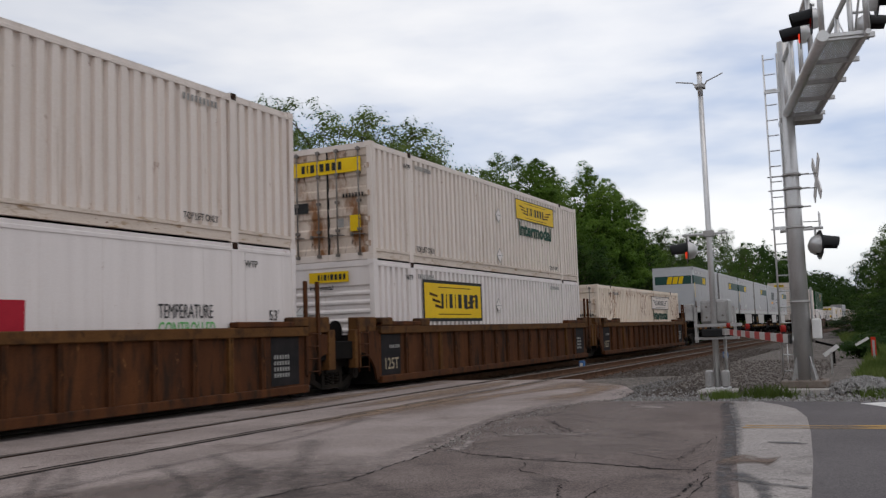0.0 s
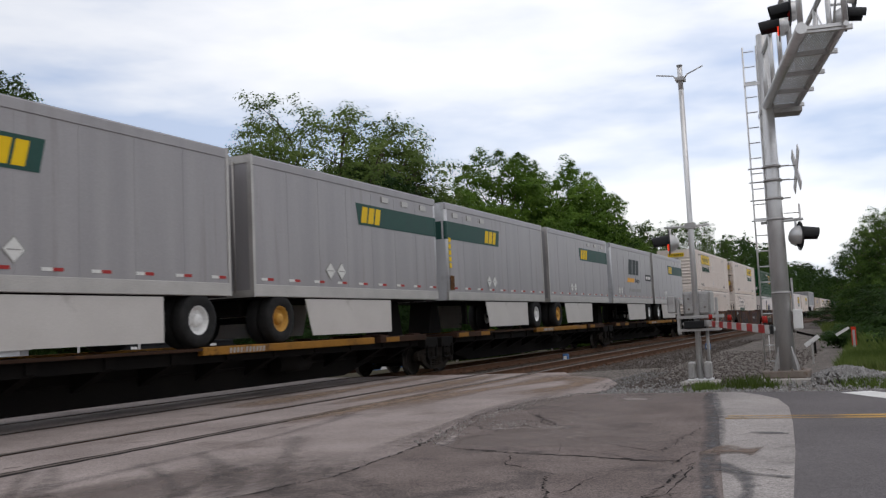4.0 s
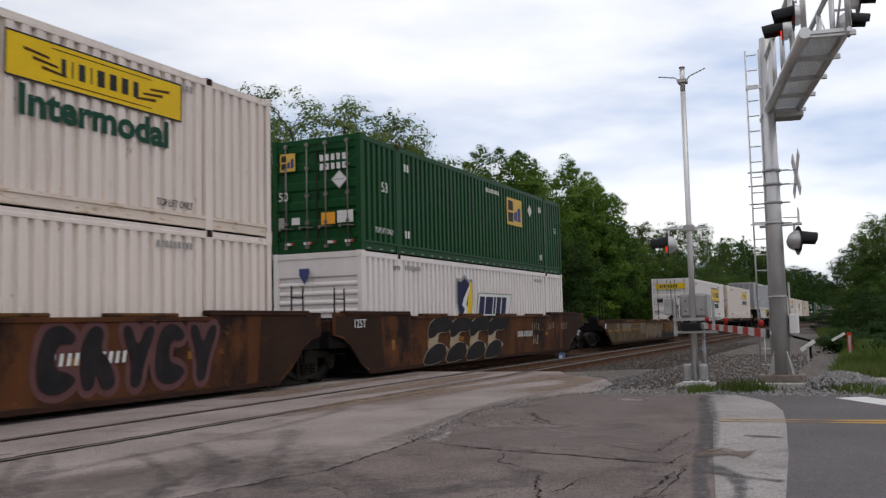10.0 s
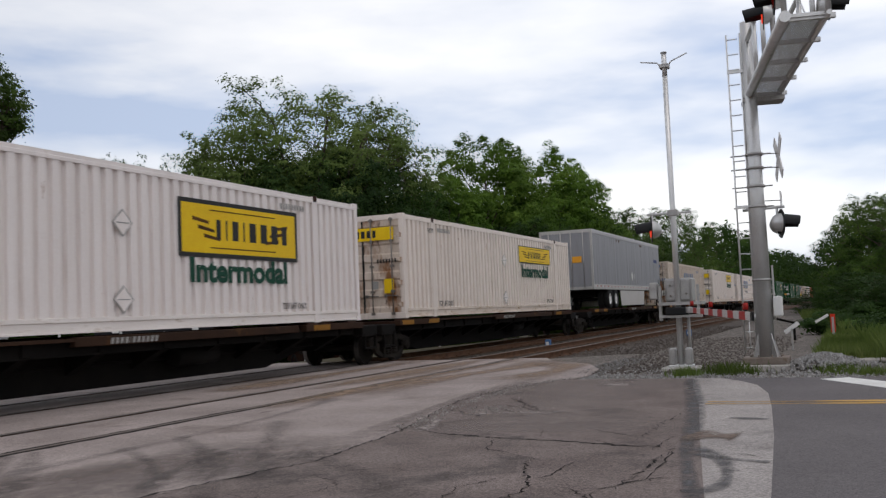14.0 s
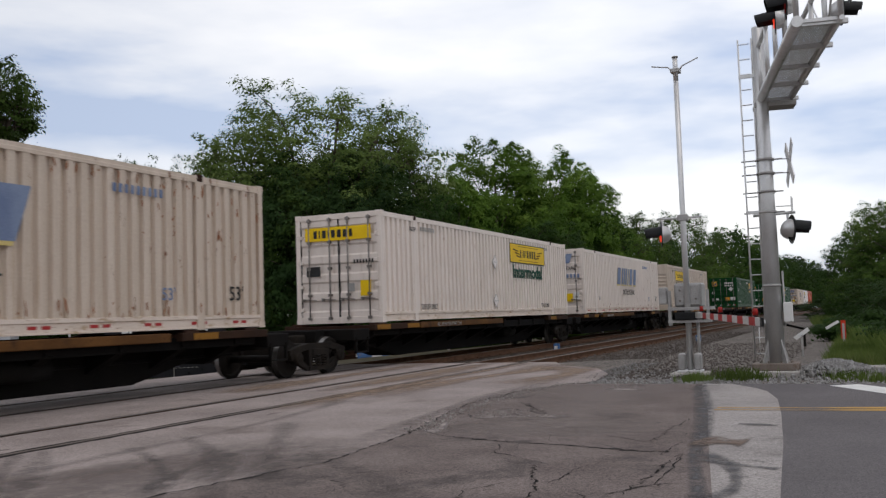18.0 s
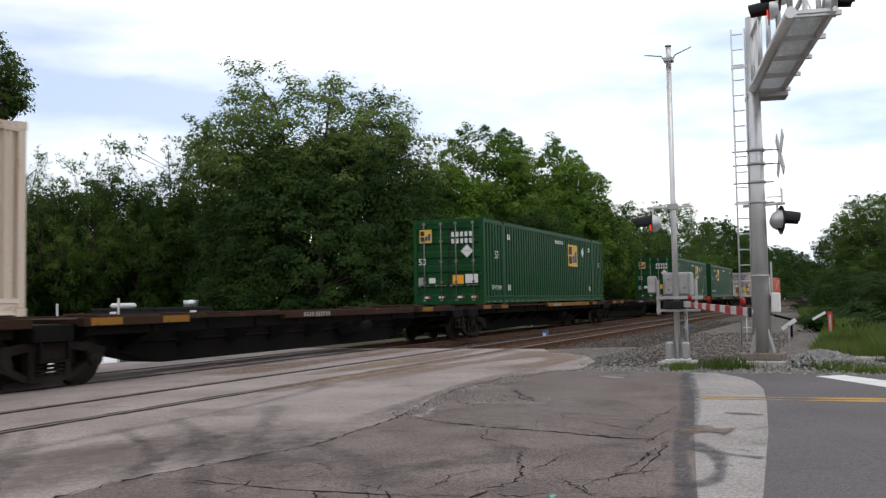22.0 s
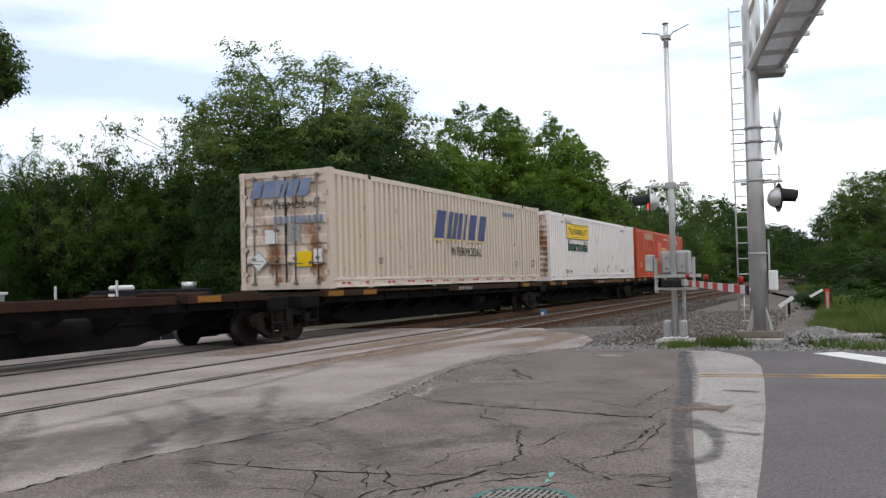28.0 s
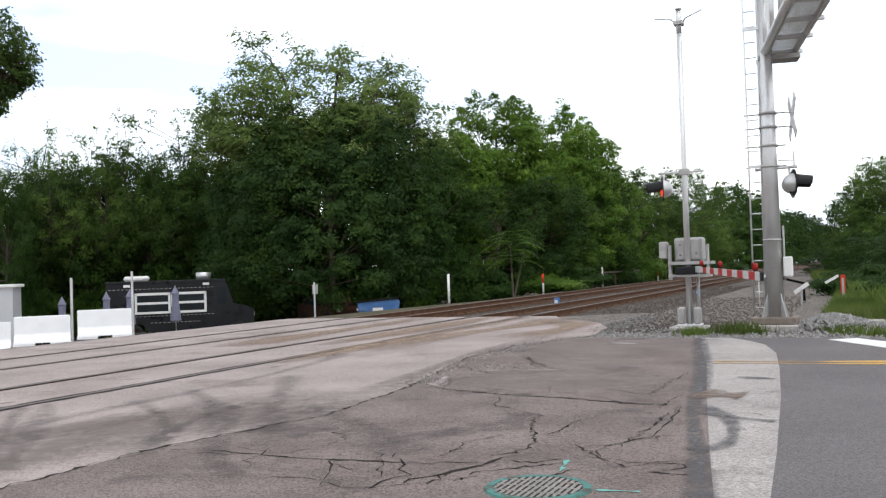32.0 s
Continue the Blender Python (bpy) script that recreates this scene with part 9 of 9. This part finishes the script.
def make_vase(height, radius, seed, leaf, leaves, size, fork=0.30, low=0.50, limbs=11, tuft=1.0, shell=150):
    """A tree that forks into long rising limbs, with leaf tufts at the twig ends and sky between them."""
    rnd = np.random.default_rng(seed)
    bm = bmesh.new()
    r0 = 0.024 * height
    stem = Vector((0.2, 0.1, height * fork))
    rod((0, 0, -0.6), stem, r0 * 1.1, r0 * 0.85, 12, bm, cap=False)
    lobes, ends = [], []
    zc, zr = height * low, height * (0.96 - low)
    for k in range(limbs):
        a = k * 2.39996 + rnd.normal() * 0.2
        e = math.asin(0.02 + 0.94 * ((k * 0.618) % 1.0))
        w = math.cos(e) ** 0.5 * radius * rnd.uniform(0.72, 0.88)
        end = Vector((math.cos(a) * w, math.sin(a) * w, zc + math.sin(e) * zr * rnd.uniform(0.80, 0.92)))
        pts = curve_rod(stem * (0.8 + 0.2 * rnd.random()), end, 0.06 * height * math.cos(e), r0 * 0.5, r0 * 0.12, bm, 5, 6)
        for j in range(8):
            f = 0.42 + 0.58 * (j + 1) / 8
            base = pts[min(5, int(f * 5))]
            d = Vector(rnd.normal(size=3)).normalized()
            d.z = d.z * 0.6 + 0.35
            tip = base + d * radius * rnd.uniform(0.20, 0.36)
            curve_rod(base, tip, 0.15, r0 * 0.13, r0 * 0.05, bm, 2, 4)
            for q in range(6):
                d2 = Vector(rnd.normal(size=3)).normalized()
                d2.z = d2.z * 0.7 + 0.45
                end2 = tip + d2 * radius * rnd.uniform(0.06, 0.17)
                rod(tip, end2, r0 * 0.045, 0.012, 3, bm, cap=False)
                lobes.append((end2.x, end2.y, end2.z, tuft * radius * rnd.uniform(0.035, 0.085)))
            lobes.append((tip.x, tip.y, tip.z, tuft * radius * rnd.uniform(0.06, 0.11)))
        ends.append((end, pts[3]))
    for k in range(shell):
        a, e = k * 2.39996, math.asin(-0.12 + 1.1 * (k + 0.5) / shell)
        if math.sin(3.1 * a + 2.0) * math.sin(7.3 * e + 2 * math.cos(a)) > 0.45:
            continue
        w = max(0.05, math.cos(e)) ** 0.5 * radius * (0.86 + 0.09 * rnd.normal())
        q = Vector((math.cos(a) * w, math.sin(a) * w, zc + math.sin(e) * zr * (0.93 + 0.06 * rnd.normal())))
        near = min(ends, key=lambda g: (g[0] - q).length)[rnd.integers(2)]
        rod(near, q, r0 * 0.07, 0.015, 3, bm, cap=False)
        big = radius * rnd.uniform(0.07, 0.125) * tuft
        lobes.append((q.x, q.y, q.z, big))
        for j in range(3):
            d = Vector(rnd.normal(size=3)).normalized()
            d.z = abs(d.z)
            t = q + d * big * rnd.uniform(0.9, 1.6)
            lobes.append((t.x, t.y, t.z, big * rnd.uniform(0.3, 0.55)))
    return mesh_from("trunk", bm, "bark"), mesh_of_quads("crown", leaf_cloud(lobes, leaves, size, rnd), leaf)


def make_dome(height, radius, seed, leaf, leaves, size, n=150, skirt=0.1):
    """A dense tree in leaf down to the ground: many overlapping clumps on a domed shell, with short plumes."""
    rnd = np.random.default_rng(seed)
    bm = bmesh.new()
    rod((0, 0, -0.6), (0, 0, height * 0.8), 0.022 * height, 0.06, 8, bm, cap=False)
    lobes = []
    for k in range(n):
        f = (k + 0.5) / n
        a = k * 2.39996
        e = math.asin(min(1.0, f ** 0.85))
        wob = 1 + 0.10 * math.sin(3 * a + 5 * f) + 0.09 * rnd.normal()
        rr = radius * 0.86 * math.cos(e) ** 0.7 * wob
        z = height * (skirt + (0.90 - skirt) * math.sin(e) * min(1.05, wob))
        p = Vector((math.cos(a) * rr, math.sin(a) * rr, z))
        s = radius * rnd.uniform(0.11, 0.20)
        lobes.append((p.x, p.y, p.z, s))
        o = Vector((p.x, p.y, (p.z - height * 0.35) * 0.8 + 0.5)).normalized()
        for j in range(4):
            d = (o + Vector(rnd.normal(size=3)) * 0.5 + Vector((0, 0, 0.25))).normalized()
            q = p + d * s * rnd.uniform(0.8, 1.35)
            lobes.append((q.x, q.y, q.z, s * rnd.uniform(0.25, 0.5)))
        if k % 6 == 0:
            rod((0, 0, z * 0.7), p, 0.07, 0.02, 4, bm, cap=False)
    return mesh_from("trunk", bm, "bark"), mesh_of_quads("crown", leaf_cloud(lobes, leaves, size, rnd), leaf)


TREES = {}


def tree(kind, x, y, height, width, turn=0.0, z=None, label="leafy broad green tree", group="trees beyond the tracks", name="tree", wide=None):
    h0, r0, trunk, crown = TREES[kind]
    t = thing(name, label, name if name != "tree" else "tree", group, Matrix.LocRotScale((x, y, ground_z(x, y) if z is None else z), Euler((0, 0, radians(turn))), (width / r0 / 2, width / r0 / 2, height / h0)))
    if trunk:
        put("trunk", trunk, t)
    put("crown", crown, t)
    return t


def make_bush(radius, height, seed, leaf, leaves, size):
    rnd = np.random.default_rng(seed)
    lobes = []
    for k in range(26):
        a, d = rnd.random() * 6.28, radius * rnd.random() ** 0.6 * 0.75
        z = height * (0.15 + 0.7 * rnd.random() * (1 - (d / radius) ** 2))
        lobes.append((math.cos(a) * d, math.sin(a) * d, z, radius * (0.16 + 0.2 * rnd.random())))
    return mesh_of_quads("crown", leaf_cloud(lobes, leaves, size, rnd), leaf)


def make_frond(seed):
    """A sapling with long drooping compound leaves."""
    rnd = np.random.default_rng(seed)
    bm = bmesh.new()
    rod((0, 0, -0.3), (0.1, 0, 2.6), 0.05, 0.02, 6, bm, cap=False)
    rod((0, 0, -0.1), (-0.5, 0.2, 2.3), 0.04, 0.02, 6, bm, cap=False)
    vs = []
    for k in range(42):
        a = rnd.random() * 6.28
        base = np.array([0.1 * rnd.normal(), 0.1 * rnd.normal(), 1.5 + 1.7 * rnd.random()])
        d = np.array([math.cos(a), math.sin(a), 0])
        length = 0.9 + 0.5 * rnd.random()
        side = np.array([-d[1], d[0], 0])
        for i in range(12):
            u = (i + 1) / 12
            p = base + d * length * u + np.array([0, 0, 0.55 * u - 0.85 * u * u])
            for sg in (-1, 1):
                tip = p + side * sg * 0.24 * (1.1 - u * 0.6) + d * 0.1 + np.array([0, 0, -0.06])
                m = (p + tip) / 2
                vs += [p, m + d * 0.035, tip, m - d * 0.035]
    return mesh_from("trunk", bm, "bark"), mesh_of_quads("crown", np.array(vs), "leaf_light")


def build_trees():
    TREES["vase"] = (17.6, 7.3, *make_vase(17.6, 7.3, 31, "leaf_pale", 72000, 0.108, 0.34, 0.60, 14, 1.08, 190))
    TREES["high"] = (18.0, 3.3, *make_vase(18.0, 3.3, 33, "leaf_mid", 26000, 0.105, 0.62, 0.78, 9, 1.5, 90))
    TREES["dome"] = (12.6, 6.6, *make_dome(12.6, 6.6, 35, "leaf_deep", 84000, 0.105))
    TREES["fresh"] = (14.5, 4.8, *make_dome(14.5, 4.8, 36, "leaf_fresh", 60000, 0.108, 130, 0.16))
    TREES["round"] = (11.0, 5.0, *make_tree(11.0, 5.0, 2, "leaf_mid", 60000, 0.075, 56, 0.1, 0.1))
    TREES["dark"] = (9.0, 4.2, *make_tree(9.0, 4.2, 3, "leaf_dark", 46000, 0.075, 50, 0.06))
    TREES["wood"] = (9.0, 4.2, *make_dome(9.0, 4.2, 37, "leaf_dark", 16000, 0.10, 90, 0.05))
    TREES["spray"] = (8.0, 3.0, *make_vase(8.0, 3.0, 4, "leaf_mid", 42000, 0.05, 0.22, 0.34, 11, 1.1, 130))
    TREES["light"] = (8.0, 3.4, *make_tree(8.0, 3.4, 5, "leaf_light", 34000, 0.075, 42, 0.06, 0.1))
    TREES["far"] = (11.0, 5.0, *make_dome(11.0, 5.0, 12, "leaf_dark", 16000, 0.17, 110, 0.04))
    TREES["bush"] = (2.2, 1.8, None, make_bush(1.8, 2.2, 6, "leaf_dark", 10000, 0.085))
    TREES["bush_light"] = (2.0, 1.7, None, make_bush(1.7, 2.0, 7, "leaf_light", 10000, 0.085))
    TREES["sapling"] = (3.2, 1.3, *make_frond(8))
    for row in TREE_ROWS:
        for k, (kind, x, y, h, w) in enumerate(row):
            nm = "bush" if kind.startswith("bush") else "tree"
            lab = {"vase": "tall spreading tree with bare limbs showing in its crown", "dome": "dense dark green tree in leaf to the ground", "fresh": "broad fresh green tree", "wood": "dark green tree in the wood behind", "high": "tall tree with a high spreading crown", "round": "broad leafy green tree", "far": "distant broad green tree", "dark": "dense dark green tree", "spray": "slender dark tree with wispy twigs", "light": "light green leafy tree", "bush": "dark green undergrowth bush", "bush_light": "bright green roadside bush", "sapling": "sapling with long feathery leaves"}[kind]
            tree(kind, x, y, h, w, (k * 73 + x * 11) % 360, label=lab, name=nm, group="lineside trees and bushes")


def grass(name, n, place, height, seed, label, material="grass"):
    """Blades of grass, uncountable, in one mesh."""
    rnd = np.random.default_rng(seed)
    vs = np.empty((n, 4, 3))
    p = place(rnd, n)
    a = rnd.random(n) * 6.28
    h = height * (0.45 + 0.8 * rnd.random(n))
    lean = np.stack([np.cos(a), np.sin(a), 0 * a], 1) * (h * (0.15 + 0.4 * rnd.random(n)))[:, None]
    side = np.stack([-np.sin(a * 1.7), np.cos(a * 1.7), 0 * a], 1) * (0.004 + 0.005 * rnd.random(n))[:, None]
    up = np.stack([0 * h, 0 * h, h], 1)
    vs[:, 0], vs[:, 1] = p - side, p + side
    vs[:, 2], vs[:, 3] = p + lean * 0.52 + up * 0.6 + side * 0.7, p + lean + up
    tagged(new(name, mesh_of_quads(name, vs.reshape(-1, 3), material)), label, "grass", kind="stuff")


def build_grass():
    def strip(x0, x1, y0, y1, z=-0.06):
        return lambda r, n: np.stack([r.uniform(x0, x1, n), r.uniform(y0, y1, n), np.full(n, z)], 1)

    def tuft(x, y, sx, sy, z=-0.04):
        return lambda r, n: np.stack([r.normal(x, sx, n), r.normal(y, sy, n), np.full(n, z)], 1)
    grass("grass_tuft", 520, tuft(16.9, 2.05, 0.2, 0.22), 0.22, 1, "tuft of green weeds at the pavement edge")
    grass("grass_tuft", 500, tuft(16.6, 2.75, 0.2, 0.12), 0.16, 2, "small tuft of weeds by the footing")
    grass("grass_tuft", 500, tuft(17.0, 0.25, 0.2, 0.2), 0.16, 3, "small tuft of weeds in gravel")
    grass("grass_tuft", 600, tuft(16.5, -0.4, 0.15, 0.35), 0.16, 4, "small tuft of weeds in gravel")
    grass("grass_verge", 150000, strip(19.3, 36, -7, 0.7, -0.1), 0.36, 5, "tall green grass and weeds on the verge")
    grass("grass_verge", 9000, lambda r, n: (lambda x: np.stack([x, -0.6 + (x - 19) * 0.085 - r.uniform(0, 1.5, n) ** 2, np.full(n, -0.1)], 1))(r.uniform(19, 60, n)), 0.6, 7, "rough weeds along the gravel edge")



TREE_ROWS = (
    (("vase", 48.7, 30.2, 16.6, 15.6), ("dome", 45.2, 27.5, 12.0, 12.4), ("dome", 47.6, 33.6, 10.6, 8.0), ("fresh", 59.8, 22.9, 14.5, 9.4), ("fresh", 64.9, 20.5, 13.9, 9.0), ("fresh", 69.4, 19.2, 12.6, 7.0), ("dark", 48.7, 23.4, 9.3, 6.6), ("fresh", 55.1, 23.7, 11.4, 7.0), ("dark", 50.5, 26.0, 12.6, 7.6),),
    (("high", 33.0, 41.4, 18.6, 7.0), ("spray", 50.4, 44.5, 16.2, 9.4), ("spray", 47.0, 48.1, 15.0, 8.0), ("dark", 50.3, 48.1, 13.2, 10.2), ("dark", 51.5, 43.2, 12.5, 9.0), ("dark", 47.2, 51.2, 12.1, 9.4), ("spray", 47.0, 54.5, 14.6, 9.0), ("dark", 42.4, 52.2, 11.0, 9.9), ("dark", 40.3, 47.9, 10.2, 5.0), ("dark", 52.3, 40.4, 11.7, 9.7),),
    (("light", 74.4, 18.0, 8.1, 6.5), ("round", 89.9, 19.5, 11.7, 9.6), ("round", 112.8, 20.1, 13.6, 10.6), ("dark", 67.5, 18.4, 9.0, 6.9), ("dark", 56.9, 18.9, 7.5, 7.3), ("light", 59.2, 17.7, 7.0, 5.1), ("dark", 53.0, 20.9, 7.3, 7.3), ("far", 167.4, 21.5, 15.9, 13.8), ("round", 134.3, 20.0, 12.7, 11.0), ("dark", 93.6, 18.9, 8.5, 8.3),),
    (("far", 591.4, 27.6, 27.5, 25.7), ("far", 895.0, 28.7, 32.0, 27.9), ("far", 1896.3, 29.4, 45.1, 30.8), ("dark", 95.0, 2.9, 2.2, 6.4), ("dark", 327.3, 18.8, 7.0, 8.1), ("far", 207.5, 22.0, 16.9, 14.3), ("far", 299.2, 22.8, 17.2, 16.9), ("far", 439.9, 24.0, 21.8, 18.3), ("far", 224.1, 21.3, 15.5, 13.4), ("far", 646.4, 25.1, 23.8, 20.9), ("far", 907.5, 25.8, 22.8, 22.5), ("far", 359.1, 23.5, 19.2, 17.5), ("far", 173.6, 20.4, 9.4, 10.8),),
    (("round", 58.0, -1.7, 7.4, 6.7), ("dark", 75.0, -0.2, 7.7, 6.0), ("round", 50.0, -2.2, 6.8, 6.7), ("dark", 52.0, -0.8, 4.9, 5.1), ("spray", 84.0, 1.2, 6.3, 3.6), ("dark", 40.0, -0.6, 2.5, 3.9), ("dark", 34.0, -1.5, 2.1, 4.2), ("dark", 70.0, 1.1, 3.1, 3.9),),
    (("bush", 42.0, 1.0, 1.2, 2.3), ("bush", 34.0, 0.3, 1.2, 2.7), ("bush", 32.0, -0.5, 1.4, 2.9), ("bush_light", 28.0, -0.3, 0.8, 1.9), ("bush", 27.0, -0.9, 1.1, 2.6), ("bush", 52.0, 1.6, 0.7, 1.9),),
    (("sapling", 45.4, 16.7, 3.5, 3.2), ("bush_light", 48.4, 23.9, 2.8, 3.6), ("bush", 50.3, 22.3, 3.3, 5.0), ("bush", 52.0, 20.8, 2.6, 5.1), ("bush_light", 53.3, 17.2, 1.4, 4.1), ("bush", 57.5, 17.2, 1.7, 4.8), ("bush_light", 76.8, 17.6, 3.5, 5.6), ("bush", 70.0, 17.4, 2.0, 5.0), ("bush", 47.8, 25.2, 3.6, 5.0), ("bush", 46.7, 27.2, 3.8, 5.3), ("bush", 45.6, 28.9, 3.9, 5.3), ("bush", 45.9, 32.1, 4.4, 5.8), ("bush", 52.3, 40.4, 5.6, 6.9), ("bush", 93.8, 18.1, 2.7, 6.6), ("bush", 50.9, 42.2, 5.5, 6.9),),
    (("wood", 64.7, 72.8, 15.2, 19.7), ("wood", 69.9, 67.9, 15.3, 19.7), ("wood", 73.2, 60.7, 15.0, 19.2), ("wood", 65.2, 46.3, 15.7, 16.1), ("wood", 66.9, 40.1, 16.3, 15.7), ("wood", 69.9, 34.7, 14.1, 15.7), ("wood", 75.9, 31.0, 14.0, 16.5), ("wood", 81.8, 26.6, 13.2, 15.8), ("far", 96.9, 24.6, 11.4, 15.9), ("wood", 57.4, 72.9, 13.1, 17.0),),
    (("bush", 51.5, 46.8, 5.8, 8.5), ("bush", 49.4, 49.0, 6.1, 8.5), ("bush", 47.3, 51.0, 6.2, 8.5), ("bush", 43.7, 51.2, 6.2, 8.2), ("bush", 40.2, 51.0, 6.2, 7.9), ("bush_light", 47.8, 47.4, 4.9, 4.9), ("bush", 115.2, 18.8, 2.5, 7.4), ("bush", 138.8, 18.6, 1.9, 7.7),),
)
build_trees()
build_grass()


# ---- what moves ----
def motions():
    times = [float(t) for t in range(0, 33)]
    gone = [travelled(t) for t in times]
    for ob, s, y, z in MOVERS:
        walk(ob, [(t, pose(s - g, y, z)) for t, g in zip(times, gone)])
    # wheels roll while they pass before the camera
    fine = [k / FPS for k in range(0, 32 * FPS + 1)]
    run = np.interp(fine, [k * 0.25 for k in range(129)], [travelled(k * 0.25) for k in range(129)])
    for wheel, s, dx, turn in SPINNERS:
        near = [k for k in range(len(fine)) if -14.0 < s - run[k] < 34.0]
        if not near:
            near = [0, 1]
        start = run[near[0]]
        rows = [(fine[k], -math.degrees((run[k] - start) / 0.42)) for k in near]
        if near[0] > 0:
            rows.insert(0, (0.0, 0.0))
        if near[-1] < len(fine) - 1:
            rows.append((32.0, rows[-1][1]))
        walk(wheel, [(t, pose(dx, 0, 0.42, 0, a, 0) @ pose(0, 0, 0, 0, 0, turn)) for t, a in rows])


motions()
